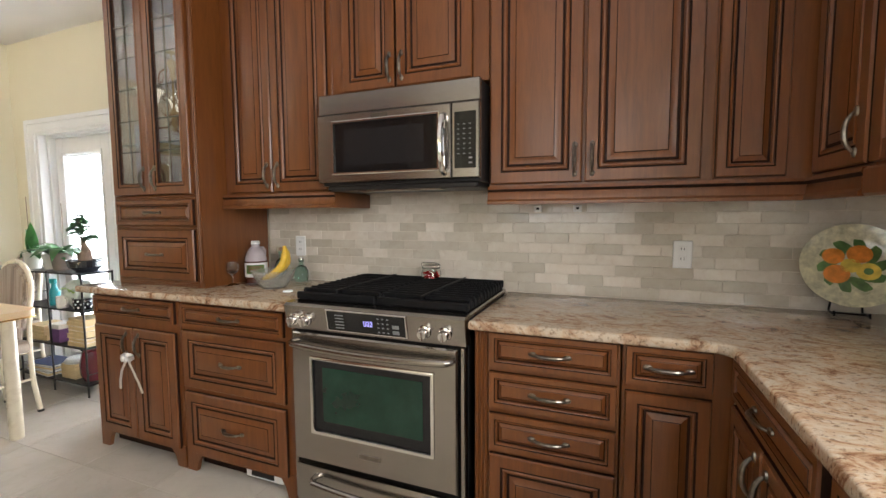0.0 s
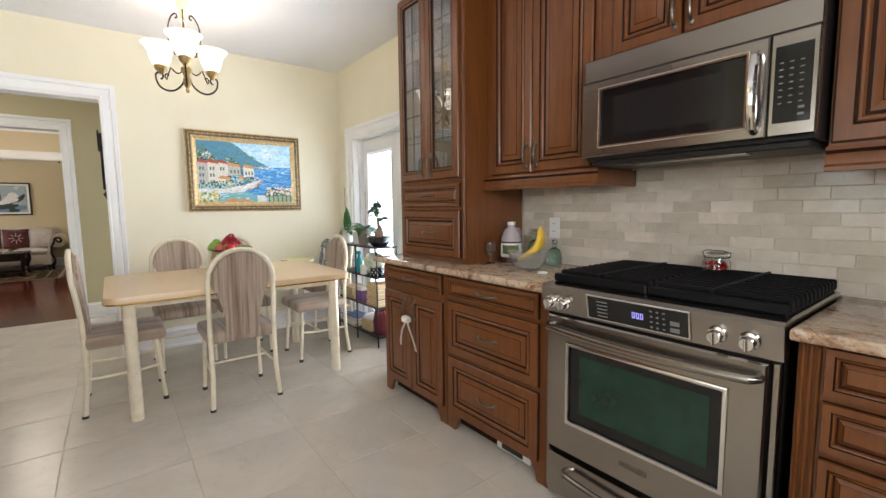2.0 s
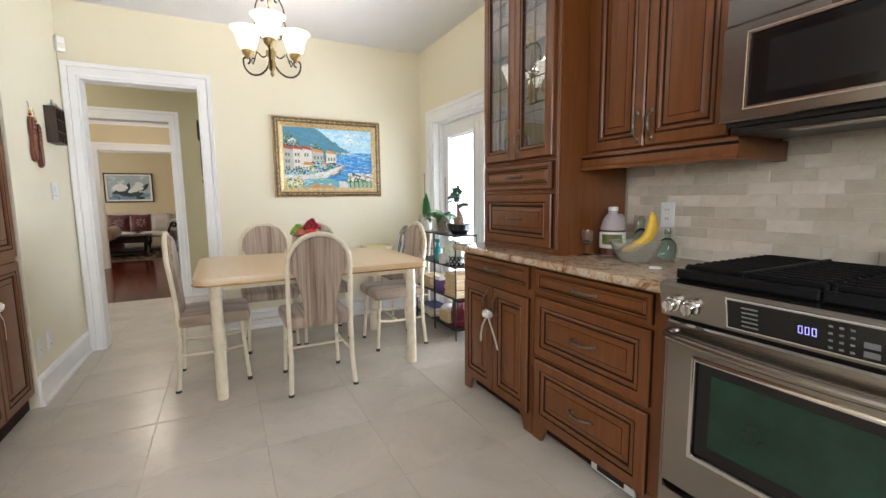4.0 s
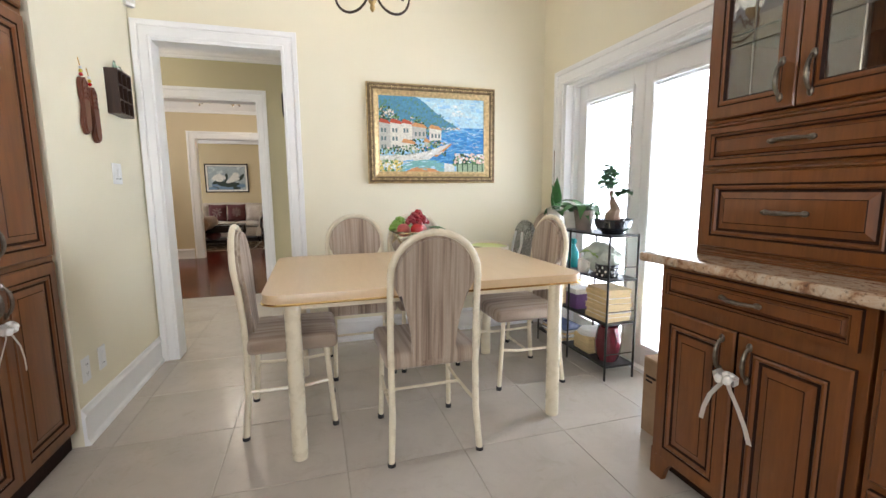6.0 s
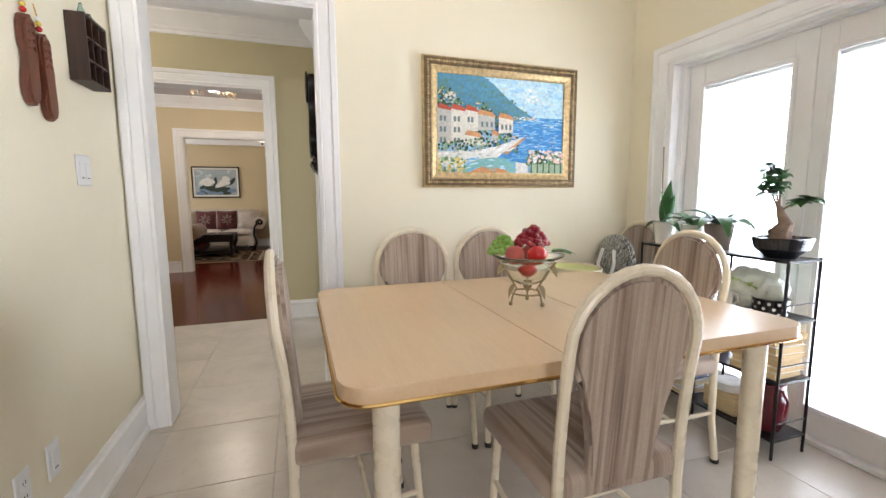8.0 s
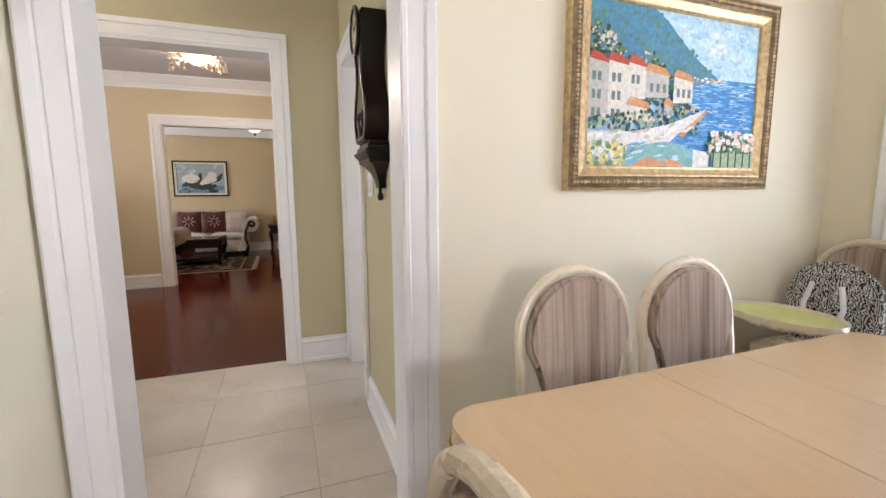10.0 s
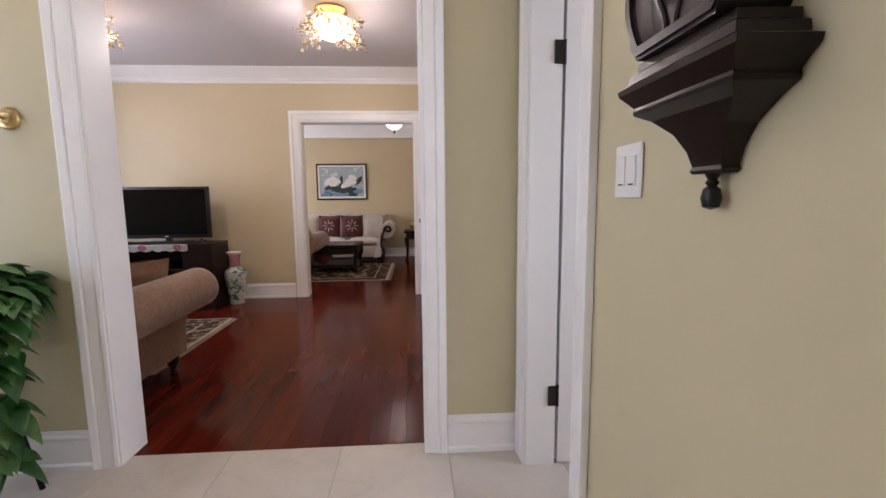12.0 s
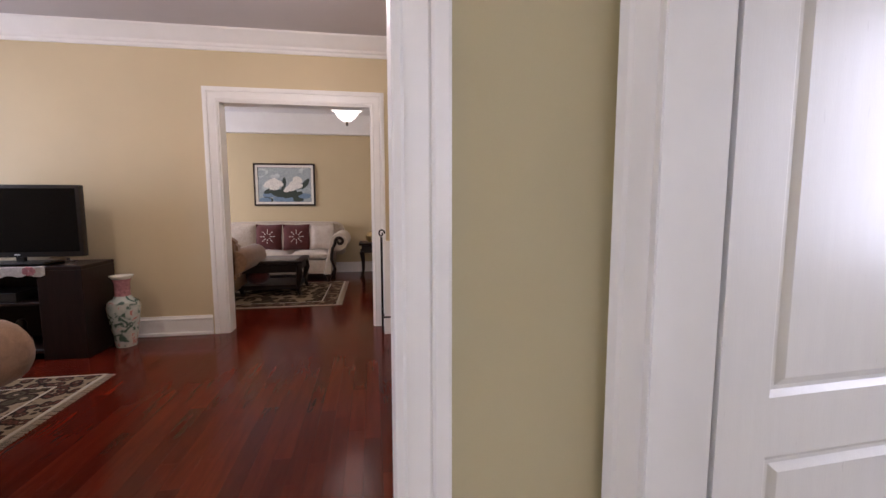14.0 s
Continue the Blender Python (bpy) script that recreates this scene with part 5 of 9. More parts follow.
def fruit_centrepiece():
    ct = (-3.58, 0.95, 0.742)
    S, Z = 0.78, 0.93
    c = thing("fruit_stand", "glass fruit bowl on a gilded wire stand with leaves", "bowl", pose(*ct) @ Matrix.Diagonal((S, S, Z, 1)))
    bm = B()
    lathe(bm, [(0, 0.085), (0.05, 0.088), (0.085, 0.105), (0.110, 0.145), (0.135, 0.185), (0.170, 0.200), (0.172, 0.204), (0.134, 0.191), (0.106, 0.150), (0.080, 0.110), (0.048, 0.093), (0, 0.090)], seg=36)
    part("glass_bowl", bm, PALECLEAR, c, "wide-rimmed clear glass bowl")
    for k in range(3):
        t = k * 2.094 + 0.5
        d = Vector((math.cos(t), math.sin(t), 0))
        bm = B()
        tube(bm, [d * 0.085 + Vector((0, 0, 0.005)), d * 0.075 + Vector((0, 0, 0.04)), d * 0.055 + Vector((0, 0, 0.07)), d * 0.085 + Vector((0, 0, 0.11)), d * 0.125 + Vector((0, 0, 0.16)), d * 0.15 + Vector((0, 0, 0.185))], 0.0045, 6)
        bmesh.ops.create_icosphere(bm, subdivisions=2, radius=0.010, matrix=Matrix.Translation(d * 0.085 + Vector((0, 0, 0.010))))
        part("leg", bm, GILT, c, "gilded wire leg")
        bm = B()
        add_leaf(bm, d * 0.06 + Vector((0, 0, 0.085)), d * 0.6 + Vector((0, 0, -0.8)), 0.062, 0.050, 0.1)
        part("metal_leaf", bm, GILT, c, "gilded metal leaf")
        bm = B()
        add_leaf(bm, d * 0.10 + Vector((0, 0, 0.165)), d + Vector((0.3, -0.2, -0.35)), 0.070, 0.060, 0.25)
        part("metal_leaf", bm, GILT, c, "gilded metal leaf")
    bm = B()
    tube(bm, [(0.075 * math.cos(t), 0.075 * math.sin(t), 0.05) for t in [i * math.pi / 10 for i in range(20)]], 0.004, 6, closed=True)
    part("ring", bm, GILT, c, "gilded wire ring")

    def fruit(name, label, p, r, mat, squash=0.92):
        t = thing(name, label, "fruit", pose(ct[0] + p[0] * S, ct[1] + p[1] * S, ct[2] + p[2] * Z))
        r *= 0.88
        bm = B()
        lathe(bm, [(0.0, 0.10 * r)] + [(r * math.sin(a), r * squash * (1 - math.cos(a))) for a in [math.pi * i / 12 for i in range(1, 12)]] + [(0.0, 2 * r * squash - 0.12 * r)], seg=20)
        part("flesh", bm, mat, t)
        bm = B()
        tube(bm, [(0, 0, 2 * r * squash - 0.14 * r), (0.003, 0, 2 * r * squash + 0.01)], 0.002, 6)
        part("stem", bm, GLAZE, t)

    fruit("apple", "shiny red apple in the fruit bowl", (0.095, -0.005, 0.178), 0.040, RED)
    fruit("peach", "dusty pink peach in the fruit bowl", (0.030, -0.085, 0.175), 0.040, PEACH)
    fruit("apple", "shiny red apple low in the fruit bowl", (-0.03, 0.02, 0.105), 0.042, RED)
    fruit("peach", "dusty peach at the back of the bowl", (-0.08, 0.06, 0.165), 0.040, PEACH)
    rnd = random.Random(9)
    for nm, lab, cx, cy, cz, mat, n, rr in (("grapes", "bunch of glossy dark red grapes on the fruit", 0.0, 0.02, 0.245, GRAPE, 110, 0.0112), ("grapes", "bunch of pale green grapes over the rim", -0.075, -0.085, 0.205, GREENGRAPE, 70, 0.0110)):
        t = thing(nm, lab, "fruit", pose(ct[0] + cx * S, ct[1] + cy * S, ct[2] + cz * Z))
        me = None
        for i in range(n):
            a, q = rnd.uniform(0, 6.28), math.sqrt(rnd.random())
            x, y = 0.066 * q * math.cos(a), 0.058 * q * math.sin(a)
            z = (0.065 * (1 - q * q)) * rnd.uniform(0.3, 1.0)
            if me is None:
                bm = B()
                bmesh.ops.create_icosphere(bm, subdivisions=2, radius=rr)
                me = mesh_of("grape", bm, mat, 180)
            part("grape", me, None, t, at=pose(x, y, z))
    t = thing("grape_leaf", "green artificial vine leaf over the bowl rim", "leaf", pose(ct[0] + 0.05, ct[1] + 0.075, ct[2] + 0.20))
    bm = B()
    for a in (0.2, 0.9, 1.7):
        add_leaf(bm, Vector((0, 0, 0.0)), Vector((math.cos(a) * 0.6, math.sin(a), 0.15)), 0.085, 0.05, 0.25)
    part("blade", bm, LEAF2, t)


def add_leaf(bm, base, d, length, width, droop=0.3, n=6, mi=0, fold=0.18):
    """A pointed leaf with a midrib fold, drooping along its length."""
    d = Vector(d).normalized()
    side = d.cross(Vector((0, 0, 1)))
    side = side.normalized() if side.length > 1e-3 else Vector((1, 0, 0))
    up = side.cross(d).normalized()
    rows = []
    for i in range(n + 1):
        s = i / n
        p = Vector(base) + d * length * s - Vector((0, 0, 1)) * droop * length * s * s
        wd = width / 2 * math.sin(math.pi * min(1, 0.06 + 0.94 * s) ** 0.75)
        rows.append((bm.verts.new(p - side * wd + up * wd * fold * 2), bm.verts.new(p), bm.verts.new(p + side * wd + up * wd * fold * 2)))
    for a, b in zip(rows, rows[1:]):
        for k in (0, 1):
            bm.faces.new((a[k], a[k + 1], b[k + 1], b[k])).material_index = mi


GILT = plain("aged_gilt_metal", (0.40, 0.31, 0.17), 0.4, 0.8, var=0.2, scale=40, grain=0.15)
PALECLEAR = glass("table_glass", (0.93, 0.97, 0.95), 0.02)
PEACH = plain("peach_skin", (0.48, 0.11, 0.08), 0.6, var=0.35, scale=14, grain=0.1)
GRAPE = plain("dark_red_grape", (0.30, 0.008, 0.018), 0.16, var=0.3, scale=15, grain=0, coat=0.4)
GREENGRAPE = plain("green_grape", (0.24, 0.42, 0.07), 0.25, var=0.2, scale=15, grain=0, coat=0.3)
fruit_centrepiece()


# ---- dining room fittings ----
def patio_doors():
    bm = B()
    for q in ((-4.288, -4.250, 2.288, 2.449, 0.0, 1.930), (-4.250, -4.217, 2.345, 2.449, 0.0, 1.930), (-2.818, -2.80, 2.288, 2.449, 0.0, 1.930), (-4.250, -2.818, 2.288, 2.345, 1.912, 1.930), (-4.217, -2.818, 2.345, 2.449, 1.897, 1.930), (-4.217, -2.818, 2.345, 2.449, 0.0, 0.02)):
        box(bm, *q)
    tagged(part("trim_patio_jamb", bm, WHITE, None, sharp=0), "white painted patio door jamb", "door jamb", kind="structure")
    casing("trim_patio_casing", 2.289, "y", -1, -4.285, -2.803, 1.927, "white moulded casing round the patio doors")
    for k, (xa, xb) in enumerate(((-4.215, -3.552), (-3.548, -2.82))):
        ob = thing("door_%d" % (k + 1), "white patio door with a tall pane and built-in blind", "door", pose((xa + xb) / 2, 2.385, 0.022), kind="structure")
        w, h = xb - xa, 1.872
        gx, g0, g1 = w / 2 - (0.095 if k == 0 else 0.075), 0.135, 1.745
        for nm, q in (("stile", (-w / 2, -gx, 0, 0.044, 0, h)), ("stile", (gx, w / 2, 0, 0.044, 0, h)), ("rail", (-gx, gx, 0.001, 0.043, 0, g0)), ("rail", (-gx, gx, 0.001, 0.043, g1, h))):
            bm = B()
            box(bm, *q, 0.003)
            part(nm, bm, WHITE, ob)
        bm = B()
        loops = rings_panel(bm, -gx - 0.018, gx + 0.018, g0 - 0.018, g1 + 0.018, [(0, 0.0, 0), (0, -0.008, 0), (0.006, -0.012, 0), (0.022, -0.006, 0), (0.024, 0.004, 0)], None)
        part("glazing_bead", bm, WHITE, ob)
        bm = B()
        box(bm, -gx, gx, 0.010, 0.013, g0, g1)
        pane = part("pane", bm, CLEAR, ob, "clear glass pane")
        pane.visible_shadow = False
        bm = B()
        box(bm, -gx, gx, 0.018, 0.036, g1 - 0.022, g1, 0.002)
        part("blind_headrail", bm, WHITE, ob)
        bm = B()
        box(bm, -gx + 0.004, gx - 0.004, -0.0005, 0.0005, -0.008, 0.008)
        me = mesh_of("blind_slat", bm, SLAT, 0)
        n = 72
        for i in range(n):
            part("blind_slat", me, None, ob, at=pose(0, 0.027, g0 + 0.015 + i * (g1 - g0 - 0.05) / n, 66, 0, 0))


SLAT = plain("white_blind_slat", (0.85, 0.86, 0.88), 0.4, var=0.02, grain=0)
patio_doors()

bm = B()
box(bm, -7.5, 0.5, 9.0, 9.05, -0.5, 5.5)
tagged(part("backdrop", bm, glow("bright_haze", (0.93, 0.97, 1.0), 5.0), None, sharp=0), "bright overcast distance beyond the patio doors", "backdrop", kind="structure")
bm = B()
box(bm, -8.0, 2.0, 2.46, 9.0, -0.22, -0.12)
tagged(part("ground", bm, plain("patio_paving", (0.45, 0.45, 0.44), 0.8, scale=4, grain=0.3), None, sharp=0), "pale grey patio paving outside the doors", "ground", kind="structure")


def chandelier():
    cx, cy = -3.50, 0.745
    c = thing("chandelier", "bronze scroll chandelier with three lit bell glass shades", "chandelier", pose(cx, cy, 1.985) @ Matrix.Diagonal((0.84, 0.84, 1, 1)))
    bm = B()
    lathe(bm, [(0, 0.0), (0.010, 0.008), (0.016, 0.02), (0.012, 0.034), (0.024, 0.05), (0.030, 0.075), (0.022, 0.10), (0.026, 0.12), (0.040, 0.14), (0.040, 0.16), (0.020, 0.18), (0.010, 0.22), (0.010, 0.44)], seg=18)
    part("stem", bm, AGEDGOLD, c, "aged gold turned stem")
    bm = B()
    lathe(bm, [(0.012, 0.44), (0.030, 0.455), (0.018, 0.48), (0.028, 0.505), (0.022, 0.525), (0.042, 0.55), (0.046, 0.575), (0.030, 0.595), (0.008, 0.605), (0.006, 0.655), (0.05, 0.657), (0.055, 0.664), (0, 0.664)], seg=20)
    part("spindle", bm, IVORYGLAZE, c, "ivory turned spindle")
    for k in range(3):
        t = radians(-9 + 120 * k)
        d = Vector((math.cos(t), math.sin(t), 0))
        up = Vector((0, 0, 1))
        bm = B()
        pts = []
        for i in range(15):
            s = i / 14
            a = -math.pi * 0.95 + math.pi * 1.0 * s
            pts.append(d * (0.135 + 0.115 * math.cos(a)) + up * (0.115 + 0.095 * math.sin(a)))
        for i in range(1, 9):
            a = 0.15 + i * 0.55
            r = 0.040 * (1 - i / 12)
            pts.append(d * (0.212 + r * math.cos(a)) + up * (0.112 + r * math.sin(a)))
        tube(bm, pts, 0.0065, 7)
        pts = [d * (0.02 + 0.015 * i) + up * (0.16 - 0.03 * math.sin(i * 0.5)) for i in range(8)]
        pts += [d * (0.155 + 0.025 * math.cos(-1.2 + 0.7 * i) * (1 - i / 10)) + up * (0.115 + 0.025 * math.sin(-1.2 + 0.7 * i) * (1 - i / 10)) for i in range(7)]
        tube(bm, pts, 0.0045, 6)
        arm = part("arm", bm, BRONZE, c, "bronze scroll arm")
        bm = B()
        pts = [d * 0.012 + up * 0.24]
        for i in range(12):
            s = i / 11
            pts.append(d * (0.015 + 0.110 * math.sin(s * 2.4)) + up * (0.26 + 0.24 * s))
        pts += [d * (0.062 + 0.024 * math.cos(0.4 + i * 0.6) * (1 - i / 11)) + up * (0.49 + 0.024 * math.sin(0.4 + i * 0.6) * (1 - i / 11)) for i in range(9)]
        tube(bm, pts, 0.0055, 6)
        pts = [d * (0.085 + 0.045 * math.sin(i * 0.45)) + up * (0.42 - 0.022 * i) for i in range(8)]
        pts += [d * (0.075 + 0.022 * math.cos(1 - i * 0.6) * (1 - i / 10)) + up * (0.27 + 0.02 * math.sin(1 - i * 0.6)) for i in range(6)]
        tube(bm, pts, 0.0045, 6)
        part("scroll", bm, BRONZE, c, "bronze upper scroll")
        p = d * 0.205
        bm = B()
        lathe(bm, [(0, 0.125), (0.012, 0.128), (0.022, 0.14), (0.040, 0.158), (0.046, 0.178), (0.044, 0.184), (0, 0.184)], (p.x, p.y, 0), 18)
        part("cup", bm, AGEDGOLD, c, "aged gold shade cup")
        bm = B()
        lathe(bm, [(0.040, 0.180), (0.058, 0.198), (0.072, 0.225), (0.080, 0.258), (0.094, 0.29), (0.120, 0.314), (0.124, 0.318), (0.116, 0.314), (0.090, 0.292), (0.076, 0.258), (0.068, 0.225), (0.054, 0.202), (0.036, 0.184)], (p.x, p.y, 0), 28)
        part("shade", bm, SHADEGLOW, c, "lit frosted bell glass shade")
        bulb("chandelier_bulb", (cx + p.x * 0.84, cy + p.y * 0.84, 1.985 + 0.335), 4.2)


AGEDGOLD = plain("aged_gold", (0.50, 0.36, 0.16), 0.35, 0.9, var=0.3, scale=30, grain=0.1)
BRONZE = plain("dark_bronze", (0.055, 0.038, 0.024), 0.42, 0.6, var=0.3, scale=30, grain=0.1)
IVORYGLAZE = plain("ivory_ceramic", (0.74, 0.66, 0.45), 0.25, var=0.12, scale=20, grain=0, coat=0.3)
SHADEGLOW = glow("lit_frosted_shade", (1.0, 0.90, 0.70), 1.7)
chandelier()


def framed_frame(c, w, h, fw, depth, mats, rings):
    bm = B()
    rings_panel(bm, -w / 2, w / 2, 0, h, rings, None)
    return part("frame", bm, mats, c, sharp=25)


def col(name, rgb, rough=0.6):
    return plain(name, rgb, rough, var=0.22, scale=60, grain=0.35, gscale=120)


def sea_painting():
    w, h = 1.008, 0.728
    c = thing("painting", "framed oil painting of a seaside village and blue bay", "painting", pose(X1 + 0.001, 1.339, 1.200, 0, 0, 90))
    bm = B()
    rings_panel(bm, -w / 2, w / 2, 0, h, [(0, 0, 0), (0, -0.022, 0), (0.006, -0.030, 0), (0.012, -0.026, 1), (0.018, -0.030, 1), (0.042, -0.034, 1), (0.050, -0.026, 1), (0.056, -0.028, 0), (0.078, -0.016, 0), (0.086, -0.018, 0), (0.090, -0.010, 0)], None)
    fr = part("frame", bm, [GOLDFRAME, DARKGOLD], c, "ornate gilded frame", sharp=25)
    bm = B()
    per = []
    n1, n2 = 62, 44
    for i in range(n1):
        x = -w / 2 + 0.03 + (w - 0.06) * i / (n1 - 1)
        per += [(x, 0.03), (x, h - 0.03)]
    for i in range(1, n2):
        z = 0.03 + (h - 0.06) * i / n2
        per += [(-w / 2 + 0.03, z), (w / 2 - 0.03, z)]
    for k, (x, z) in enumerate(per):
        big = k % 3 == 0
        bmesh.ops.create_icosphere(bm, subdivisions=1, radius=0.0085 if big else 0.006, matrix=Matrix.Translation((x, -0.032, z)))
    for i in range(90):
        x = -w / 2 + 0.009 + (w - 0.018) * i / 89
        for z in (0.008, h - 0.008):
            bmesh.ops.create_icosphere(bm, subdivisions=1, radius=0.0042, matrix=Matrix.Translation((x, -0.029, z)))
    tagged(part("beading", bm, GOLDFRAME, fr, "carved gilt beading", sharp=180), kind="stuff")
    # the picture: canvas and flat strokes of paint
    x0, x1, z0, z1 = -w / 2 + 0.088, w / 2 - 0.088, 0.088, h - 0.088
    W, Hh = x1 - x0, z1 - z0
    pal = [col("paint_sky", (0.36, 0.62, 0.84)), col("paint_pale_sky", (0.50, 0.72, 0.85)), col("paint_cloud", (0.80, 0.84, 0.84)), col("paint_sea", (0.05, 0.25, 0.62)), col("paint_light_sea", (0.15, 0.45, 0.75)),
           col("paint_dark_green", (0.025, 0.075, 0.04)), col("paint_green", (0.12, 0.25, 0.10)), col("paint_pale_green", (0.34, 0.46, 0.30)), col("paint_white_wall", (0.72, 0.70, 0.62)), col("paint_red_roof", (0.48, 0.08, 0.04)),
           col("paint_orange_roof", (0.62, 0.30, 0.12)), col("paint_road", (0.72, 0.72, 0.68)), col("paint_teal", (0.20, 0.45, 0.45)), col("paint_yellow", (0.72, 0.58, 0.16)), col("paint_pink", (0.78, 0.58, 0.52)), col("paint_window", (0.14, 0.20, 0.20)), col("paint_mountain", (0.09, 0.27, 0.42)), col("paint_grey_wall", (0.50, 0.50, 0.46)), col("paint_haze", (0.60, 0.77, 0.86)), col("paint_hazy_slope", (0.10, 0.25, 0.22))]
    bm = B()
    box(bm, x0 - 0.004, x1 + 0.004, -0.008, -0.001, z0 - 0.004, z1 + 0.004)
    part("canvas", bm, pal[0], c, "blue painted canvas")
    bm = B()
    rnd = random.Random(11)
    layer = [0]

    def P(u, v):
        return (x0 + min(1, max(0, u)) * W, -0.0082 - layer[0] * 0.000005, z0 + min(1, max(0, v)) * Hh)

    def poly(pts, mi):
        layer[0] += 8
        bm.faces.new([bm.verts.new(P(u, v)) for u, v in pts]).material_index = mi

    def daub(u, v, du, dv, mi, ang=0.0):
        layer[0] += 1
        ca, sa = math.cos(ang), math.sin(ang)
        pts = []
        for a, b in ((-1, -0.5), (-0.4, -1), (0.6, -0.9), (1, 0.2), (0.4, 1), (-0.7, 0.8)):
            a, b = a * du * rnd.uniform(0.7, 1.2), b * dv * rnd.uniform(0.7, 1.2)
            pts.append((u + a * ca - b * sa * Hh / W, v + a * sa * W / Hh + b * ca))
        if all(-0.02 < u < 1.02 and -0.02 < v < 1.02 for u, v in pts):
            bm.faces.new([bm.verts.new(P(*q)) for q in pts]).material_index = mi

    def scatter(n, u0, u1, v0, v1, mis, du, dv, test=lambda u, v: True, ang=0.0, spin=0.3):
        for _ in range(n):
            u, v = rnd.uniform(u0, u1), rnd.uniform(v0, v1)
            if test(u, v):
                daub(u, v, du * rnd.uniform(0.6, 1.3), dv * rnd.uniform(0.6, 1.3), rnd.choice(mis), ang + rnd.uniform(-spin, spin))

    poly([(0, 0.60), (0, 1), (1, 1), (1, 0.60)], 1)
    scatter(170, 0.3, 1, 0.64, 1, [0, 1, 1, 18], 0.035, 0.022, spin=0.15)
    scatter(34, 0.66, 0.86, 0.76, 0.90, [2, 18, 18, 1], 0.026, 0.016)
    poly([(0.42, 0.12), (0.42, 0.60), (1, 0.61), (1, 0.10)], 3)
    scatter(330, 0.45, 1, 0.14, 0.60, [3, 3, 4, 4], 0.034, 0.006, spin=0.05)
    scatter(60, 0.45, 1, 0.52, 0.605, [4, 1, 4], 0.030, 0.005, spin=0.03)
    scatter(80, 0.60, 0.96, 0.28, 0.60, [1, 2, 18], 0.020, 0.0022, spin=0.03)
    poly([(0, 0.45), (0, 1), (0.34, 1), (0.42, 0.93), (0.50, 0.83), (0.60, 0.72), (0.74, 0.61), (0.50, 0.50)], 16)
    scatter(420, 0, 0.70, 0.58, 1, [16, 16, 19, 19, 16], 0.016, 0.014, lambda u, v: v < 1.0 - 1.0 * max(0, u - 0.36) - 0.02, 0.8)
    scatter(26, 0.56, 0.76, 0.575, 0.605, [2, 10, 17, 2], 0.010, 0.007)
    scatter(520, 0, 0.56, 0.36, 0.86, [5, 5, 5, 6, 6], 0.012, 0.014, lambda u, v: v < 0.86 - 0.50 * u + 0.05 * math.sin(23 * u))
    scatter(230, 0, 0.54, 0.46, 0.86, [7, 7, 6, 14], 0.007, 0.008, lambda u, v: v < 0.85 - 0.50 * u + 0.05 * math.sin(23 * u))
    scatter(16, 0.05, 0.13, 0.74, 0.82, [8, 17, 8], 0.010, 0.012)
    for u0, u1, v0, v1, wallc, roof in ((0.0, 0.10, 0.30, 0.66, 17, 9), (0.10, 0.205, 0.30, 0.66, 8, 9), (0.205, 0.30, 0.42, 0.66, 8, 9), (0.30, 0.43, 0.44, 0.62, 17, 10), (0.46, 0.575, 0.42, 0.60, 8, 10), (0.205, 0.33, 0.28, 0.40, 8, 10), (0.41, 0.47, 0.34, 0.42, 17, 10)):
        poly([(u0, v0), (u1, v0 + 0.01), (u1, v1 - 0.02), (u0, v1)], wallc)
        poly([(u0 - 0.008, v1 - 0.01), (u1 + 0.012, v1 - 0.035), (u1 - 0.02, v1 + 0.015), (u0 + 0.015, v1 + 0.040)], roof)
        for r in range(3 if v1 - v0 > 0.3 else 1):
            for q in range(2 if u1 - u0 < 0.11 else 3):
                uu, vv = u0 + (u1 - u0) * (0.25 + 0.28 * q), v1 - 0.11 - 0.11 * r
                if vv > v0 + 0.03:
                    poly([(uu - 0.009, vv - 0.03), (uu + 0.009, vv - 0.03), (uu + 0.009, vv + 0.025), (uu - 0.009, vv + 0.025)], 15)
    scatter(260, 0.0, 0.62, 0.22, 0.42, [5, 5, 6, 7, 7, 14], 0.012, 0.015, lambda u, v: v < 0.30 + 0.12 * u * 1.6)
    poly([(0, 0.05), (0, 0.21), (0.22, 0.22), (0.42, 0.27), (0.56, 0.34), (0.67, 0.40), (0.60, 0.31), (0.50, 0.22), (0.46, 0.17), (0.36, 0.12), (0.15, 0.12)], 11)
    poly([(0.50, 0.21), (0.66, 0.38), (0.68, 0.38), (0.53, 0.20)], 10)
    scatter(40, 0.05, 0.6, 0.17, 0.34, [11, 2, 17], 0.03, 0.010, lambda u, v: abs(v - (0.16 + 0.32 * u * u + 0.03)) < 0.05, 0.3)
    poly([(0.18, 0.06), (0.30, 0.14), (0.42, 0.165), (0.54, 0.14), (0.62, 0.08), (0.62, 0.0), (0.56, 0.0), (0.48, 0.06), (0.36, 0.07), (0.24, 0.03), (0.22, 0.0), (0.16, 0.0)], 12)
    poly([(0.26, 0.03), (0.36, 0.07), (0.48, 0.06), (0.55, 0.0), (0.24, 0.0)], 10)
    scatter(30, 0.2, 0.6, 0.02, 0.15, [12, 4, 1], 0.03, 0.010)
    poly([(0.60, 0.0), (0.60, 0.12), (0.70, 0.10), (0.70, 0.0)], 11)
    scatter(90, 0.0, 0.20, 0.0, 0.15, [13, 13, 6, 7, 2], 0.014, 0.018)
    scatter(110, 0.70, 1.0, 0.08, 0.24, [5, 6, 7, 6], 0.018, 0.022)
    scatter(60, 0.70, 1.0, 0.12, 0.25, [14, 2, 14], 0.014, 0.016)
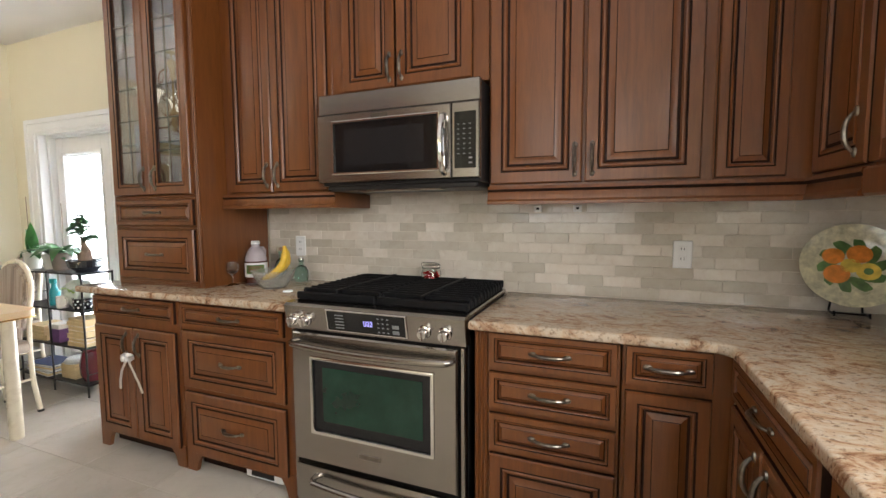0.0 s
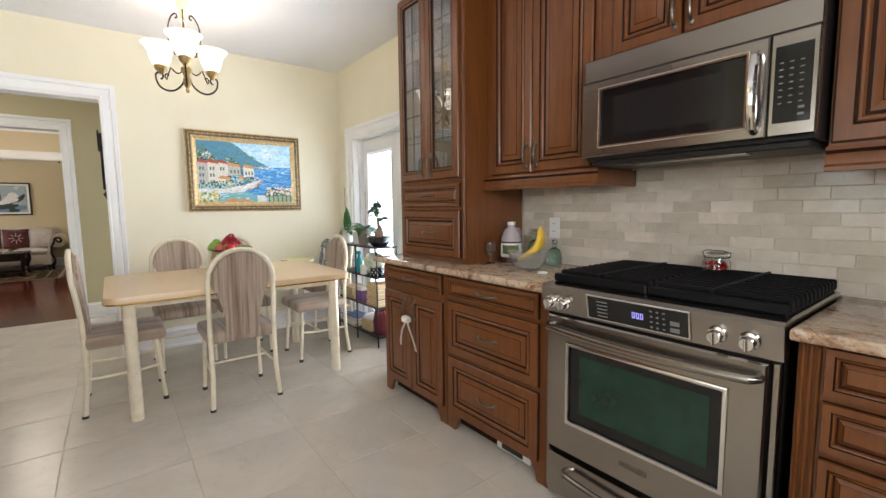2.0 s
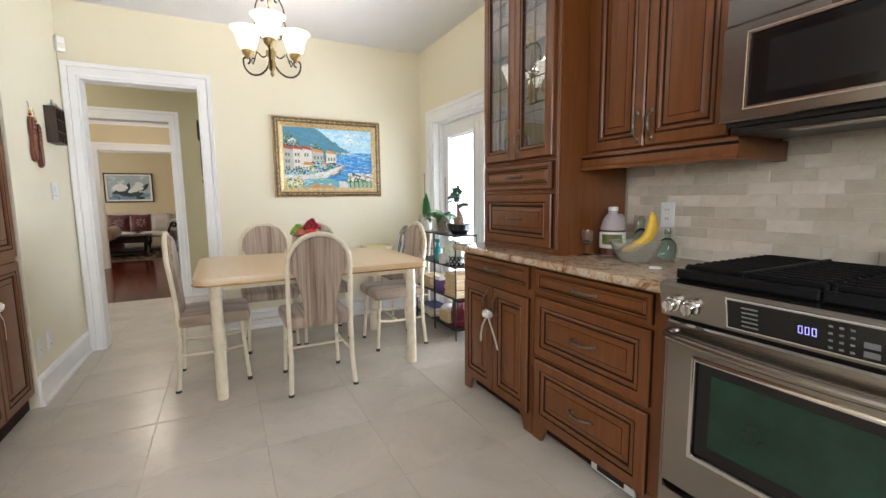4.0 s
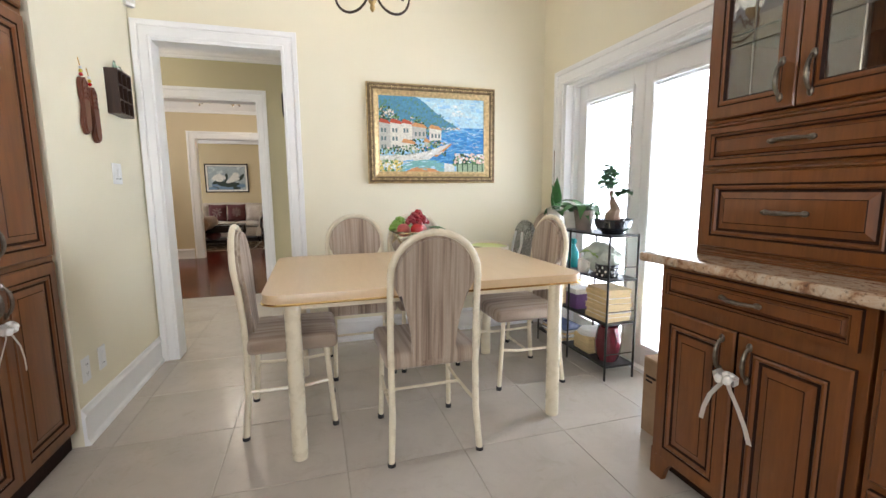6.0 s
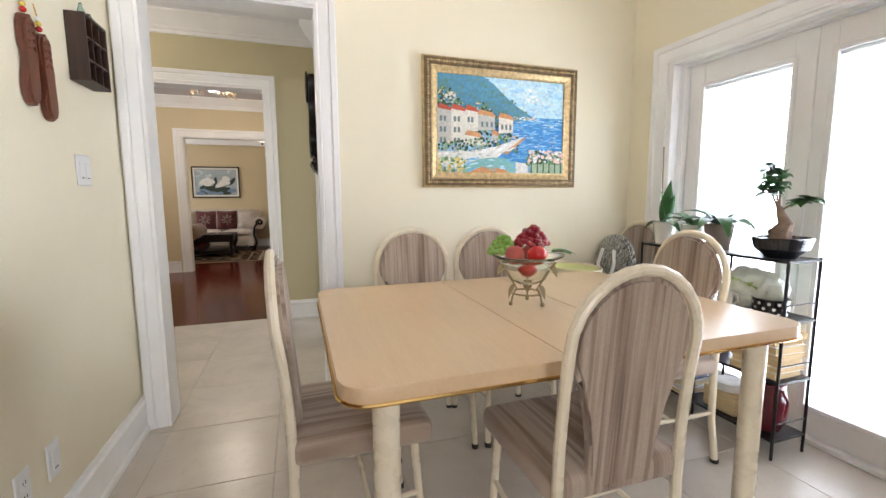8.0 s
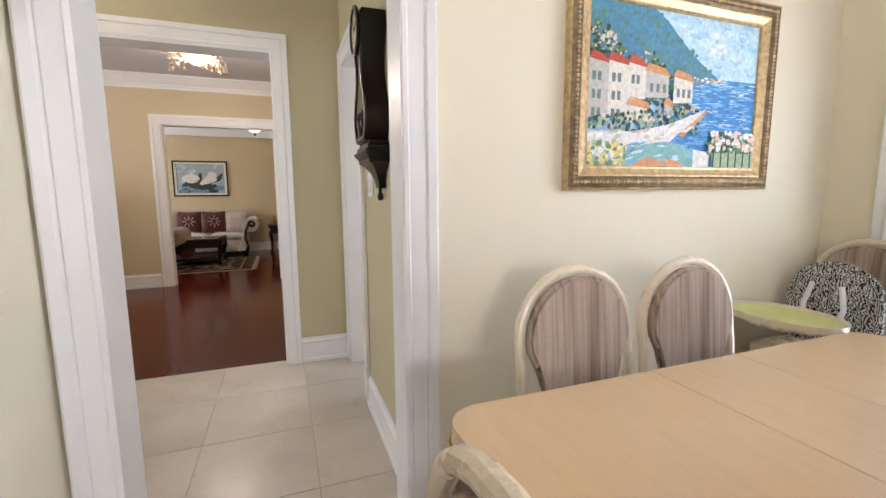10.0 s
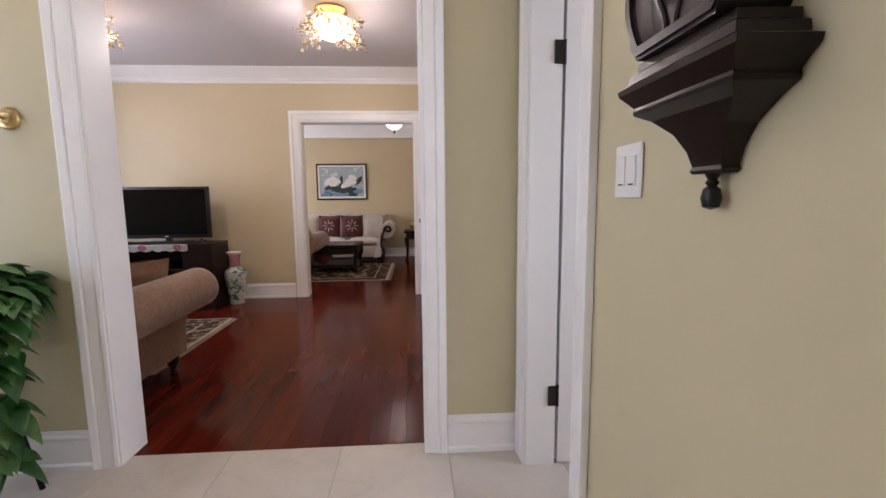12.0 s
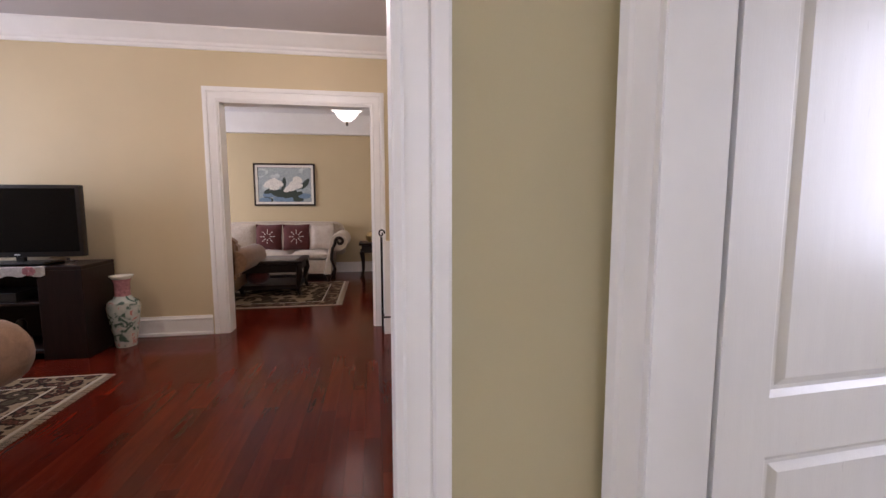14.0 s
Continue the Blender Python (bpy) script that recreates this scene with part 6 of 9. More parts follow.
    poly([(0.72, 0.0), (0.72, 0.10), (1, 0.10), (1, 0.0)], 7)
    for i in range(6):
        u = 0.725 + i * 0.05
        poly([(u, 0.0), (u + 0.010, 0.0), (u + 0.010, 0.12), (u, 0.12)], 5)
    tagged(part("brushwork", bm, pal, c, "layered oil brushwork", sharp=0), kind="stuff")


GOLDFRAME = plain("gilded_frame", (0.62, 0.47, 0.25), 0.42, 0.6, var=0.3, scale=45, grain=0.2)
DARKGOLD = plain("tarnished_gilt", (0.20, 0.145, 0.08), 0.45, 0.5, var=0.4, scale=45, grain=0.3)
sea_painting()


def carved_spoon(x, z0, ln, rz, label):
    c = thing("carved_spoon", label, "wall ornament", pose(x, -0.613, z0, 0, 0, 180) @ pose(0, 0, 0, 0, rz, 0))
    bm = B()
    lo = [(0.0, 0.0), (0.018, 0.008), (0.031, 0.04), (0.034, 0.08), (0.025, 0.13), (0.017, 0.17), (0.020, 0.20), (0.031, 0.23), (0.033, 0.30), (0.024, 0.335), (0.010, 0.345), (0, 0.346)]
    pts = [(r, z * ln) for r, z in lo] + [(-r, z * ln) for r, z in lo[::-1][1:-1]]
    prism(bm, pts, -0.024, -0.001)
    bmesh.ops.bevel(bm, geom=[e for e in bm.edges if max(v.co.y for v in e.verts) < -0.02], offset=0.008, segments=2, affect="EDGES")
    part("blade", bm, CARVED, c)
    bm = B()
    for i in range(4):
        tube(bm, [(-0.018, -0.022, (0.215 + i * 0.03) * ln), (0.0, -0.027, (0.228 + i * 0.03) * ln), (0.018, -0.022, (0.215 + i * 0.03) * ln)], 0.005, 6)
    part("carving", bm, CARVED, c)
    bm = B()
    tube(bm, [(0, -0.004, 0.346 * ln), (0.004, -0.006, 0.346 * ln + 0.05), (0, -0.001, 0.346 * ln + 0.09)], 0.002, 5)
    part("cord", bm, BRASS, c, "gold hanging cord")
    for k, mt in enumerate((RED, YELLOW, PLASTIC)):
        bm = B()
        bmesh.ops.create_icosphere(bm, subdivisions=2, radius=0.009 - 0.001 * k, matrix=Matrix.Translation((0.002, -0.008, 0.346 * ln + 0.014 + 0.016 * k)))
        part("bead", bm, mt, c, sharp=180)


CARVED = wood("carved_redwood", (0.11, 0.026, 0.012), (0.175, 0.048, 0.02), 0.4, (12, 12, 3))
carved_spoon(-3.865, 1.425, 0.78, 2, "carved reddish wooden spoon hanging on the wall")
carved_spoon(-3.965, 1.395, 0.78, -2, "carved reddish wooden spoon hanging beside its pair")


def spice_box():
    c = thing("curio_box", "dark wooden pigeonhole box with ornaments on top", "box", pose(-4.250, -0.614, 1.575, 0, 0, 180))
    bm = B()
    w, h, d = 0.19, 0.24, 0.062
    for q in ((-w / 2, w / 2, -0.006, 0, 0, h), (-w / 2, -w / 2 + 0.008, -d, -0.006, 0, h), (w / 2 - 0.008, w / 2, -d, -0.006, 0, h), (-w / 2 + 0.008, w / 2 - 0.008, -d, -0.006, 0, 0.008), (-w / 2 + 0.008, w / 2 - 0.008, -d, -0.006, h - 0.008, h)):
        box(bm, *q)
    part("case", bm, BOXWOOD, c)
    for k in (1, 2):
        bm = B()
        box(bm, -w / 2 + 0.008, w / 2 - 0.008, -d + 0.002, -0.006, h * k / 3 - 0.003, h * k / 3 + 0.003)
        part("shelf", bm, BOXWOOD, c)
        bm = B()
        x = -w / 2 + w * k / 3
        box(bm, x - 0.003, x + 0.003, -d + 0.003, -0.006, 0.008, h - 0.008)
        part("divider", bm, BOXWOOD, c)
    for x, r, hh, mt in ((-0.045, 0.012, 0.05, PALEGREEN), (-0.015, 0.016, 0.028, CERAMIC), (0.02, 0.014, 0.035, PALEGREEN), (0.05, 0.017, 0.026, CERAMIC)):
        o = thing("ornament", "tiny pale glass ornament on the wooden box", "ornament", pose(-4.250 - x, -0.614 + 0.035, 1.575 + h), "ornaments on the box")
        bm = B()
        lathe(bm, [(0, 0), (r * 0.7, 0.001), (r, hh * 0.35), (r * 0.5, hh * 0.7), (r * 0.55, hh * 0.85), (0, hh)], seg=12)
        part("figure", bm, mt, o)


BOXWOOD = wood("brown_stained_box", (0.030, 0.013, 0.008), (0.055, 0.024, 0.014), 0.45, coat=0.0)
DARKWOOD = wood("dark_walnut", (0.010, 0.0045, 0.0035), (0.022, 0.0095, 0.0065), 0.42, coat=0.0)
DARKWOOD.node_tree.nodes["Principled BSDF"].inputs["Specular IOR Level"].default_value = 0.25
spice_box()


def sensor():
    c = thing("alarm_detector", "small white alarm detector high in the corner", "detector", pose(-4.56, -0.60, 2.27, 0, 0, 135))
    bm = B()
    box(bm, -0.028, 0.028, -0.04, 0.0, 0, 0.105, 0.008, seg=2)
    part("case", bm, PLASTIC, c)
    bm = B()
    box(bm, -0.020, 0.020, -0.043, -0.039, 0.02, 0.055, 0.001)
    part("lens", bm, CERAMIC, c)


sensor()


# ---- rack by the patio doors ----
RX0, RX1, RY0, RY1 = -4.18, -3.375, 2.045, 2.255
SH = (0.09, 0.35, 0.615, 0.875)


def rack():
    c = thing("shelf_rack", "black metal four-tier rack crowded with pots and books", "shelf", pose((RX0 + RX1) / 2, (RY0 + RY1) / 2, 0))
    w, d = RX1 - RX0, RY1 - RY0
    for sx in (-1, 0, 1):
        for sy in (-1, 1):
            bm = B()
            tube(bm, [(sx * w / 2 * 0.985, sy * d / 2 * 0.95, 0), (sx * w / 2 * 0.985, sy * d / 2 * 0.95, 0.88)], 0.0065, 8)
            part("post", bm, BLACK, c)
    for z in SH:
        bm = B()
        box(bm, -w / 2, w / 2, -d / 2, d / 2, z - 0.012, z, 0.003)
        part("shelf", bm, BLACK, c)
    for z in SH[:-1]:
        for sx in (-1, 1):
            bm = B()
            tube(bm, [(sx * w / 2 * 0.985, -d / 2 * 0.95, z + 0.07), (sx * w / 2 * 0.985, d / 2 * 0.95, z + 0.07)], 0.003, 6)
            part("side_wire", bm, BLACK, c)


rack()


def pot(name, label, x, y, z, prof, mat, plant):
    c = thing(name, label, "potted plant", pose(x, y, z))
    bm = B()
    lathe(bm, prof, seg=24)
    part("pot", bm, mat, c)
    top = max(h for r, h in prof)
    rr = max(r for r, h in prof)
    bm = B()
    lathe(bm, [(0, top - 0.02), (rr * 0.86, top - 0.022)], seg=16)
    part("soil", bm, SOIL, c, "dark potting soil")
    plant(c, top)
    return c


SOIL = plain("potting_soil", (0.03, 0.02, 0.014), 0.95, var=0.5, scale=60, grain=0.8)
TAUPEPOT = plain("taupe_pot", (0.20, 0.155, 0.12), 0.45, var=0.15, scale=12, grain=0.1)
BLACKPOT = plain("black_glazed_pot", (0.012, 0.013, 0.016), 0.12, var=0.2, grain=0, coat=0.5)


def orchid(leaves, seed, stake=False):
    def make(c, top):
        rnd = random.Random(seed)
        for i in range(leaves):
            t = i * 2.4 + rnd.uniform(-0.4, 0.4)
            bm = B()
            add_leaf(bm, (0, 0, top - 0.015), (math.cos(t), math.sin(t), rnd.uniform(0.55, 1.3)), rnd.uniform(0.24, 0.33), 0.085, rnd.uniform(0.5, 0.9), 8)
            part("leaf", bm, LEAF, c, sharp=60)
        if stake:
            bm = B()
            tube(bm, [(0.02, 0, top - 0.02), (0.025, 0.01, top + 0.18), (0.0, 0.02, top + 0.36)], 0.0025, 6)
            part("stake", bm, TRUNK, c, "thin plant stake")
    return make


def upright(c, top):
    for t, ln, dx in ((1.35, 0.27, 0.0), (1.85, 0.22, 0.02), (1.1, 0.2, 0.0), (0.4, 0.14, 0.0), (2.7, 0.16, 0)):
        bm = B()
        add_leaf(bm, (dx, 0, top - 0.02), (math.cos(t), -0.1, math.sin(t) * 1.2), ln, 0.075, 0.05 if ln > 0.16 else 0.7, 8)
        part("leaf", bm, LEAF, c, sharp=60)
    bm = B()
    tube(bm, [(-0.02, 0, top - 0.02), (-0.03, 0, top + 0.2), (-0.035, 0.0, top + 0.42)], 0.003, 6)
    part("stake", bm, TRUNK, c, "thin plant stake")


def bonsai(c, top):
    bm = B()
    tube(bm, [(0, 0, top - 0.03), (-0.012, 0, top + 0.02), (0.012, 0.0, top + 0.06), (-0.012, 0, top + 0.10), (-0.02, 0, top + 0.13)], [0.040, 0.045, 0.030, 0.018, 0.012], 10)
    part("trunk", bm, TRUNK, c, "swollen pale bonsai trunk")
    rnd = random.Random(8)
    for k, (ex, ey, ez) in enumerate(((-0.075, 0, 0.30), (-0.05, 0.03, 0.27), (0.10, 0, 0.15), (-0.08, -0.02, 0.22))):
        bm = B()
        tip = Vector((ex, ey, top + ez))
        st = Vector((-0.02, 0, top + 0.11))
        tube(bm, [st, st.lerp(tip, 0.5) + Vector((0, 0, 0.02)), tip], [0.005, 0.0035, 0.002], 6)
        br = part("branch", bm, TRUNK, c)
        bm = B()
        for i in range(26):
            s = rnd.uniform(0.45, 1.05)
            p = st.lerp(tip, s) + Vector((rnd.uniform(-0.015, 0.015), rnd.uniform(-0.015, 0.015), 0.01))
            a = rnd.uniform(0, 6.28)
            add_leaf(bm, p, (math.cos(a), math.sin(a), rnd.uniform(-0.2, 0.7)), 0.060, 0.044, 0.3, 4)
        tagged(part("leaves", bm, LEAF, br, sharp=60), kind="stuff")


pot("potted_orchid", "orchid with upright leaves in a pale pot on the rack", -4.10, 2.13, SH[3], [(0, 0), (0.045, 0.0), (0.062, 0.12), (0.066, 0.125), (0.058, 0.125), (0.05, 0.1), (0, 0.1)], CERAMIC, upright)
pot("potted_orchid", "wide-leaved orchid in a taupe pot on the rack", -3.78, 2.15, SH[3], [(0, 0), (0.050, 0.0), (0.068, 0.125), (0.073, 0.13), (0.064, 0.13), (0.055, 0.1), (0, 0.1)], TAUPEPOT, orchid(9, 4, True))
pot("bonsai_tree", "small bonsai in a glossy black bowl on the rack", -3.475, 2.14, SH[3], [(0, 0), (0.06, 0.0), (0.065, 0.012), (0.10, 0.04), (0.112, 0.085), (0.118, 0.09), (0.108, 0.09), (0.09, 0.04), (0, 0.02)], BLACKPOT, bonsai)
pot("potted_orchid", "leafy orchid in a pale grey pot on the rack", -3.945, 2.17, SH[3], [(0, 0), (0.045, 0.0), (0.060, 0.11), (0.064, 0.115), (0.056, 0.115), (0.05, 0.1), (0, 0.1)], CERAMIC, orchid(6, 7))


def rack_things():
    PAGES = plain("yellowed_paper", (0.62, 0.47, 0.25), 0.8, var=0.2, scale=20, grain=0.3, stretch=(1, 1, 14))
    PAPERW = plain("white_paper", (0.74, 0.72, 0.68), 0.7, var=0.15, scale=20, grain=0.2, stretch=(1, 1, 14))
    PURPLE = plain("purple_card", (0.16, 0.07, 0.22), 0.5, var=0.2, scale=15, grain=0.1)
    NAVY = plain("navy_cloth", (0.02, 0.03, 0.08), 0.7, var=0.3, scale=25, grain=0.3)
    BURG = plain("burgundy_glaze", (0.13, 0.012, 0.022), 0.2, var=0.2, scale=10, grain=0, coat=0.3)
    TEAL = plain("teal_plastic", (0.02, 0.32, 0.33), 0.3, var=0.1, grain=0)
    BAG = plain("crinkled_pale_bag", (0.66, 0.70, 0.60), 0.35, var=0.2, scale=14, grain=0.9, gscale=40)
    LIME = plain("lime_leafy_print", (0.35, 0.50, 0.10), 0.4, var=0.4, scale=14, grain=0.5, gscale=40)
    rnd = random.Random(21)

    def book(x, y, z, w, d, h, mat, rz, label):
        c = thing("book", label, "book", pose(x, y, z, 0, 0, rz), "books on the rack")
        bm = B()
        box(bm, -w / 2, w / 2, -d / 2, d / 2, 0.002, h - 0.002)
        part("page_block", bm, PAGES if mat is not NAVY else PAPERW, c)
        for z0, z1 in ((0, 0.002), (h - 0.002, h)):
            bm = B()
            box(bm, -w / 2 - 0.002, w / 2 + 0.002, -d / 2 - 0.002, d / 2 + 0.002, z0, z1)
            part("cover", bm, mat, c)

    z = SH[1]
    for i, h in enumerate((0.030, 0.026, 0.032, 0.022, 0.034, 0.026, 0.024)):
        book(-3.50 + rnd.uniform(-0.012, 0.012), 2.15, z, 0.20, 0.17, h, PAGES if i % 3 != 1 else PAPERW, rnd.uniform(-6, 6), "thick yellowed paperback lying in the book stack")
        z += h + 0.0005
    z = SH[1]
    for i, h in enumerate((0.04, 0.03, 0.035)):
        book(-4.0, 2.15, z, 0.22, 0.16, h, PAGES, rnd.uniform(-5, 5), "yellowed paperback lying in the smaller stack")
        z += h + 0.0005
    z = SH[0]
    for i, h in enumerate((0.022, 0.018, 0.020, 0.015)):
        book(-3.98, 2.15, z, 0.28, 0.18, h, NAVY if i % 2 else PAPERW, rnd.uniform(-6, 6), "flat magazine lying on the lowest shelf")
        z += h + 0.0005
    c = thing("carton", "purple and white cardboard carton on the rack", "box", pose(-3.78, 2.14, SH[1]))
    bm = B()
    box(bm, -0.06, 0.06, -0.07, 0.07, 0, 0.10, 0.003)
    part("body", bm, PURPLE, c)
    bm = B()
    box(bm, -0.062, 0.062, -0.072, 0.072, 0.10, 0.135, 0.003)
    part("lid", bm, PAPERW, c, "white lid")
    c = thing("storage_tub", "white plastic tub with lid on the lowest shelf", "tub", pose(-3.66, 2.15, SH[0]))
    bm = B()
    box(bm, -0.085, 0.085, -0.075, 0.075, 0, 0.11, 0.012, seg=2)
    part("body", bm, PAGES, c)
    bm = B()
    lathe(bm, [(0, 0.145), (0.07, 0.142), (0.085, 0.125), (0.085, 0.111), (0, 0.111)], seg=24)
    part("lid", bm, PAPERW, c, "pale round lid")
    c = thing("tall_vase", "burgundy glazed vase on the lowest shelf", "vase", pose(-3.475, 2.14, SH[0]))
    bm = B()
    lathe(bm, [(0, 0), (0.055, 0.002), (0.075, 0.05), (0.08, 0.12), (0.066, 0.19), (0.060, 0.215), (0.066, 0.225), (0.058, 0.222), (0.054, 0.2), (0, 0.19)], seg=26)
    part("body", bm, BURG, c)
    bm = B()
    tube(bm, [(0.066, -0.01, 0.20), (0.095, -0.015, 0.16), (0.085, -0.012, 0.09)], 0.006, 8)
    part("handle", bm, BURG, c)
    c = thing("spray_bottle", "teal plastic spray bottle on the rack", "bottle", pose(-3.84, 2.12, SH[2]))
    bm = B()
    lathe(bm, [(0, 0), (0.034, 0.002), (0.036, 0.02), (0.034, 0.10), (0.014, 0.14), (0.012, 0.16), (0, 0.16)], seg=18)
    part("bottle", bm, TEAL, c)
    bm = B()
    box(bm, -0.035, 0.02, -0.012, 0.012, 0.16, 0.195, 0.004)
    box(bm, -0.022, -0.014, -0.008, 0.008, 0.125, 0.16, 0.003)
    part("trigger", bm, TEAL, c)
    c = thing("produce_bag", "crumpled pale bag with lime green print", "bag", pose(-3.60, 2.16, SH[2]))
    bm = B()
    bmesh.ops.create_icosphere(bm, subdivisions=4, radius=1)
    for v in bm.verts:
        n = v.co.normalized()
        k = 1 + 0.22 * noise.noise(n * 2.6) + 0.10 * noise.noise(n * 6.0)
        v.co = Vector((n.x * 0.15 * k, n.y * 0.085 * k, max(0.0, 0.095 + n.z * 0.095 * k)))
    part("body", bm, BAG, c, sharp=50)
    bm = B()
    for i in range(7):
        a = i * 0.9
        add_leaf(bm, (0.02 * math.cos(a) - 0.01, -0.05, 0.12), (math.cos(a), -0.55, 0.5), 0.10, 0.05, 0.5, 5)
    part("printed_leaves", bm, LIME, c, "lime green leaves", sharp=60)
    c = thing("polka_dot_pot", "black casserole with white polka dots on the rack", "pot", pose(-3.485, 2.12, SH[2]))
    bm = B()
    lathe(bm, [(0, 0), (0.06, 0.001), (0.068, 0.01), (0.070, 0.075), (0.073, 0.08), (0.064, 0.08), (0.062, 0.06), (0, 0.05)], seg=26)
    part("body", bm, BLACKPOT, c)
    bm = B()
    for r in range(3):
        for i in range(12):
            a = i * math.pi / 6 + (r % 2) * 0.26
            p = Vector((0.0708 * math.cos(a), 0.0708 * math.sin(a), 0.018 + r * 0.022))
            q = Matrix.Translation(p) @ Vector((math.cos(a), math.sin(a), 0)).to_track_quat("Z", "Y").to_matrix().to_4x4()
            bmesh.ops.create_circle(bm, cap_ends=True, segments=8, radius=0.007, matrix=q)
    part("dots", bm, CERAMIC, c, "white polka dots")
    c = thing("mug", "white mug with a curled handle on the rack", "mug", pose(-3.66, 2.075, SH[2]))
    bm = B()
    lathe(bm, [(0, 0), (0.032, 0.001), (0.036, 0.01), (0.036, 0.085), (0.033, 0.085), (0.032, 0.012), (0, 0.01)], seg=20)
    part("body", bm, CERAMIC, c)
    bm = B()
    tube(bm, [(0.034, 0, 0.075), (0.058, 0, 0.07), (0.062, 0, 0.04), (0.035, 0, 0.018)], 0.005, 8)
    part("handle", bm, CERAMIC, c)


rack_things()


def cardboard_box():
    KRAFT = plain("brown_cardboard", (0.34, 0.225, 0.13), 0.8, var=0.12, scale=10, grain=0.3)
    c = thing("cardboard_box", "closed brown cardboard box on the floor by the cabinet", "box", pose(-2.765, 2.045, 0))
    bm = B()
    box(bm, -0.13, 0.13, -0.16, 0.16, 0, 0.36, 0.004)
    part("body", bm, KRAFT, c)
    bm = B()
    for s in (-1, 1):
        box(bm, -0.13, 0.13, min(0.002 * s, 0.158 * s), max(0.002 * s, 0.158 * s), 0.3605, 0.3635)
    part("flap", bm, KRAFT, c)
    bm = B()
    box(bm, -0.11, -0.05, -0.1612, -0.1602, 0.27, 0.282)
    box(bm, -0.11, -0.07, -0.1612, -0.1602, 0.25, 0.260)
    part("print_bars", bm, DARKWOOD, c, "small dark printed bars")


cardboard_box()


def booster_seat():
    m, nt, p = nodes_of("black_white_brush_print")
    v = coords(nt, (1, 1, 1))
    vo = nt.nodes.new("ShaderNodeTexWave")
    vo.inputs["Scale"].default_value, vo.inputs["Distortion"].default_value, vo.inputs["Detail"].default_value, vo.inputs["Detail Scale"].default_value = 26.0, 14.0, 3.0, 2.0
    nt.links.new(v, vo.inputs["Vector"])
    nt.links.new(ramp(nt, vo.outputs["Fac"], [(0.50, (0.015, 0.015, 0.015)), (0.60, (0.62, 0.62, 0.58))]), p.inputs["Base Color"])
    p.inputs["Roughness"].default_value = 0.7
    TRAY = plain("pale_lime_tray", (0.62, 0.66, 0.25), 0.35, var=0.05, grain=0)
    c = thing("booster_seat", "baby booster seat with black and white pad on a chair", "booster seat", pose(-4.37, 1.985, 0.487, 0, 0, 180))
    bm = B()
    out = []
    for i in range(15):
        t = math.pi * i / 14
        out.append((0.165 * math.cos(t), 0.27 + 0.15 * math.sin(t)))
    out += [(-0.17, 0.12), (-0.14, 0.05), (0.14, 0.05), (0.17, 0.12)]
    prism(bm, out, -0.02, 0.02)
    bmesh.ops.bevel(bm, geom=[e for e in bm.edges if abs(e.verts[0].co.y - e.verts[1].co.y) < 1e-6], offset=0.012, segments=2, affect="EDGES")
    part("back_pad", bm, m, c, "black and white printed pad", pose(0, -0.02, 0.0, 4, 0, 0))
    for s in (-1, 1):
        bm = B()
        tube(bm, [(s * 0.05, 0.012, 0.33), (s * 0.07, 0.025, 0.24), (s * 0.055, 0.05, 0.13)], 0.010, 6)
        part("strap", bm, PLASTIC, c, "pale harness strap")
        bm = B()
        tube(bm, [(s * 0.165, 0.0, 0.10), (s * 0.175, 0.10, 0.16), (s * 0.165, 0.20, 0.19)], 0.014, 8)
        part("arm", bm, CREAMMETAL, c)
    bm = B()
    box(bm, -0.16, 0.16, -0.04, 0.21, 0.0, 0.075, 0.022, seg=2)
    part("seat", bm, CREAMMETAL, c)
    bm = B()
    lathe(bm, [(0, 0.20), (0.17, 0.20), (0.20, 0.215), (0.205, 0.24), (0.195, 0.24), (0.185, 0.222), (0, 0.212)], (0, 0.27, 0), 28, squash=0.72)
    part("tray", bm, CREAMMETAL, c, "cream feeding tray")
    bm = B()
    lathe(bm, [(0, 0.219), (0.165, 0.222), (0.184, 0.229)], (0, 0.27, 0.0), 28, squash=0.72)
    part("tray_insert", bm, TRAY, c, "lime green tray insert")


booster_seat()


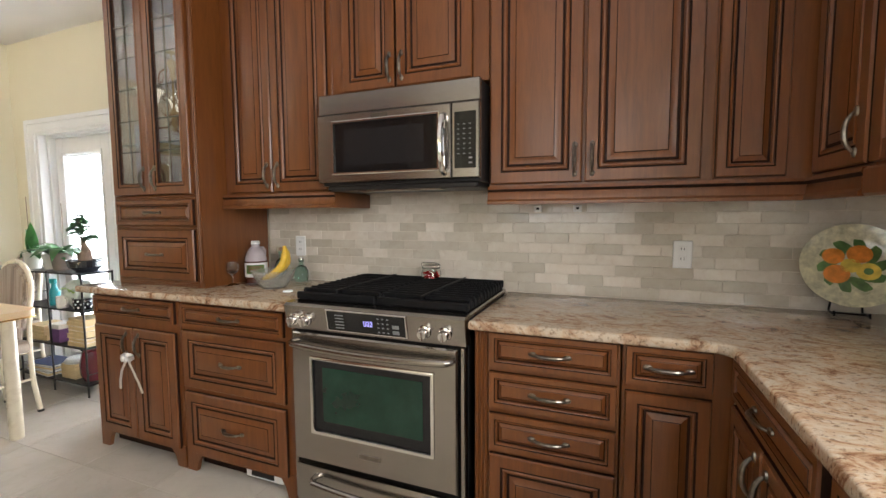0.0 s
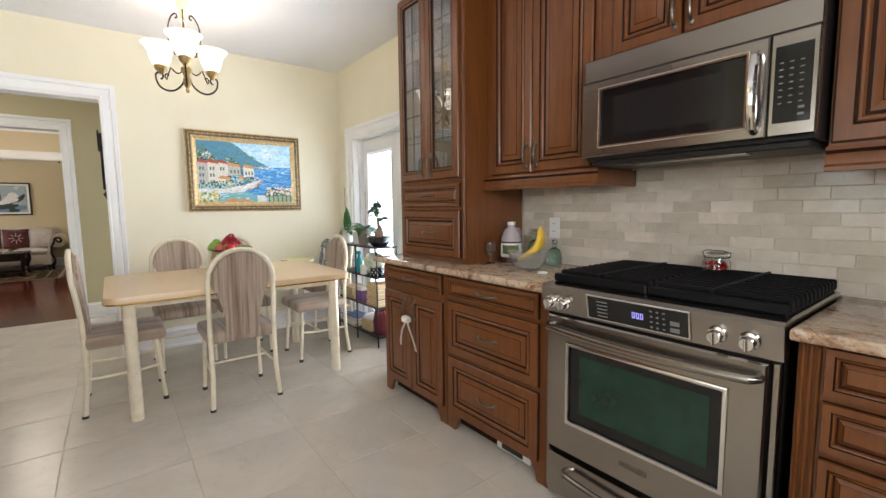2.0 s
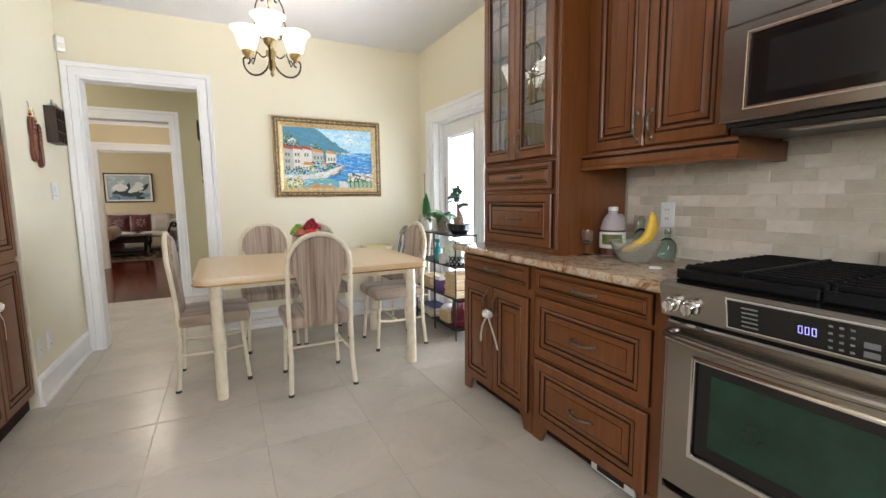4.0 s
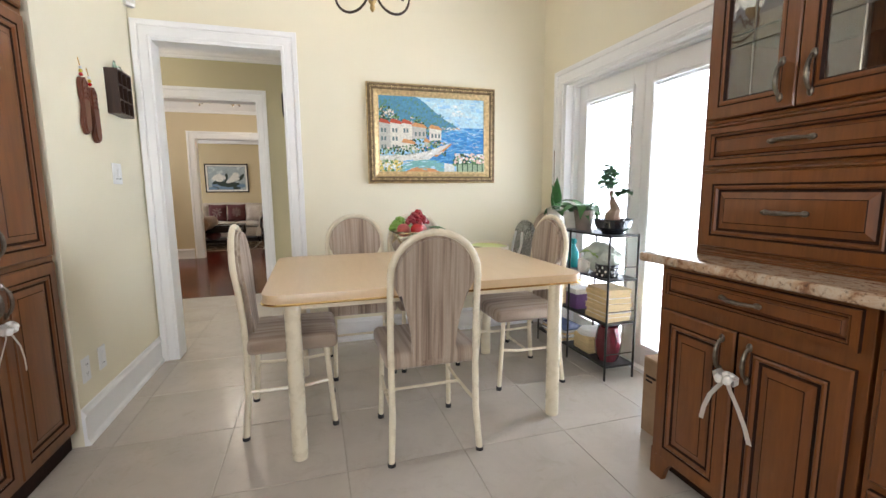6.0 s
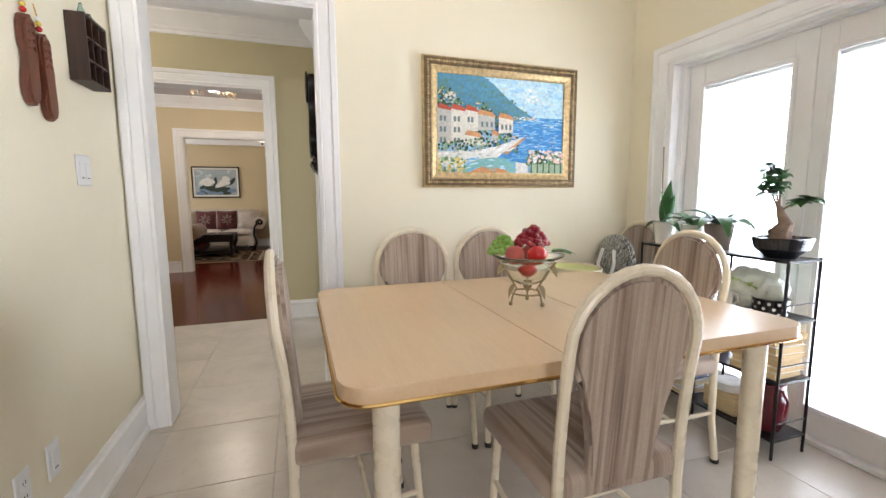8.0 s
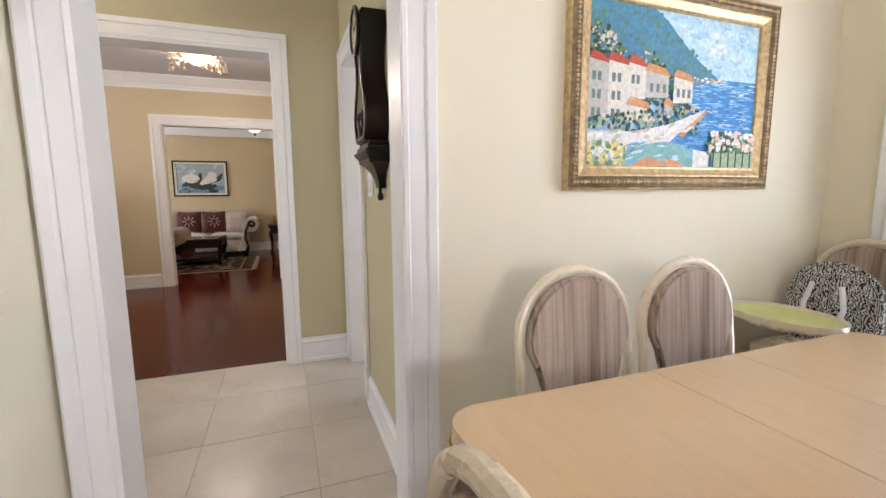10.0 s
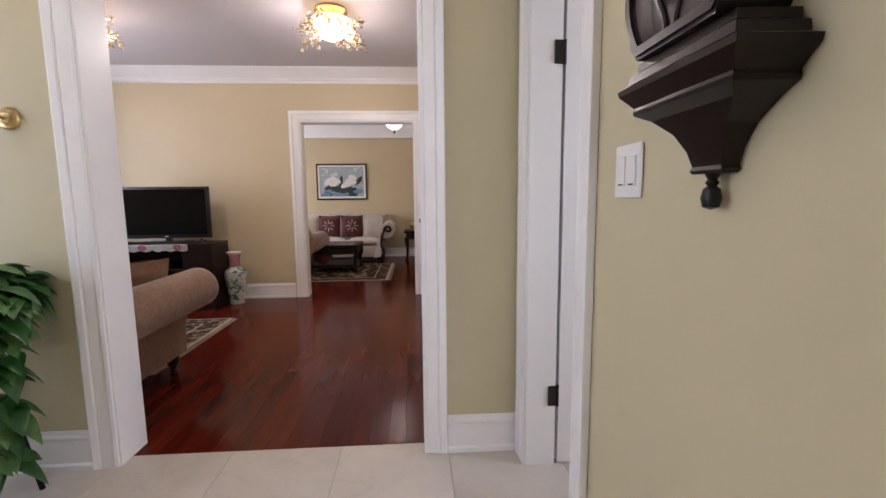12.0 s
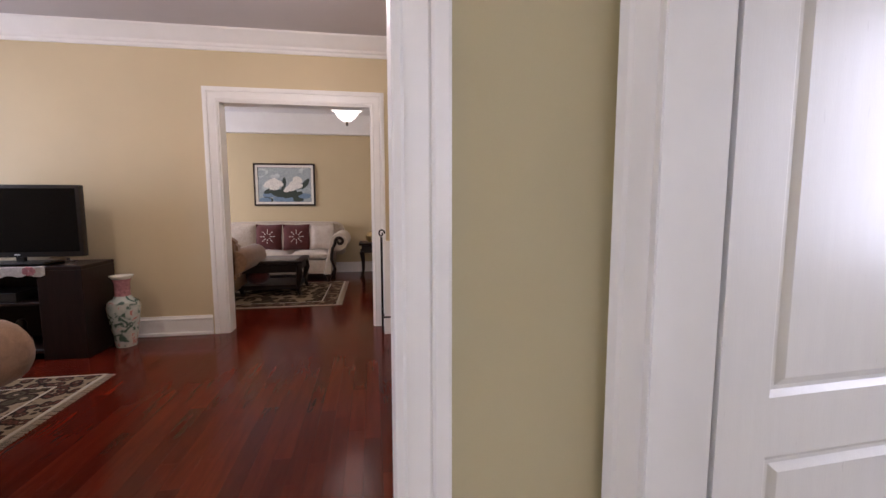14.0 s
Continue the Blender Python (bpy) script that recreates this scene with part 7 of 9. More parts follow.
# ---- hall ----
def panel_door():
    w, h, t = 0.62, 1.99, 0.035
    c = thing("door_3", "open white panelled door with black hinges and knob", "door", pose(-6.298, 0.484, 0.006, 0, 0, 93), kind="structure")
    # local: x along the leaf from the hinge, face towards -y
    bm = B()
    st = 0.115
    zs = [(0.20, 0.675), (0.795, 1.86)]
    xs = [(st, w - st + 0.02)]
    box(bm, 0, w, 0.004, t, 0, h)
    part("core", bm, WHITE, c, sharp=0)
    bm = B()
    for q in ((0, st, 0, h), (w - st + 0.02, w, 0, h)):
        box(bm, q[0], q[1], -0.006, 0.004, q[2], q[3])
    for xa, xb in xs:
        for za, zb in ((0, 0.20), (0.675, 0.795), (1.86, h)):
            box(bm, xa, xb, -0.006, 0.004, za, zb)
    part("frame", bm, DOORWHITE, c, sharp=0)
    for xa, xb in xs:
        for za, zb in zs:
            bm = B()
            rings_panel(bm, xa, xb, za, zb, [(0, -0.006, 0), (0.006, -0.002, 0), (0.012, 0.003, 0), (0.020, 0.003, 0), (0.034, -0.004, 0), (0.036, -0.005, 0)])
            part("panel", bm, DOORWHITE, c, sharp=20)
    for z in (0.27, 1.70):
        bm = B()
        box(bm, -0.050, -0.013, -0.0125, -0.0092, z, z + 0.09, 0.001)
        tube(bm, [(-0.008, -0.012, z - 0.002), (-0.008, -0.012, z + 0.092)], 0.0068, 8)
        part("hinge", bm, BLACK, c, "black door hinge")
    bm = B()
    lathe(bm, [(0, 0), (0.027, 0.0), (0.027, 0.006), (0.010, 0.010), (0.010, 0.030), (0.024, 0.040), (0.028, 0.055), (0.020, 0.068), (0, 0.070)], seg=20)
    part("knob", bm, BLACK, c, "black round knob", pose(w - 0.065, -0.006, 0.93, 90, 0, 0))


DOORWHITE = plain("embossed_white_door", (0.82, 0.81, 0.80), 0.3, var=0.02, scale=4, grain=0.25, gscale=40, stretch=(9, 9, 1))
panel_door()


def wall_clock():
    x, y = -5.172, YC - 0.003
    c = thing("wall_clock", "dark carved wooden pendulum clock on a bracket", "clock", pose(x, y, 1.162) @ Matrix.Diagonal((0.95, 0.76, 1.0, 1)))

    def tier(bm, zs):
        """Stacked half-octagon tiers: rows of (half width, depth, z)."""
        loops = []
        for hw, d, z in zs:
            loops.append([bm.verts.new(p) for p in ((-hw, 0, z), (-hw * 0.96, -d, z), (hw * 0.96, -d, z), (hw, 0, z))])
        for a, b in zip(loops, loops[1:]):
            for i in range(3):
                bm.faces.new((a[i], a[i + 1], b[i + 1], b[i]))
            bm.faces.new((a[3], a[0], b[0], b[3]))
        bm.faces.new(loops[0][::-1])
        bm.faces.new(loops[-1])

    bm = B()
    tier(bm, [(0.035, 0.035, 0.055), (0.040, 0.038, 0.060), (0.036, 0.035, 0.066), (0.045, 0.042, 0.09), (0.066, 0.058, 0.12), (0.105, 0.082, 0.147), (0.130, 0.108, 0.160), (0.132, 0.110, 0.166), (0.130, 0.108, 0.172), (0.138, 0.115, 0.180), (0.156, 0.130, 0.196), (0.158, 0.132, 0.205), (0.140, 0.118, 0.212), (0.138, 0.116, 0.226), (0.126, 0.105, 0.232), (0.124, 0.104, 0.245)])
    part("bracket", bm, CLOCKWOOD, c, "stepped dark bracket", sharp=18)
    bm = B()
    lathe(bm, [(0, 0), (0.014, 0.004), (0.018, 0.018), (0.014, 0.032), (0.008, 0.036), (0.012, 0.041), (0.008, 0.046), (0.014, 0.055), (0, 0.056)], (0, -0.02, 0), 16)
    part("finial", bm, CLOCKWOOD, c)

    def waist(z):
        s = (z - 0.245) / 0.50
        return 0.062 + 0.086 * math.exp(-((s - 0.20) / 0.22) ** 2) + 0.05 * math.exp(-((s - 0.92) / 0.22) ** 2)

    zs = [0.245 + 0.50 * i / 24 for i in range(25)]
    bm = B()
    out = [(waist(z), z) for z in zs] + [(-waist(z), z) for z in zs[::-1]]
    inn = [(max(0.012, waist(z) - 0.022), z + (0.02 if i == 0 else -0.02 if i == 24 else 0)) for i, z in enumerate(zs)]
    inn = inn + [(-a, z) for a, z in inn[::-1]]
    f0 = [bm.verts.new((a, -0.128, z)) for a, z in out]
    f1 = [bm.verts.new((a, -0.128, z)) for a, z in inn]
    b0 = [bm.verts.new((a, 0, z)) for a, z in out]
    b1 = [bm.verts.new((a, -0.075, z)) for a, z in inn]
    n = len(out)
    for i in range(n):
        j = (i + 1) % n
        bm.faces.new((f0[i], f0[j], f1[j], f1[i]))
        bm.faces.new((f0[j], f0[i], b0[i], b0[j]))
        bm.faces.new((f1[i], f1[j], b1[j], b1[i]))
    bm.faces.new(b1)
    bmesh.ops.bevel(bm, geom=[e for e in bm.edges if all(abs(v.co.y + 0.128) < 1e-6 for v in e.verts) and all(v in set(f0) for v in e.verts)], offset=0.006, segments=2, affect="EDGES")
    part("case", bm, CLOCKWOOD, c, "violin-shaped dark case", sharp=40)
    bm = B()
    prism(bm, [(a * 0.985, z) for a, z in inn], -0.121, -0.118)
    part("glass", bm, CLEAR, c, "case glass")
    bm = B()
    for s in (-1, 1):
        tube(bm, [(s * (0.012 + 0.032 * (1 - math.cos(i * 0.5)) * 0.6), -0.123, 0.262 + 0.014 * i) for i in range(8)] + [(s * (0.034 + 0.016 * math.cos(i * 0.7)), -0.123, 0.352 + 0.016 * math.sin(i * 0.7)) for i in range(7)], 0.005, 6)
    part("fretwork", bm, CLOCKWOOD, c, "carved scroll fretwork")
    bm = B()
    tube(bm, [(0, -0.095, 0.66), (0, -0.095, 0.41)], 0.003, 6)
    lathe(bm, [(0, 0.0), (0.032, 0.002), (0.034, 0.006), (0, 0.010)], (0, 0, 0), 20)
    bm.verts.ensure_lookup_table()
    for v in bm.verts[-42:]:
        v.co = Vector((v.co.x, -0.095 - v.co.z, 0.40 + v.co.y))
    part("pendulum", bm, BRASS, c, "brass pendulum")
    bm = B()
    lathe(bm, [(0, 0.010), (0.078, 0.010), (0.082, 0.004), (0.082, 0.0), (0, 0)], seg=32)
    dial = part("dial", bm, IVORYGLAZE, c, "ivory round dial", pose(0, -0.128, 0.685, 90, 0, 0))
    bm = B()
    tube(bm, [(0.088 * math.cos(t), 0.088 * math.sin(t), 0.010) for t in [i * math.pi / 16 for i in range(32)]], 0.010, 8, closed=True)
    part("bezel", bm, CLOCKWOOD, c, "dark round bezel", pose(0, -0.128, 0.685, 90, 0, 0))
    bm = B()
    for a, ln in ((0.5, 0.05), (2.2, 0.065)):
        tube(bm, [(0, 0, 0.013), (ln * math.cos(a), ln * math.sin(a), 0.013)], 0.0018, 5)
    for i in range(12):
        a = i * math.pi / 6
        tube(bm, [(0.060 * math.cos(a), 0.060 * math.sin(a), 0.0105), (0.070 * math.cos(a), 0.070 * math.sin(a), 0.0105)], 0.0014, 4)
    part("pointers", bm, BLACK, dial, "black pointers and hour marks")


CLOCKWOOD = wood("ebonised_wood", (0.006, 0.0035, 0.0025), (0.013, 0.0075, 0.005), 0.34, (10, 10, 2), 0.1)
CLOCKWOOD.node_tree.nodes["Principled BSDF"].inputs["Specular IOR Level"].default_value = 0.25
wall_clock()


def pothos():
    cx, cy = -6.17, -1.81
    s = thing("plant_stand", "black wrought iron plant stand in the hall", "stand", pose(cx, cy, 0))
    for k in range(4):
        a = radians(45 + 90 * k)
        bm = B()
        tube(bm, [(0.10 * math.cos(a), 0.10 * math.sin(a), 0.70), (0.125 * math.cos(a), 0.125 * math.sin(a), 0.3), (0.17 * math.cos(a), 0.17 * math.sin(a), 0.0)], 0.010, 8)
        part("leg", bm, IRON, s)
        b = radians(135 + 90 * k)
        bm = B()
        tube(bm, [(0.147 * math.cos(a), 0.147 * math.sin(a), 0.15), (0.147 * math.cos(b), 0.147 * math.sin(b), 0.15)], 0.006, 6)
        part("stretcher", bm, IRON, s)
    bm = B()
    lathe(bm, [(0, 0.70), (0.12, 0.70), (0.125, 0.71), (0, 0.712)], seg=20)
    part("top", bm, IRON, s)
    c = thing("pothos_plant", "trailing green pothos in a dark pot on the stand", "potted plant", pose(cx, cy, 0.712))
    bm = B()
    lathe(bm, [(0, 0), (0.075, 0.002), (0.10, 0.13), (0.106, 0.14), (0.095, 0.14), (0.09, 0.12), (0, 0.12)], seg=22)
    part("pot", bm, TAUPEPOT, c)
    rnd = random.Random(17)
    for k in range(20):
        a = k * 0.314 + rnd.uniform(-0.2, 0.2)
        ln = rnd.choice((0.25, 0.40, 0.62, 0.78)) if k % 2 else rnd.uniform(0.10, 0.25)
        out = rnd.uniform(0.09, 0.19)
        pts = [Vector((0.05 * math.cos(a), 0.05 * math.sin(a), 0.13)), Vector((out * math.cos(a) * 0.75, out * math.sin(a) * 0.75, 0.21))]
        n = 3 + int(ln / 0.06)
        for i in range(1, n):
            q = i / n
            pts.append(Vector((out * math.cos(a + 0.25 * q) * (1 + 0.18 * math.sin(5 * q)), out * math.sin(a + 0.25 * q) * (1 + 0.18 * math.sin(5 * q)), 0.19 - ln * q)))
        bm = B()
        tube(bm, pts, 0.0028, 5)
        vine = part("vine", bm, LEAF2, c, "thin green vine")
        for i, p in enumerate(pts):
            for _ in range(2 if i > 2 else 3):
                t = a + rnd.uniform(-1.1, 1.1)
                bm = B()
                size = rnd.uniform(0.085, 0.13)
                add_leaf(bm, p, (math.cos(t), math.sin(t), rnd.uniform(-0.7, 0.6)), size, size * 0.78, rnd.uniform(0.3, 0.7), 6)
                part("leaf", bm, LEAF if rnd.random() < 0.72 else LEAF2, vine, sharp=60)


pothos()


def holdback():
    c = thing("wall_hook", "antique brass twisted wall hook with round rosette", "hook", pose(X2 + 0.001, -1.755, 1.518, 0, 0, 90))
    bm = B()
    lathe(bm, [(0.0, 0.022), (0.02, 0.021), (0.026, 0.016), (0.040, 0.013), (0.046, 0.004), (0.046, 0), (0, 0)], seg=24)
    part("rosette", bm, AGEDGOLD, c, "round brass rosette", pose(0, 0, 0, 90, 0, 0))
    bm = B()
    pts = [(0, -0.018, 0), (-0.02, -0.05, 0.004), (-0.05, -0.06, -0.01), (-0.06, -0.06, -0.05), (-0.058, -0.06, -0.10), (-0.045, -0.06, -0.115), (-0.03, -0.06, -0.112)]
    tube(bm, pts, 0.007, 8)
    for i in range(14):
        bmesh.ops.create_icosphere(bm, subdivisions=1, radius=0.0085, matrix=Matrix.Translation((-0.060, -0.06, -0.03 - i * 0.0055)))
    part("arm", bm, AGEDGOLD, c)


holdback()


# ---- living room and far room ----
def fabric(name, a, b, scale=20.0):
    m, nt, p = nodes_of(name)
    v = coords(nt, (1, 1, 1))
    c = ramp(nt, noise_tex(nt, v, scale, 5, 0.7, 1.0), [(0.35, a), (0.65, b)])
    w = noise_tex(nt, v, 450.0, 2)
    k = ramp(nt, w, [(0.3, (0.75, 0.75, 0.75)), (0.65, (1, 1, 1))])
    nt.links.new(mix(nt, c, k, 1.0, "MULTIPLY"), p.inputs["Base Color"])
    p.inputs["Roughness"].default_value, p.inputs["Sheen Weight"].default_value = 0.9, 0.3
    bump(nt, p, w, 0.5, 0.001)
    return m


BROWNFAB = fabric("brown_chenille", (0.212, 0.117, 0.066), (0.307, 0.179, 0.102))
IVORYFAB = fabric("ivory_damask", (0.50, 0.42, 0.33), (0.62, 0.54, 0.45))
MAROON = fabric("maroon_velvet", (0.075, 0.012, 0.012), (0.12, 0.02, 0.02))
PALEFAB = fabric("pale_satin_damask", (0.60, 0.52, 0.46), (0.72, 0.66, 0.60), 12)


def cushion(parent, name, w, d, h, mat, at, puff=0.25, label=""):
    bm = B()
    n = 8
    top, bot = [], []
    for j in range(n + 1):
        for i in range(n + 1):
            u, v = i / n * 2 - 1, j / n * 2 - 1
            k = (1 - u ** 4) * (1 - v ** 4)
            e = 1 - 0.06 * (1 - abs(u * v))
            z = h / 2 * (0.35 + 0.65 * k) if puff < 0.5 else h / 2 * k ** 0.6
            top.append(bm.verts.new((u * w / 2 * e, v * d / 2 * e, z)))
            bot.append(bm.verts.new((u * w / 2 * e, v * d / 2 * e, -z)))
    for j in range(n):
        for i in range(n):
            a = j * (n + 1) + i
            bm.faces.new((top[a], top[a + 1], top[a + n + 2], top[a + n + 1]))
            bm.faces.new((bot[a], bot[a + n + 1], bot[a + n + 2], bot[a + 1]))
    ring = [i for i in range(n)] + [n + j * (n + 1) for j in range(n)] + [(n + 1) * (n + 1) - 1 - i for i in range(n)] + [(n - j) * (n + 1) for j in range(n)]
    for k in range(len(ring)):
        a, b = ring[k], ring[(k + 1) % len(ring)]
        bm.faces.new((top[b], top[a], bot[a], bot[b]))
    return part(name, bm, mat, parent, label, at, 70)


def sofa(m, w, d, mat, seats, label, backh=0.86, armh=0.62, category="sofa", wood_arm=False):
    """Faces -y; origin on the floor, middle of the plan."""
    c = thing("sofa" if category == "sofa" else "armchair", label, category, m)
    aw = 0.27
    bm = B()
    box(bm, -w / 2 + 0.29, w / 2 - 0.29, -d / 2 + 0.05, d / 2 - 0.02, 0.12, 0.33, 0.02, seg=2)
    part("base", bm, mat, c)
    bm = B()
    prism(bm, [(-w / 2 + 0.10, 0.33), (w / 2 - 0.10, 0.33), (w / 2 - 0.10, backh - 0.10), (w / 2 - 0.2, backh - 0.02), (0, backh), (-w / 2 + 0.2, backh - 0.02), (-w / 2 + 0.10, backh - 0.10)], d / 2 - 0.17, d / 2 - 0.02)
    bmesh.ops.bevel(bm, geom=bm.edges[:], offset=0.03, segments=2, affect="EDGES")
    part("backrest", bm, mat, c)
    sw = (w - 2 * aw - 0.02) / seats
    for i in range(seats):
        x = -w / 2 + aw + 0.01 + sw * (i + 0.5)
        cushion(c, "seat_cushion", sw, d - 0.20, 0.15, mat, pose(x, -0.08, 0.395))
        cushion(c, "back_cushion", sw, 0.42, 0.17, mat, pose(x, d / 2 - 0.24, 0.66, 76, 0, 0))
    for s in (-1, 1):
        pts = []
        for i in range(17):
            a = radians(-110 + 290 * i / 16)
            pts.append((s * (w / 2 - 0.135) + s * 0.135 * math.cos(a), armh - 0.135 + 0.135 * math.sin(a)))
        prof = [(s * (w / 2 - 0.38), 0.12), (s * (w / 2 - 0.27), 0.12), (s * (w / 2 - 0.255), 0.30), (s * (w / 2 - 0.225), armh - 0.27)] + pts + [(s * (w / 2 - 0.29), armh - 0.25)]
        bm = B()
        rows = []
        for yy, k in ((-d / 2, 0.93), (-d / 2 + 0.02, 1.0), (-d / 2 + 0.06, 1.0), (0.0, 1.0), (d / 2 - 0.04, 1.0), (d / 2 - 0.02, 0.94)):
            cxx, czz = s * (w / 2 - 0.18), armh - 0.2
            rows.append([bm.verts.new((cxx + (x - cxx) * k, yy, z if z < 0.15 else czz + (z - czz) * k)) for x, z in prof])
        for a, b in zip(rows, rows[1:]):
            for i in range(len(prof)):
                j = (i + 1) % len(prof)
                bm.faces.new((a[i], a[j], b[j], b[i]))
        bm.faces.new(rows[0])
        bm.faces.new(rows[-1][::-1])
        arm = part("arm", bm, mat, c, "rolled upholstered arm", sharp=50)
        if wood_arm:
            bm = B()
            q = [(s * (w / 2 - 0.125) + s * 0.07 * (1 - i / 26) * math.cos(radians(200 - i * 22)), -d / 2 - 0.006, armh - 0.125 + 0.07 * (1 - i / 26) * math.sin(radians(200 - i * 22))) for i in range(20)][::-1]
            q += [(s * (w / 2 - 0.235), -d / 2 - 0.006, armh - 0.24), (s * (w / 2 - 0.25), -d / 2 - 0.006, 0.35), (s * (w / 2 - 0.20), -d / 2 - 0.006, 0.2), (s * (w / 2 - 0.22), -d / 2 - 0.006, 0.10)]
            tube(bm, q, 0.022, 7)
            part("scroll", bm, DARKWOOD, arm, "carved dark wood scroll")
    for sx in (-1, 1):
        for sy in (-1, 1):
            bm = B()
            lathe(bm, [(0, 0), (0.022, 0.0), (0.028, 0.02), (0.020, 0.035), (0.038, 0.07), (0.042, 0.10), (0.036, 0.12), (0, 0.121)], (sx * (w / 2 - 0.31), sy * (d / 2 - 0.09), 0), 14)
            part("foot", bm, DARKWOOD, c, "turned dark wooden foot")
    return c


def throw_pillow(m, size, mat, label, trim=None):
    c = thing("throw_pillow", label, "pillow", m)
    cushion(c, "cover", size, size, 0.15, mat, pose(0, 0, size / 2, 80, 0, 0), 0.9)
    if trim:
        bm = B()
        for k in range(8):
            a = k * math.pi / 4
            for q in (0.3, 0.62):
                r = size * 0.5 * q
                add_leaf(bm, Vector((r * math.cos(a) * 0.6, r * math.sin(a) * 0.6, 0.0)), Vector((math.cos(a), math.sin(a), 0.001)), size * 0.10, size * 0.035, 0, 3)
        for v in bm.verts:
            k = (1 - (2 * v.co.x / size) ** 4) * (1 - (2 * v.co.y / size) ** 4)
            v.co.z = 0.075 * max(0, k) ** 0.6 + 0.004
        part("embroidery", bm, trim, c, "pale embroidered rosette", pose(0, 0, size / 2, 80, 0, 0))


sofa(pose(-7.12, -2.53, 0, 0, 0, -90), 2.06, 0.92, BROWNFAB, 2, "brown chenille sofa with rolled arms facing the television", 0.71, 0.72)
throw_pillow(pose(-7.28, -1.86, 0.455, 0, 0, -35), 0.36, BROWNFAB, "brown scatter pillow with piped edge on the sofa")
sofa(pose(-12.70, -1.68, 0, 0, 0, 90), 2.34, 0.92, IVORYFAB, 3, "ivory damask sofa with carved dark wood scroll arms", 0.90, 0.74, wood_arm=True)
throw_pillow(pose(-12.58, -1.72, 0.47, 0, 0, 85), 0.40, MAROON, "maroon scatter pillow with pale embroidery", PALEFAB)
throw_pillow(pose(-12.52, -1.30, 0.47, 0, 0, 95), 0.40, MAROON, "maroon scatter pillow with pale embroidered rosette", PALEFAB)
throw_pillow(pose(-12.56, -0.93, 0.47, 0, 0, 100), 0.38, PALEFAB, "pale satin scatter pillow on the ivory sofa")
sofa(pose(-11.12, -2.02, 0, 0, 0, -90), 0.98, 0.92, BROWNFAB, 1, "brown chenille armchair with rolled arms", 0.84, 0.66, "armchair")


def woven_pattern(name, scale, dark, mid, pale):
    m, nt, p = nodes_of(name)
    v = coords(nt, (1, 1, 1))
    vo = nt.nodes.new("ShaderNodeTexVoronoi")
    vo.inputs["Scale"].default_value = scale
    nt.links.new(v, vo.inputs["Vector"])
    c = ramp(nt, vo.outputs["Distance"], [(0.14, pale), (0.20, dark), (0.36, mid), (0.46, dark), (0.58, dark), (0.64, pale)])
    w = noise_tex(nt, v, 160.0, 2)
    nt.links.new(mix(nt, c, ramp(nt, w, [(0.3, (0.7, 0.7, 0.7)), (0.7, (1, 1, 1))]), 1.0, "MULTIPLY"), p.inputs["Base Color"])
    p.inputs["Roughness"].default_value = 0.95
    p.inputs["Specular IOR Level"].default_value = 0.1
    bump(nt, p, w, 0.4, 0.001)
    return m


def rug(x0, x1, y0, y1, label, fringe_axis):
    FIELD = woven_pattern("rug_field", 9.0, (0.030, 0.016, 0.012), (0.085, 0.070, 0.040), (0.30, 0.23, 0.15))
    BORD = woven_pattern("rug_border", 17.0, (0.022, 0.013, 0.011), (0.12, 0.045, 0.030), (0.26, 0.20, 0.13))
    EDGE = fabric("rug_edge", (0.34, 0.29, 0.21), (0.44, 0.38, 0.28), 40)
    c = thing("rug", label, "rug", pose((x0 + x1) / 2, (y0 + y1) / 2, 0.001))
    w, d = x1 - x0, y1 - y0
    for nm, k, h, mt in (("edge_band", 0.0, 0.008, EDGE), ("border", 0.022, 0.0095, BORD), ("inner_band", 0.19, 0.011, EDGE), ("field", 0.205, 0.0125, FIELD)):
        bm = B()
        box(bm, -w / 2 + k, w / 2 - k, -d / 2 + k, d / 2 - k, 0.0 if k == 0 else h - 0.0015, h, 0.0005)
        part(nm, bm, mt, c)
    bm = B()
    n = 90
    rnd = random.Random(1)
    for i in range(n):
        for s in (-1, 1):
            if fringe_axis == "y":
                x = -w / 2 + w * (i + 0.5) / n
                tube(bm, [(x, s * d / 2, 0.005), (x + rnd.uniform(-0.006, 0.006), s * (d / 2 + 0.05), 0.003)], 0.003, 4)
            else:
                y = -d / 2 + d * (i + 0.5) / n
                tube(bm, [(s * w / 2, y, 0.005), (s * (w / 2 + 0.05), y + rnd.uniform(-0.006, 0.006), 0.003)], 0.003, 4)
    tagged(part("fringe", bm, EDGE, c, "cream knotted fringe"), kind="stuff")


rug(-8.83, -7.45, -3.7, -1.965, "patterned brown and cream rug with fringe in the living room", "y")
rug(-12.23, -10.67, -2.9, -0.56, "patterned brown and cream rug under the coffee table", "y")


TVGLASS = plain("television_screen", (0.004, 0.004, 0.0045), 0.12, var=0.1, grain=0)
TVGLASS.node_tree.nodes["Principled BSDF"].inputs["Specular IOR Level"].default_value = 0.18


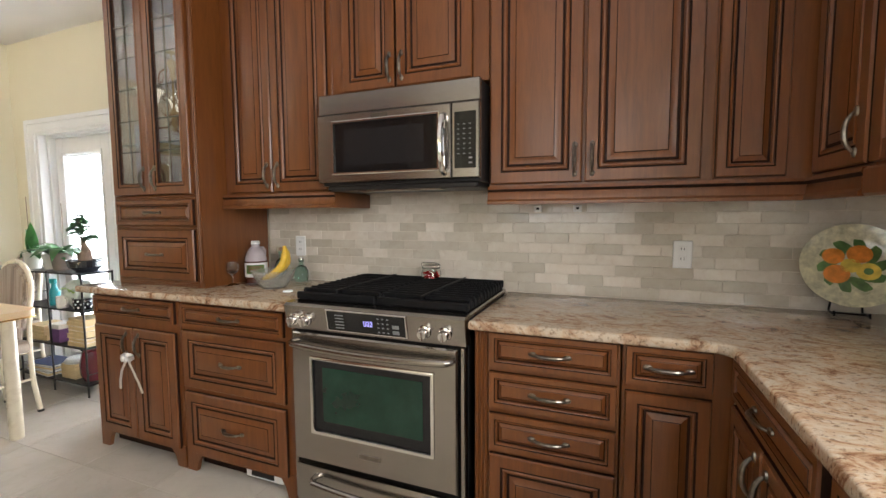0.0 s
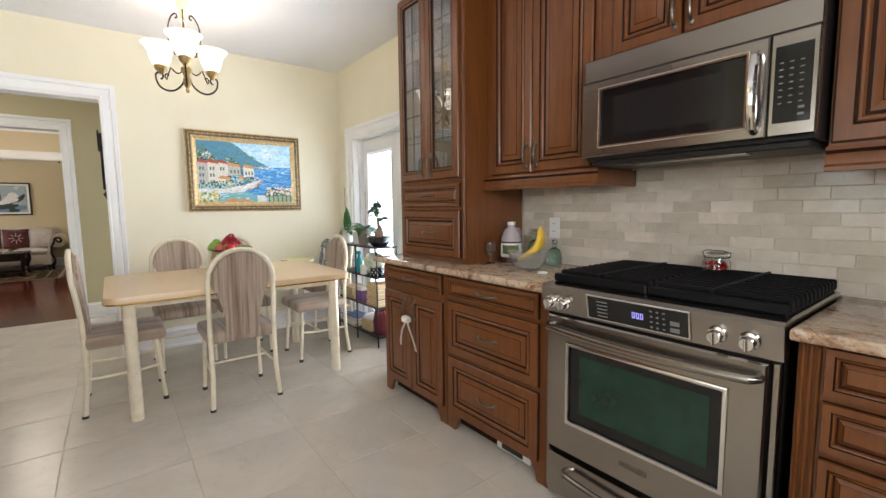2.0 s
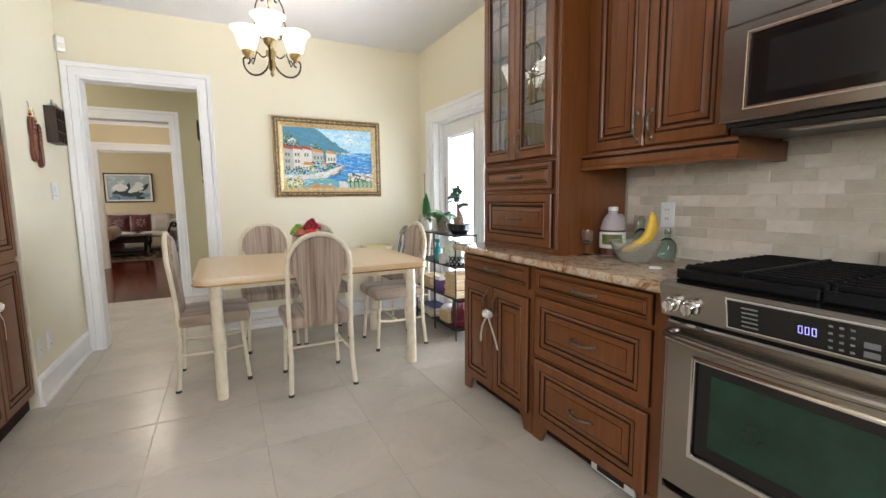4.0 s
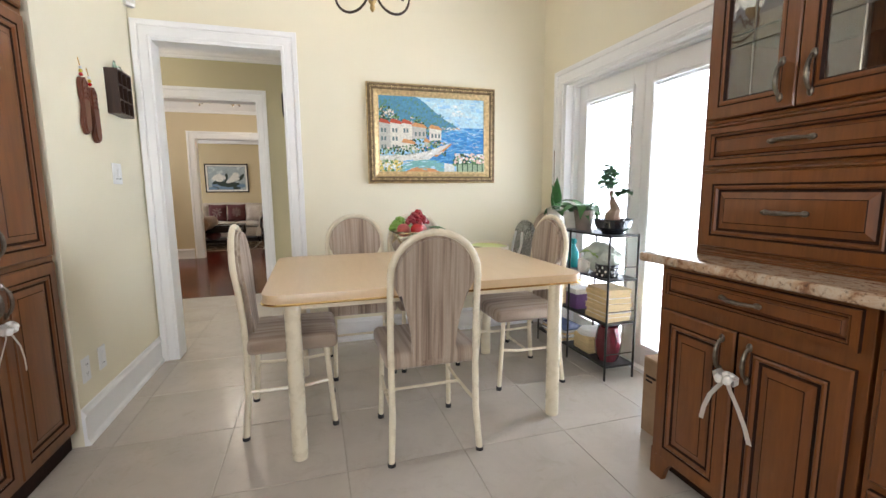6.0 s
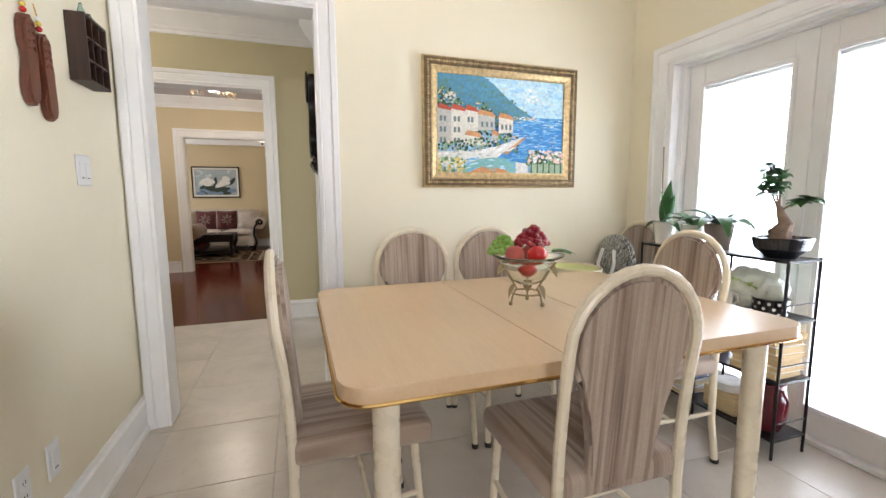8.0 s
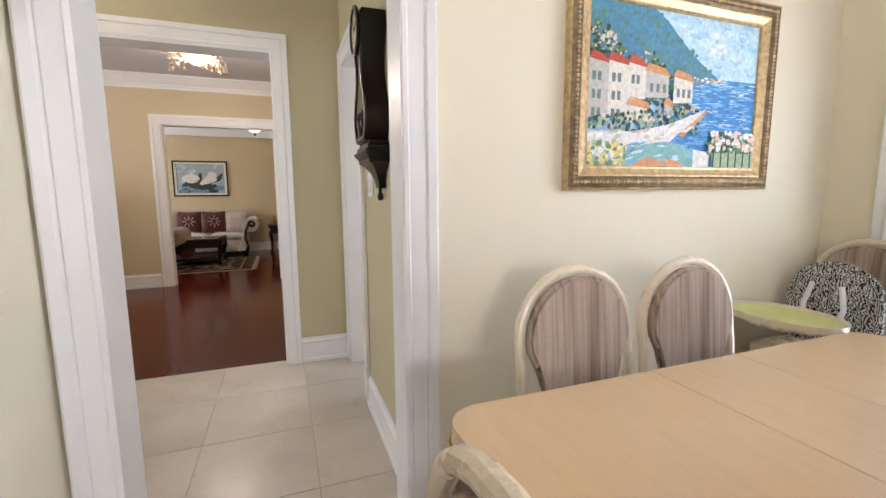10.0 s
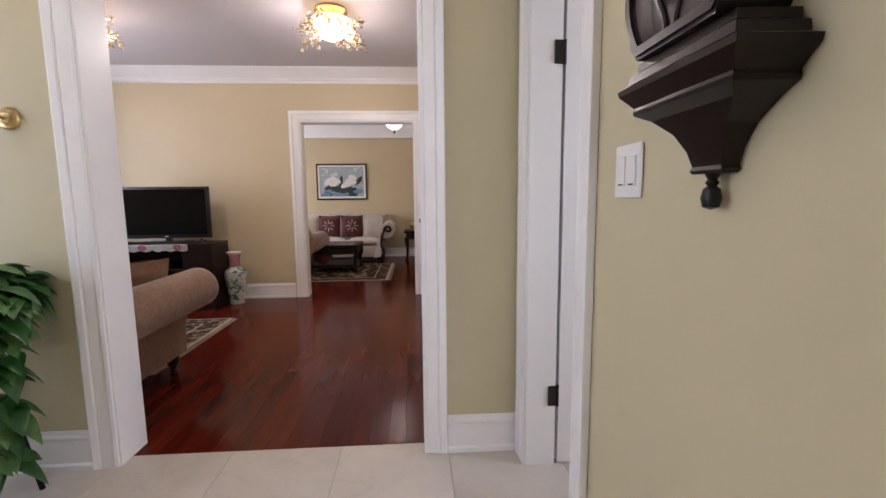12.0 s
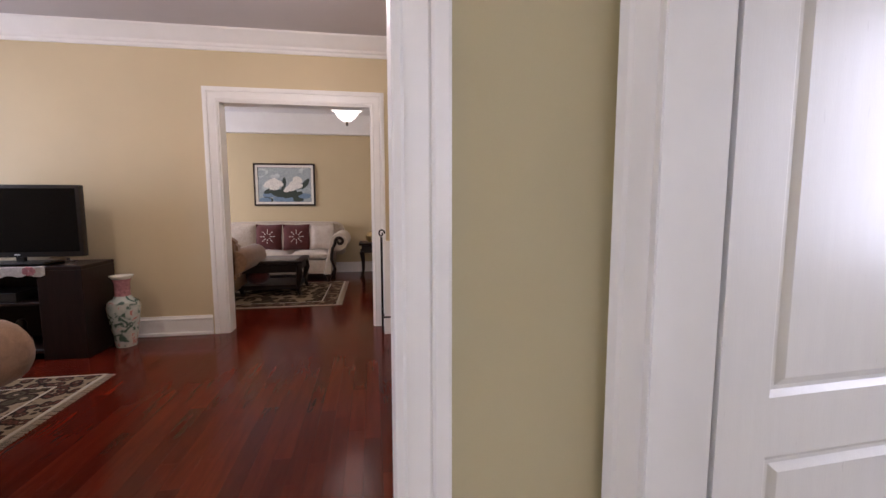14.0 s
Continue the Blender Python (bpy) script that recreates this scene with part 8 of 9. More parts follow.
def tv_corner():
    c = thing("tv_stand", "dark brown wooden television stand with open shelves", "stand", pose(-9.42, -2.91, 0))
    w, d, h = 1.21, 0.42, 0.715
    for nm, q in (("top", (-d / 2, d / 2, -w / 2, w / 2, h - 0.03, h)), ("side", (-d / 2, d / 2, -w / 2, -w / 2 + 0.03, 0, h - 0.03)), ("side", (-d / 2, d / 2, w / 2 - 0.30, w / 2, 0, h - 0.03)), ("bottom", (-d / 2, d / 2 - 0.02, -w / 2 + 0.03, w / 2 - 0.30, 0.05, 0.08)), ("shelf", (-d / 2, d / 2 - 0.02, -w / 2 + 0.03, w / 2 - 0.30, 0.42, 0.445)), ("back", (-d / 2, -d / 2 + 0.012, -w / 2 + 0.03, w / 2 - 0.30, 0.08, h - 0.03))):
        bm = B()
        box(bm, *q, 0.003)
        part(nm, bm, DARKWOOD, c)
    v = thing("media_player", "black media player box on the stand shelf", "player", pose(-9.40, -3.0, 0.446))
    bm = B()
    box(bm, -0.13, 0.15, -0.22, 0.22, 0, 0.07, 0.004)
    part("case", bm, BLACK, v)
    bm = B()
    box(bm, 0.1502, 0.1515, -0.10, 0.10, 0.03, 0.05)
    part("display", bm, BLACKGLASS, v)
    t = thing("television", "switched-off black flat screen television", "television", pose(-9.42, -2.86, 0.716, 0, 0, 90))
    W, Hh = 0.92, 0.56
    bm = B()
    box(bm, -W / 2, W / 2, 0.0, 0.06, 0.05, 0.05 + Hh, 0.006, seg=2)
    part("case", bm, BLACK, t)
    bm = B()
    box(bm, -W / 2 + 0.028, W / 2 - 0.028, -0.002, 0.002, 0.05 + 0.04, 0.05 + Hh - 0.028)
    part("screen", bm, TVGLASS, t, "dark glossy screen")
    bm = B()
    box(bm, -0.03, 0.03, 0.02, 0.05, 0.012, 0.055, 0.004)
    box(bm, -0.22, 0.22, -0.08, 0.13, 0.0, 0.013, 0.005)
    part("foot", bm, BLACK, t)
    bm = B()
    box(bm, -0.02, 0.02, -0.0032, -0.0022, 0.066, 0.074)
    part("badge", bm, PLASTIC, t, "small pale badge")
    l = thing("lace_runner", "white lace runner with pink roses on the stand", "runner", pose(-9.36, -2.98, 0.716))
    bm = B()
    n = 24
    prev = None
    for i in range(n + 1):
        y = -0.42 + 0.86 * i / n
        drop = 0.055 + 0.022 * abs(math.sin(i * 0.9))
        row = [bm.verts.new((-0.12, y, 0.003)), bm.verts.new((0.150, y, 0.003)), bm.verts.new((0.158, y, -0.004)), bm.verts.new((0.160 + 0.004 * math.sin(i), y, -drop))]
        if prev:
            for k in range(3):
                bm.faces.new((prev[k], prev[k + 1], row[k + 1], row[k]))
        prev = row
    bmesh.ops.solidify(bm, geom=bm.faces[:], thickness=0.0015)
    part("cloth", bm, LACE, l)
    for y in (-0.36, -0.02, 0.34):
        bm = B()
        for i in range(7):
            a = i * 0.9
            bmesh.ops.create_circle(bm, cap_ends=True, segments=8, radius=0.018, matrix=Matrix.Translation((0.166, y + 0.028 * math.cos(a), -0.03 + 0.018 * math.sin(a))) @ Matrix.Rotation(radians(90), 4, "Y"))
        part("rose", bm, ROSE, l, "pink printed rose")
    for y, r, hh in ((-2.44, 0.018, 0.05), (-2.40, 0.015, 0.035)):
        o = thing("salt_jar", "tiny clear glass jar on the stand", "jar", pose(-9.30, y, 0.716), "jars on the stand")
        bm = B()
        lathe(bm, [(0, 0), (r, 0.001), (r, hh * 0.7), (r * 0.6, hh * 0.8), (r * 0.7, hh), (0, hh)], seg=14)
        part("body", bm, CLEAR, o)
    f = thing("figurine", "small dark figurine with white head on lower shelf", "figurine", pose(-9.40, -2.87, 0.081))
    bm = B()
    lathe(bm, [(0, 0), (0.06, 0.002), (0.055, 0.06), (0.03, 0.13), (0.035, 0.17), (0.02, 0.20), (0, 0.205)], seg=14)
    part("body", bm, BLACK, f)
    d2 = thing("decanter", "silver lidded urn with pointed finial near the sofa", "urn", pose(-8.03, -2.52, 0.434))
    bm = B()
    lathe(bm, [(0, 0), (0.06, 0.002), (0.03, 0.02), (0.08, 0.07), (0.09, 0.11), (0.06, 0.15), (0.03, 0.17), (0.035, 0.18), (0.012, 0.20), (0.018, 0.215), (0.006, 0.235), (0, 0.26)], seg=20)
    part("body", bm, CHROME, d2)
    t2 = thing("side_table", "low dark wooden table before the sofa", "table", pose(-8.05, -2.80, 0))
    bm = B()
    box(bm, -0.28, 0.28, -0.45, 0.45, 0.385, 0.42, 0.006)
    part("tabletop", bm, DARKWOOD, t2)
    for sx in (-1, 1):
        for sy in (-1, 1):
            bm = B()
            lathe(bm, [(0, 0), (0.022, 0), (0.030, 0.2), (0.022, 0.385)], (sx * 0.23, sy * 0.40, 0.0135), 10)
            part("leg", bm, DARKWOOD, t2)


LACE = plain("white_lace", (0.70, 0.66, 0.64), 0.8, var=0.15, scale=60, grain=0.6)
ROSE = plain("pink_rose_print", (0.55, 0.22, 0.25), 0.8, var=0.3, scale=60, grain=0.2)
tv_corner()


def floor_vase():
    m, nt, p = nodes_of("painted_porcelain")
    v = coords(nt, (1, 1, 1))
    vo = noise_tex(nt, v, 16.0, 3, 0.5, 0.5)
    c = ramp(nt, vo, [(0.38, (0.07, 0.13, 0.11)), (0.44, (0.40, 0.46, 0.42)), (0.60, (0.52, 0.55, 0.51)), (0.66, (0.45, 0.12, 0.10)), (0.70, (0.60, 0.60, 0.56))])
    nt.links.new(c, p.inputs["Base Color"])
    p.inputs["Roughness"].default_value, p.inputs["Coat Weight"].default_value = 0.15, 0.4
    PINK = plain("pink_porcelain", (0.42, 0.20, 0.22), 0.18, var=0.3, scale=40, grain=0, coat=0.4)
    c = thing("floor_vase", "tall white painted porcelain vase with pink neck", "vase", pose(-9.50, -2.19, 0.001))
    bm = B()
    lathe(bm, [(0, 0), (0.075, 0.0), (0.078, 0.015), (0.082, 0.06), (0.108, 0.22), (0.121, 0.33), (0.112, 0.375), (0.070, 0.405), (0.056, 0.425)], seg=32)
    part("body", bm, m, c)
    bm = B()
    lathe(bm, [(0.057, 0.424), (0.055, 0.46), (0.056, 0.53), (0.068, 0.565)], seg=32)
    part("neck", bm, PINK, c, "pink painted neck")
    bm = B()
    lathe(bm, [(0.068, 0.565), (0.085, 0.585), (0.087, 0.592), (0.076, 0.590), (0.058, 0.56), (0.048, 0.50)], seg=32)
    part("lip", bm, CERAMIC, c, "white flared lip")


floor_vase()


def crystal_light(x, y, power):
    c = thing("ceiling_light", "lit gold and crystal flush ceiling light", "ceiling light", pose(x, y, H) @ Matrix.Diagonal((1.12, 1.12, 1.75, 1)), "crystal ceiling lights")
    bm = B()
    lathe(bm, [(0, -0.0), (0.11, 0.0), (0.115, -0.012), (0.06, -0.03), (0.02, -0.04), (0, -0.04)], seg=24)
    part("canopy", bm, BRASS, c, "gold ceiling canopy")
    bm = B()
    lathe(bm, [(0, -0.135), (0.03, -0.132), (0.08, -0.115), (0.12, -0.085), (0.135, -0.05), (0.128, -0.05), (0.11, -0.08), (0, -0.12)], seg=28)
    part("bowl", bm, BOWLGLOW, c, "glowing glass bowl")
    rnd = random.Random(6)
    cr = B()
    for k in range(34):
        a = k * 0.1848 + rnd.uniform(-0.1, 0.1)
        r1 = rnd.uniform(0.16, 0.25)
        z = -rnd.uniform(0.04, 0.15)
        tip = Vector((r1 * math.cos(a), r1 * math.sin(a), z))
        tw = B()
        tube(tw, [(0.05 * math.cos(a), 0.05 * math.sin(a), -0.03), (0.12 * math.cos(a + 0.2), 0.12 * math.sin(a + 0.2), z * 0.7 - 0.02), tip], 0.0028, 5)
        part("branch", tw, BRASS, c, "gold wire branch")
        for i in range(6):
            p = tip * rnd.uniform(0.70, 1.05) + Vector((rnd.uniform(-0.02, 0.02), rnd.uniform(-0.02, 0.02), rnd.uniform(-0.03, 0.015)))
            bmesh.ops.create_icosphere(cr, subdivisions=1, radius=rnd.uniform(0.007, 0.0125), matrix=Matrix.Translation(p))
    tagged(part("crystals", cr, CRYSTAL, c, "clear crystal drops", sharp=0), kind="stuff")
    bulb("ceiling_bulb", (x, y, H - 0.30), power, (1.0, 0.86, 0.68), 0.10)


BOWLGLOW = glow("glowing_bowl", (1.0, 0.78, 0.46), 3.6)
CRYSTAL = glass("crystal", (1.0, 0.92, 0.80), 0.0, 1.55)
crystal_light(-8.14, -0.76, 38)
crystal_light(-8.14, -2.66, 22)


def far_room_things():
    c = thing("ceiling_light", "lit alabaster bowl ceiling light with dark finial", "ceiling light", pose(-11.2, -0.43, H))
    bm = B()
    lathe(bm, [(0, 0), (0.06, 0), (0.065, -0.012), (0.012, -0.02), (0.010, -0.50), (0, -0.50)], seg=18)
    part("stem", bm, BRONZE, c, "bronze hanging stem")
    bm = B()
    lathe(bm, [(0, -0.46), (0.05, -0.455), (0.11, -0.41), (0.15, -0.345), (0.185, -0.325), (0.188, -0.320), (0.145, -0.340), (0.10, -0.40), (0, -0.44)], seg=28)
    part("bowl", bm, ALABASTER, c, "lit alabaster bowl")
    bm = B()
    lathe(bm, [(0, -0.515), (0.012, -0.505), (0.016, -0.49), (0.010, -0.475), (0.02, -0.46), (0, -0.458)], seg=14)
    part("finial", bm, BRONZE, c, "dark bronze finial")
    bulb("far_bulb", (-11.2, -0.43, H - 0.25), 18)

    t = thing("coffee_table", "carved dark wooden coffee table with glass insert top", "table", pose(-11.62, -1.50, 0.013))
    w, d = 0.70, 0.92
    bm = B()
    box(bm, -w / 2, w / 2, -d / 2, d / 2, 0.40, 0.44, 0.012, seg=2)
    part("tabletop", bm, DARKWOOD, t)
    bm = B()
    box(bm, -w / 2 + 0.09, w / 2 - 0.09, -d / 2 + 0.09, d / 2 - 0.09, 0.4405, 0.446)
    part("glass_insert", bm, PALETOP, t, "pale reflective glass insert")
    bm = B()
    box(bm, -w / 2 + 0.04, w / 2 - 0.04, -d / 2 + 0.04, d / 2 - 0.04, 0.29, 0.399, 0.01)
    part("apron", bm, DARKWOOD, t)
    bm = B()
    box(bm, -w / 2 + 0.06, w / 2 - 0.06, -d / 2 + 0.06, d / 2 - 0.06, 0.07, 0.125, 0.006)
    part("shelf", bm, DARKWOOD, t)
    for sx in (-1, 1):
        for sy in (-1, 1):
            bm = B()
            px, py = sx * (w / 2 - 0.06), sy * (d / 2 - 0.06)
            tube(bm, [(px + sx * 0.03, py + sy * 0.03, 0.0), (px, py, 0.06), (px - sx * 0.005, py - sy * 0.005, 0.14), (px + sx * 0.02, py + sy * 0.02, 0.28), (px + sx * 0.01, py + sy * 0.01, 0.40)], [0.026, 0.020, 0.026, 0.042, 0.036], 8)
            part("leg", bm, DARKWOOD, t, "carved cabriole leg")
    b = thing("decorative_ball", "dark red basket ball ornament on the lower shelf", "ornament", pose(-11.45, -1.62, 0.139))
    bm = B()
    bmesh.ops.create_icosphere(bm, subdivisions=3, radius=0.11, matrix=Matrix.Translation((0, 0, 0.105)) @ Matrix.Diagonal((1.3, 1.3, 0.95, 1)))
    part("body", bm, MAROON, b, sharp=180)
    g = thing("glass_bird", "green glass ornament on the coffee table", "ornament", pose(-11.62, -1.72, 0.459))
    bm = B()
    lathe(bm, [(0, 0), (0.03, 0.0), (0.05, 0.03), (0.035, 0.07), (0.015, 0.09), (0.02, 0.11), (0, 0.12)], seg=14)
    part("body", bm, PALEGREEN, g)
    for nm, x, y in (("end_table", -12.75, -0.10),):
        e = thing(nm, "dark carved end table beside the ivory sofa", "table", pose(x, y, 0))
        bm = B()
        box(bm, -0.26, 0.26, -0.26, 0.26, 0.52, 0.56, 0.010, seg=2)
        part("tabletop", bm, DARKWOOD, e)
        bm = B()
        box(bm, -0.22, 0.22, -0.22, 0.22, 0.40, 0.519, 0.01)
        part("drawer_case", bm, DARKWOOD, e)
        for sx in (-1, 1):
            for sy in (-1, 1):
                bm = B()
                tube(bm, [(sx * 0.23, sy * 0.23, 0), (sx * 0.20, sy * 0.20, 0.08), (sx * 0.20, sy * 0.20, 0.25), (sx * 0.22, sy * 0.22, 0.42)], [0.025, 0.018, 0.024, 0.034], 8)
                part("leg", bm, DARKWOOD, e)
    f = thing("bust_ornament", "small bronze dome ornament on the end table", "ornament", pose(-12.75, -0.17, 0.56))
    bm = B()
    lathe(bm, [(0, 0), (0.05, 0.0), (0.055, 0.02), (0.08, 0.05), (0.09, 0.10), (0.06, 0.16), (0, 0.18)], seg=18)
    part("body", bm, AGEDGOLD, f)

    # the flower picture above the sofa
    w, h = 0.98, 0.70
    p = thing("painting", "framed painting of white magnolia blossoms and dark leaves", "painting", pose(XF + 0.001, -1.575, 1.15, 0, 0, 90))
    bm = B()
    rings_panel(bm, -w / 2, w / 2, 0, h, [(0, 0, 0), (0, -0.025, 0), (0.008, -0.032, 0), (0.028, -0.026, 0), (0.036, -0.022, 1), (0.066, -0.018, 1), (0.070, -0.010, 0)], None)
    part("frame", bm, [DARKWOOD, CERAMIC], p, "dark frame with pale liner", sharp=20)
    pal = [col("paint_grey_blue", (0.36, 0.41, 0.42)), col("paint_petal", (0.72, 0.70, 0.64)), col("paint_leaf_black", (0.03, 0.045, 0.035)), col("paint_pale_blue", (0.52, 0.57, 0.56)), col("paint_stem", (0.30, 0.26, 0.18)), col("paint_deep_blue", (0.16, 0.24, 0.34))]
    bm = B()
    box(bm, -w / 2 + 0.066, w / 2 - 0.066, -0.008, -0.001, 0.066, h - 0.066)
    part("canvas", bm, pal[0], p)
    bm = B()
    rnd = random.Random(4)
    lay = [0]

    def petal(u, v, ru, rv, mi, ang=0.0):
        lay[0] += 1
        pts = []
        for i in range(10):
            t = i * math.pi / 5
            a, b = ru * math.cos(t) * rnd.uniform(0.85, 1.1), rv * math.sin(t) * rnd.uniform(0.85, 1.1)
            x, z = u + a * math.cos(ang) - b * math.sin(ang), v + a * math.sin(ang) + b * math.cos(ang)
            pts.append(bm.verts.new((min(w / 2 - 0.07, max(-w / 2 + 0.07, x)), -0.0084 - lay[0] * 0.00004, min(h - 0.07, max(0.07, z)))))
        bm.faces.new(pts).material_index = mi

    for _ in range(30):
        petal(rnd.uniform(-0.4, 0.4), rnd.uniform(0.1, 0.6), 0.09, 0.05, rnd.choice((3, 0, 0)))
    for _ in range(12):
        petal(rnd.uniform(-0.4, 0.4), rnd.uniform(0.08, 0.24), 0.11, 0.05, rnd.choice((5, 2, 2)))
    for u, v, a in ((-0.24, 0.25, 0.4), (-0.15, 0.20, -0.5), (0.05, 0.17, 0.2), (0.18, 0.19, 0.3), (0.33, 0.37, 0.9), (0.28, 0.33, 0.4), (0.0, 0.22, -0.3), (-0.02, 0.36, 1.4)):
        petal(u, v, 0.11, 0.04, 2, a)
    for u, v, r in ((-0.25, 0.36, 0.10), (-0.17, 0.31, 0.09), (-0.10, 0.37, 0.08), (-0.18, 0.41, 0.08), (0.14, 0.37, 0.09), (0.21, 0.43, 0.09), (0.10, 0.30, 0.09), (0.22, 0.33, 0.07), (0.04, 0.27, 0.07)):
        petal(u, v, r, r * 0.62, 1, rnd.uniform(-0.6, 0.6))
    tagged(part("brushwork", bm, pal, p, "layered oil brushwork", sharp=0), kind="stuff")


ALABASTER = glow("lit_alabaster", (1.0, 0.88, 0.70), 2.6)
PALETOP = plain("pale_glass_top", (0.45, 0.47, 0.45), 0.08, var=0.1, grain=0)
far_room_things()


def hall_light():
    c = thing("ceiling_light", "lit frosted glass flush light on the hall ceiling", "ceiling light", pose(-5.55, -1.15, H))
    bm = B()
    lathe(bm, [(0, 0), (0.15, 0), (0.155, -0.015), (0.145, -0.022), (0, -0.022)], seg=28)
    part("base_plate", bm, BRASS, c, "brass base plate")
    bm = B()
    lathe(bm, [(0.14, -0.022), (0.135, -0.05), (0.10, -0.085), (0.05, -0.10), (0, -0.103)], seg=28)
    part("bowl", bm, ALABASTER, c, "lit frosted glass bowl")
    bulb("hall_bulb", (-5.55, -1.15, H - 0.16), 10, (1.0, 0.80, 0.58), 0.08)


hall_light()


def side_console():
    c = thing("radiator_cover", "white panel cabinet with black wrought iron scroll edge", "cabinet", pose(-9.55, -0.02, 0))
    bm = B()
    box(bm, -0.02, 0.10, -0.03, 0.30, 0.0, 0.84, 0.004)
    part("panel", bm, WHITE, c)
    bm = B()
    tube(bm, [(0.05, -0.045, 0.0), (0.05, -0.045, 0.88)], 0.010, 8)
    part("post", bm, IRON, c, "black iron post")
    bm = B()
    tube(bm, [(0.05, -0.045 + 0.03 * math.cos(i * 0.6) * (1 - i / 16), 0.91 + 0.04 * math.sin(i * 0.6) * (1 - i / 16)) for i in range(13)], 0.007, 6)
    part("scroll", bm, IRON, c, "black iron scroll")
    bm = B()
    box(bm, -0.022, 0.102, -0.034, 0.302, 0.15, 0.165)
    part("rail", bm, IRON, c, "black iron rail")


side_console()

# ---- laid pieces: floor tiles, backsplash tiles, planks ----
def slab_mesh(name, w, d, h, bevel, material):
    bm = B()
    box(bm, -w / 2, w / 2, -d / 2, d / 2, -h, 0, 0)
    es = [e for e in bm.edges if all(v.co.z > -1e-6 for v in e.verts)]
    bmesh.ops.bevel(bm, geom=es, offset=bevel, segments=1, affect="EDGES")
    return mesh_of(name, bm, material, 0)


def tile_floor():
    bm = B()
    box(bm, -6.505, 1.1, -3.15, 2.6, -0.06, -0.0025)
    f = part("floor", bm, GROUT, None, "floor of large ivory porcelain tiles", sharp=0)
    tagged(f, "floor of large ivory porcelain tiles", "floor", kind="structure")
    P = 0.505
    cache = {}
    for i in range(-1, 15):
        xa, xb = max(-6.02 + (i - 0) * P, -6.505), min(-6.02 + (i + 1) * P, 1.1)
        for j in range(-7, 6):
            ya, yb = max(0.01 + j * P, -3.15), min(0.01 + (j + 1) * P, 2.6)
            if xb - xa < 0.02 or yb - ya < 0.02:
                continue
            if ya < -2.0 and xa > -4.7:
                continue
            key = (round(xb - xa, 3), round(yb - ya, 3))
            if key not in cache:
                cache[key] = slab_mesh("tile", key[0] - 0.004, key[1] - 0.004, 0.01, 0.0012, FLOOR_TILE)
            part("tile", cache[key], None, f, at=pose((xa + xb) / 2, (ya + yb) / 2, 0))


PLANKBED = plain("plank_bed", (0.03, 0.005, 0.003), 0.6, var=0.1, scale=8, grain=0)


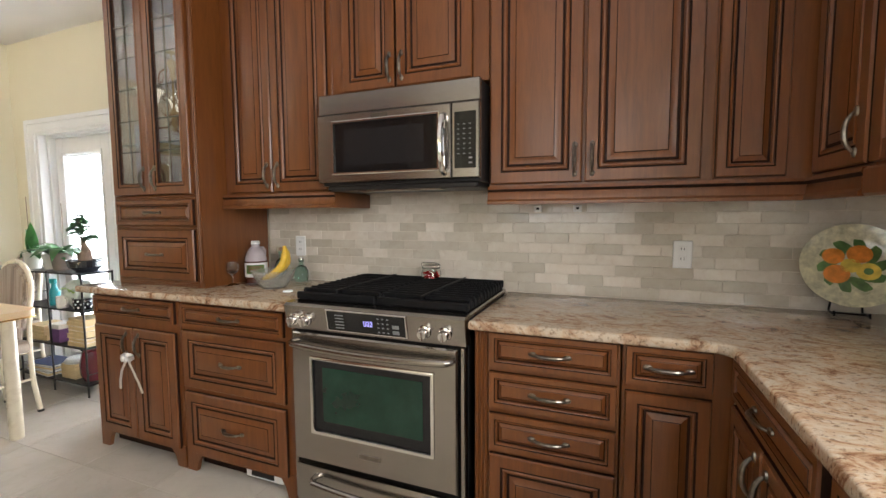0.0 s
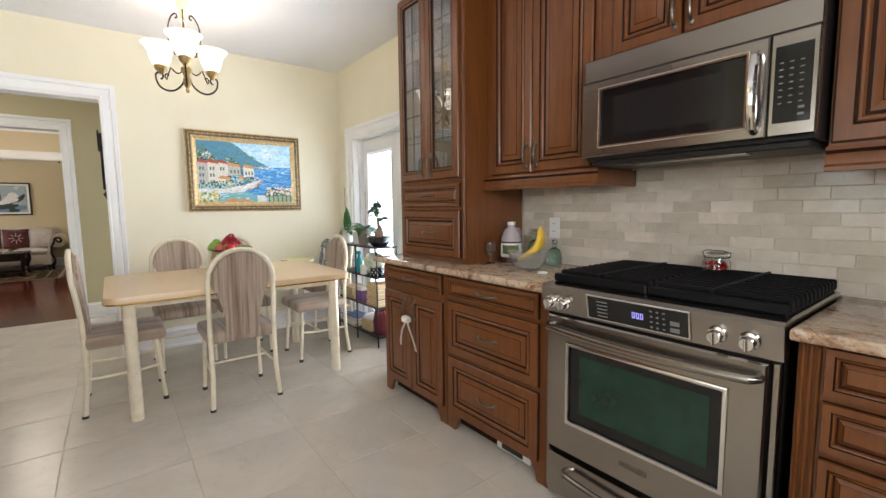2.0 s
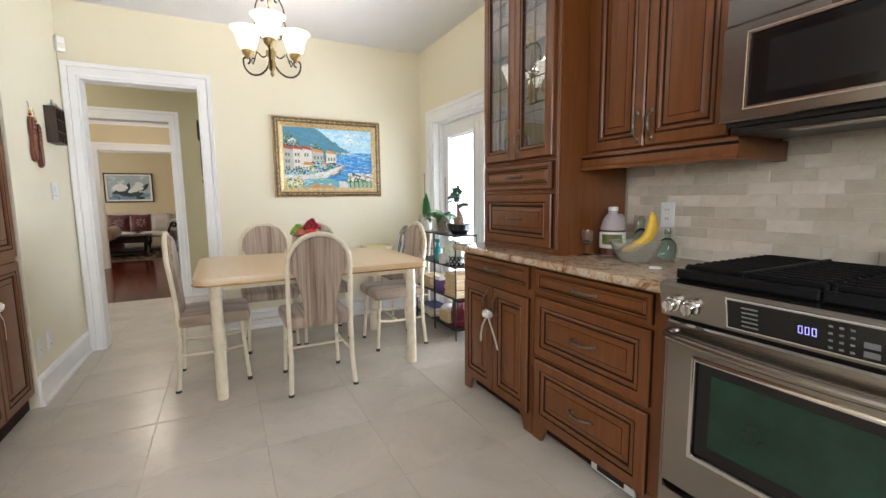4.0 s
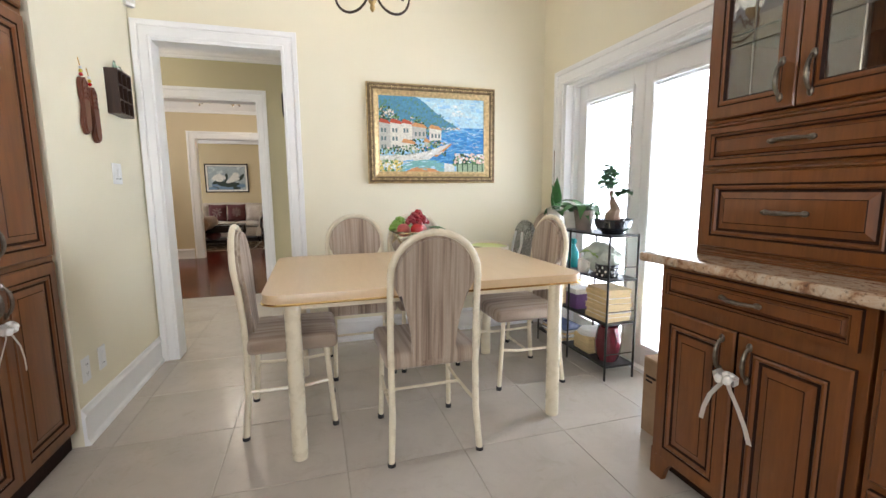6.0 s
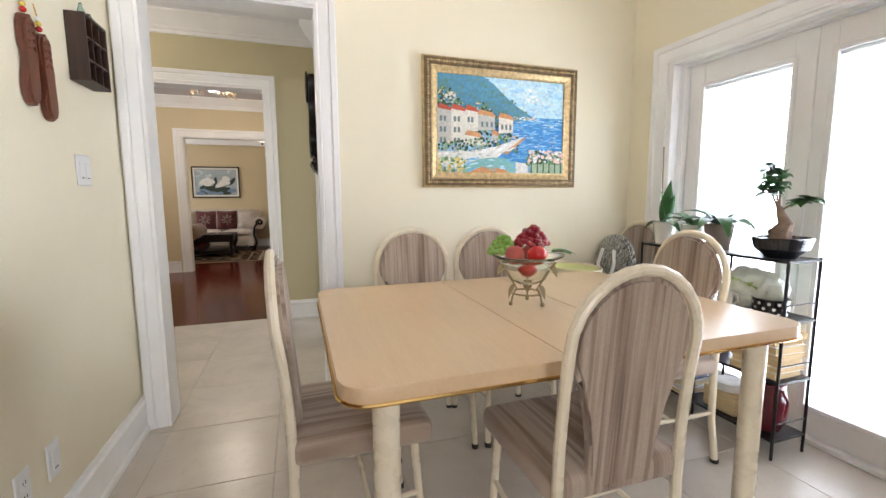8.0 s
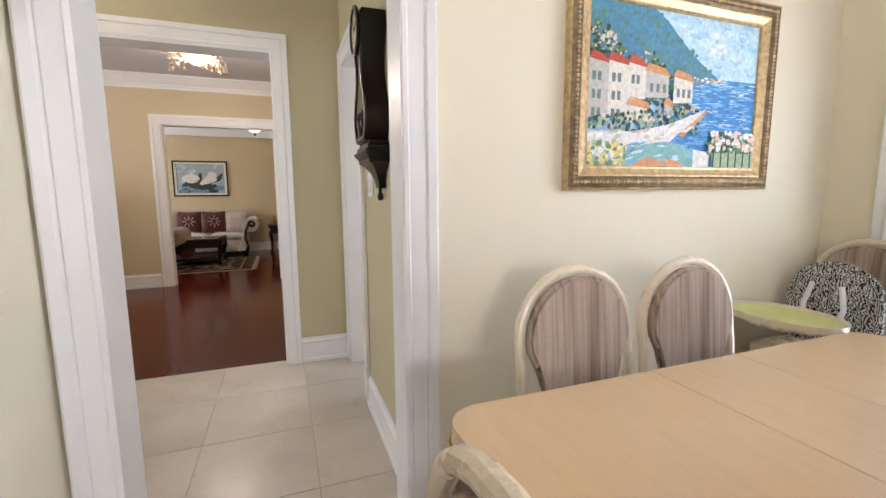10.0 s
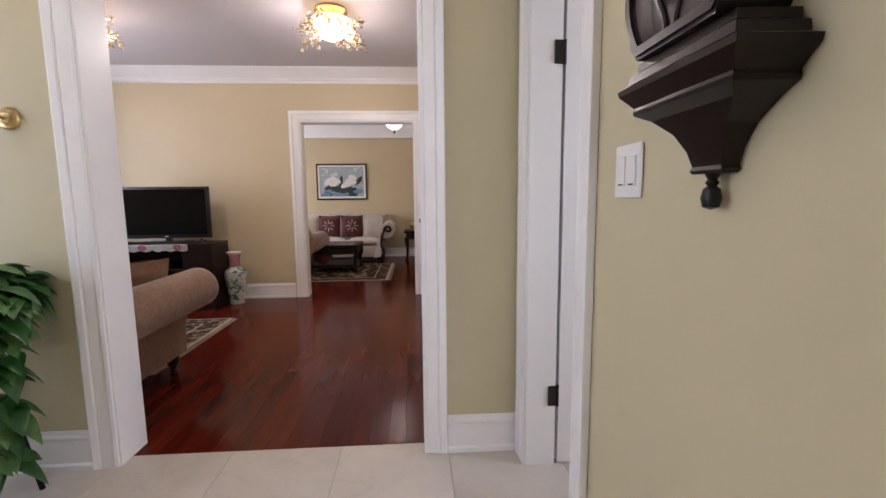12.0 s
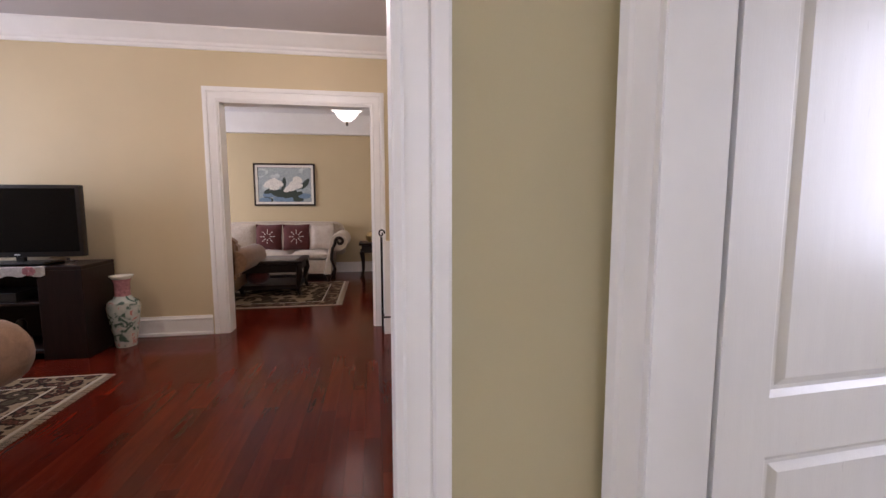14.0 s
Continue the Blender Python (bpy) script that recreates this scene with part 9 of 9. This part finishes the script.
def plank_floor():
    bm = B()
    box(bm, XF, -6.505, -4.15, 1.0, -0.06, -0.0018)
    f = part("floor_wood", bm, PLANKBED, None, "floor of glossy red cherry planks", sharp=0)
    tagged(f, "floor of glossy red cherry planks", "floor", kind="structure")
    rnd = random.Random(5)
    W = 0.083
    cache = {}
    rest = B()
    count = 0
    y = -4.1
    while y < 0.95:
        x = -6.505 - 0.001
        first = rnd.uniform(0.2, 1.2)
        while x > XF:
            ln = round((first if first else rnd.choice((0.5, 0.7, 0.9, 1.1, 1.3))), 2)
            first = 0
            if x - ln < XF:
                ln = round(x - XF, 2)
            if ln < 0.03:
                break
            near = -2.2 < y < -0.02 and x > -9.7 and count < 300
            if near:
                if ln not in cache:
                    cache[ln] = slab_mesh("plank", ln - 0.0005, W - 0.0005, 0.008, 0.0004, PLANK)
                part("plank", cache[ln], None, f, at=pose(x - ln / 2, y + W / 2, 0))
                count += 1
            else:
                box(rest, x - ln + 0.0003, x - 0.0003, y + 0.0003, y + W - 0.0003, -0.008, 0)
            x -= ln
        y += W
    r = part("planks", rest, PLANK_REST, f, sharp=0)
    tagged(r, kind="stuff")


def rest_mat():
    m = PLANK.copy()
    m.name = "glossy_cherry_planks"
    nt = m.node_tree
    g = nt.nodes.new("ShaderNodeNewGeometry")
    for n in list(nt.nodes):
        if n.bl_idname == "ShaderNodeObjectInfo":
            for l in list(n.outputs["Random"].links):
                nt.links.new(g.outputs["Random Per Island"], l.to_socket)
    return m


PLANK_REST = rest_mat()


def backsplash():
    bm = B()
    box(bm, -1.93, 0.968, 2.281, 2.289, CTOP - 0.02, 1.60)
    f = part("backsplash", bm, GROUT_WALL, None, "backsplash of honed travertine brick tiles", sharp=0)
    tagged(f, "backsplash of honed travertine brick tiles", "backsplash", kind="structure")
    w, h = 0.152, 0.0472
    cache = {}
    n = 0
    for r in range(15):
        z = CTOP + 0.001 + r * h
        off = (0.0, w / 2, 0.03, w * 0.7)[r % 4]
        x = -1.93 - off
        while x < 0.968:
            xa, xb = max(x, -1.93), min(x + w, 0.968)
            if xb - xa > 0.015 and z + h < 1.60:
                key = round(xb - xa, 3)
                if key not in cache:
                    b2 = B()
                    rings_panel(b2, -key / 2 + 0.001, key / 2 - 0.001, 0.0008, h - 0.0008, [(0, 0, 0), (0, -0.0015, 0), (0.0012, -0.0025, 0)])
                    cache[key] = mesh_of("tile", b2, SPLASH_TILE, 0)
                part("tile", cache[key], None, f, at=pose((xa + xb) / 2, 2.281 + 0.0005 * math.sin(n * 7.3), z))
                n += 1
            x += w
    bm = B()
    for r in range(10):
        z = CTOP + 0.001 + r * h
        y = -0.2 + (0.076 if r % 2 else 0)
        while y < 2.27:
            yb = min(y + w, 2.272)
            if yb - y > 0.015:
                box(bm, 0.961, 0.968, y + 0.001, yb - 0.001, z + 0.001, z + h - 0.001)
            y += w
    tagged(part("side_tiles", bm, SPLASH_TILE, f, sharp=0), kind="stuff")


tile_floor()
plank_floor()
backsplash()
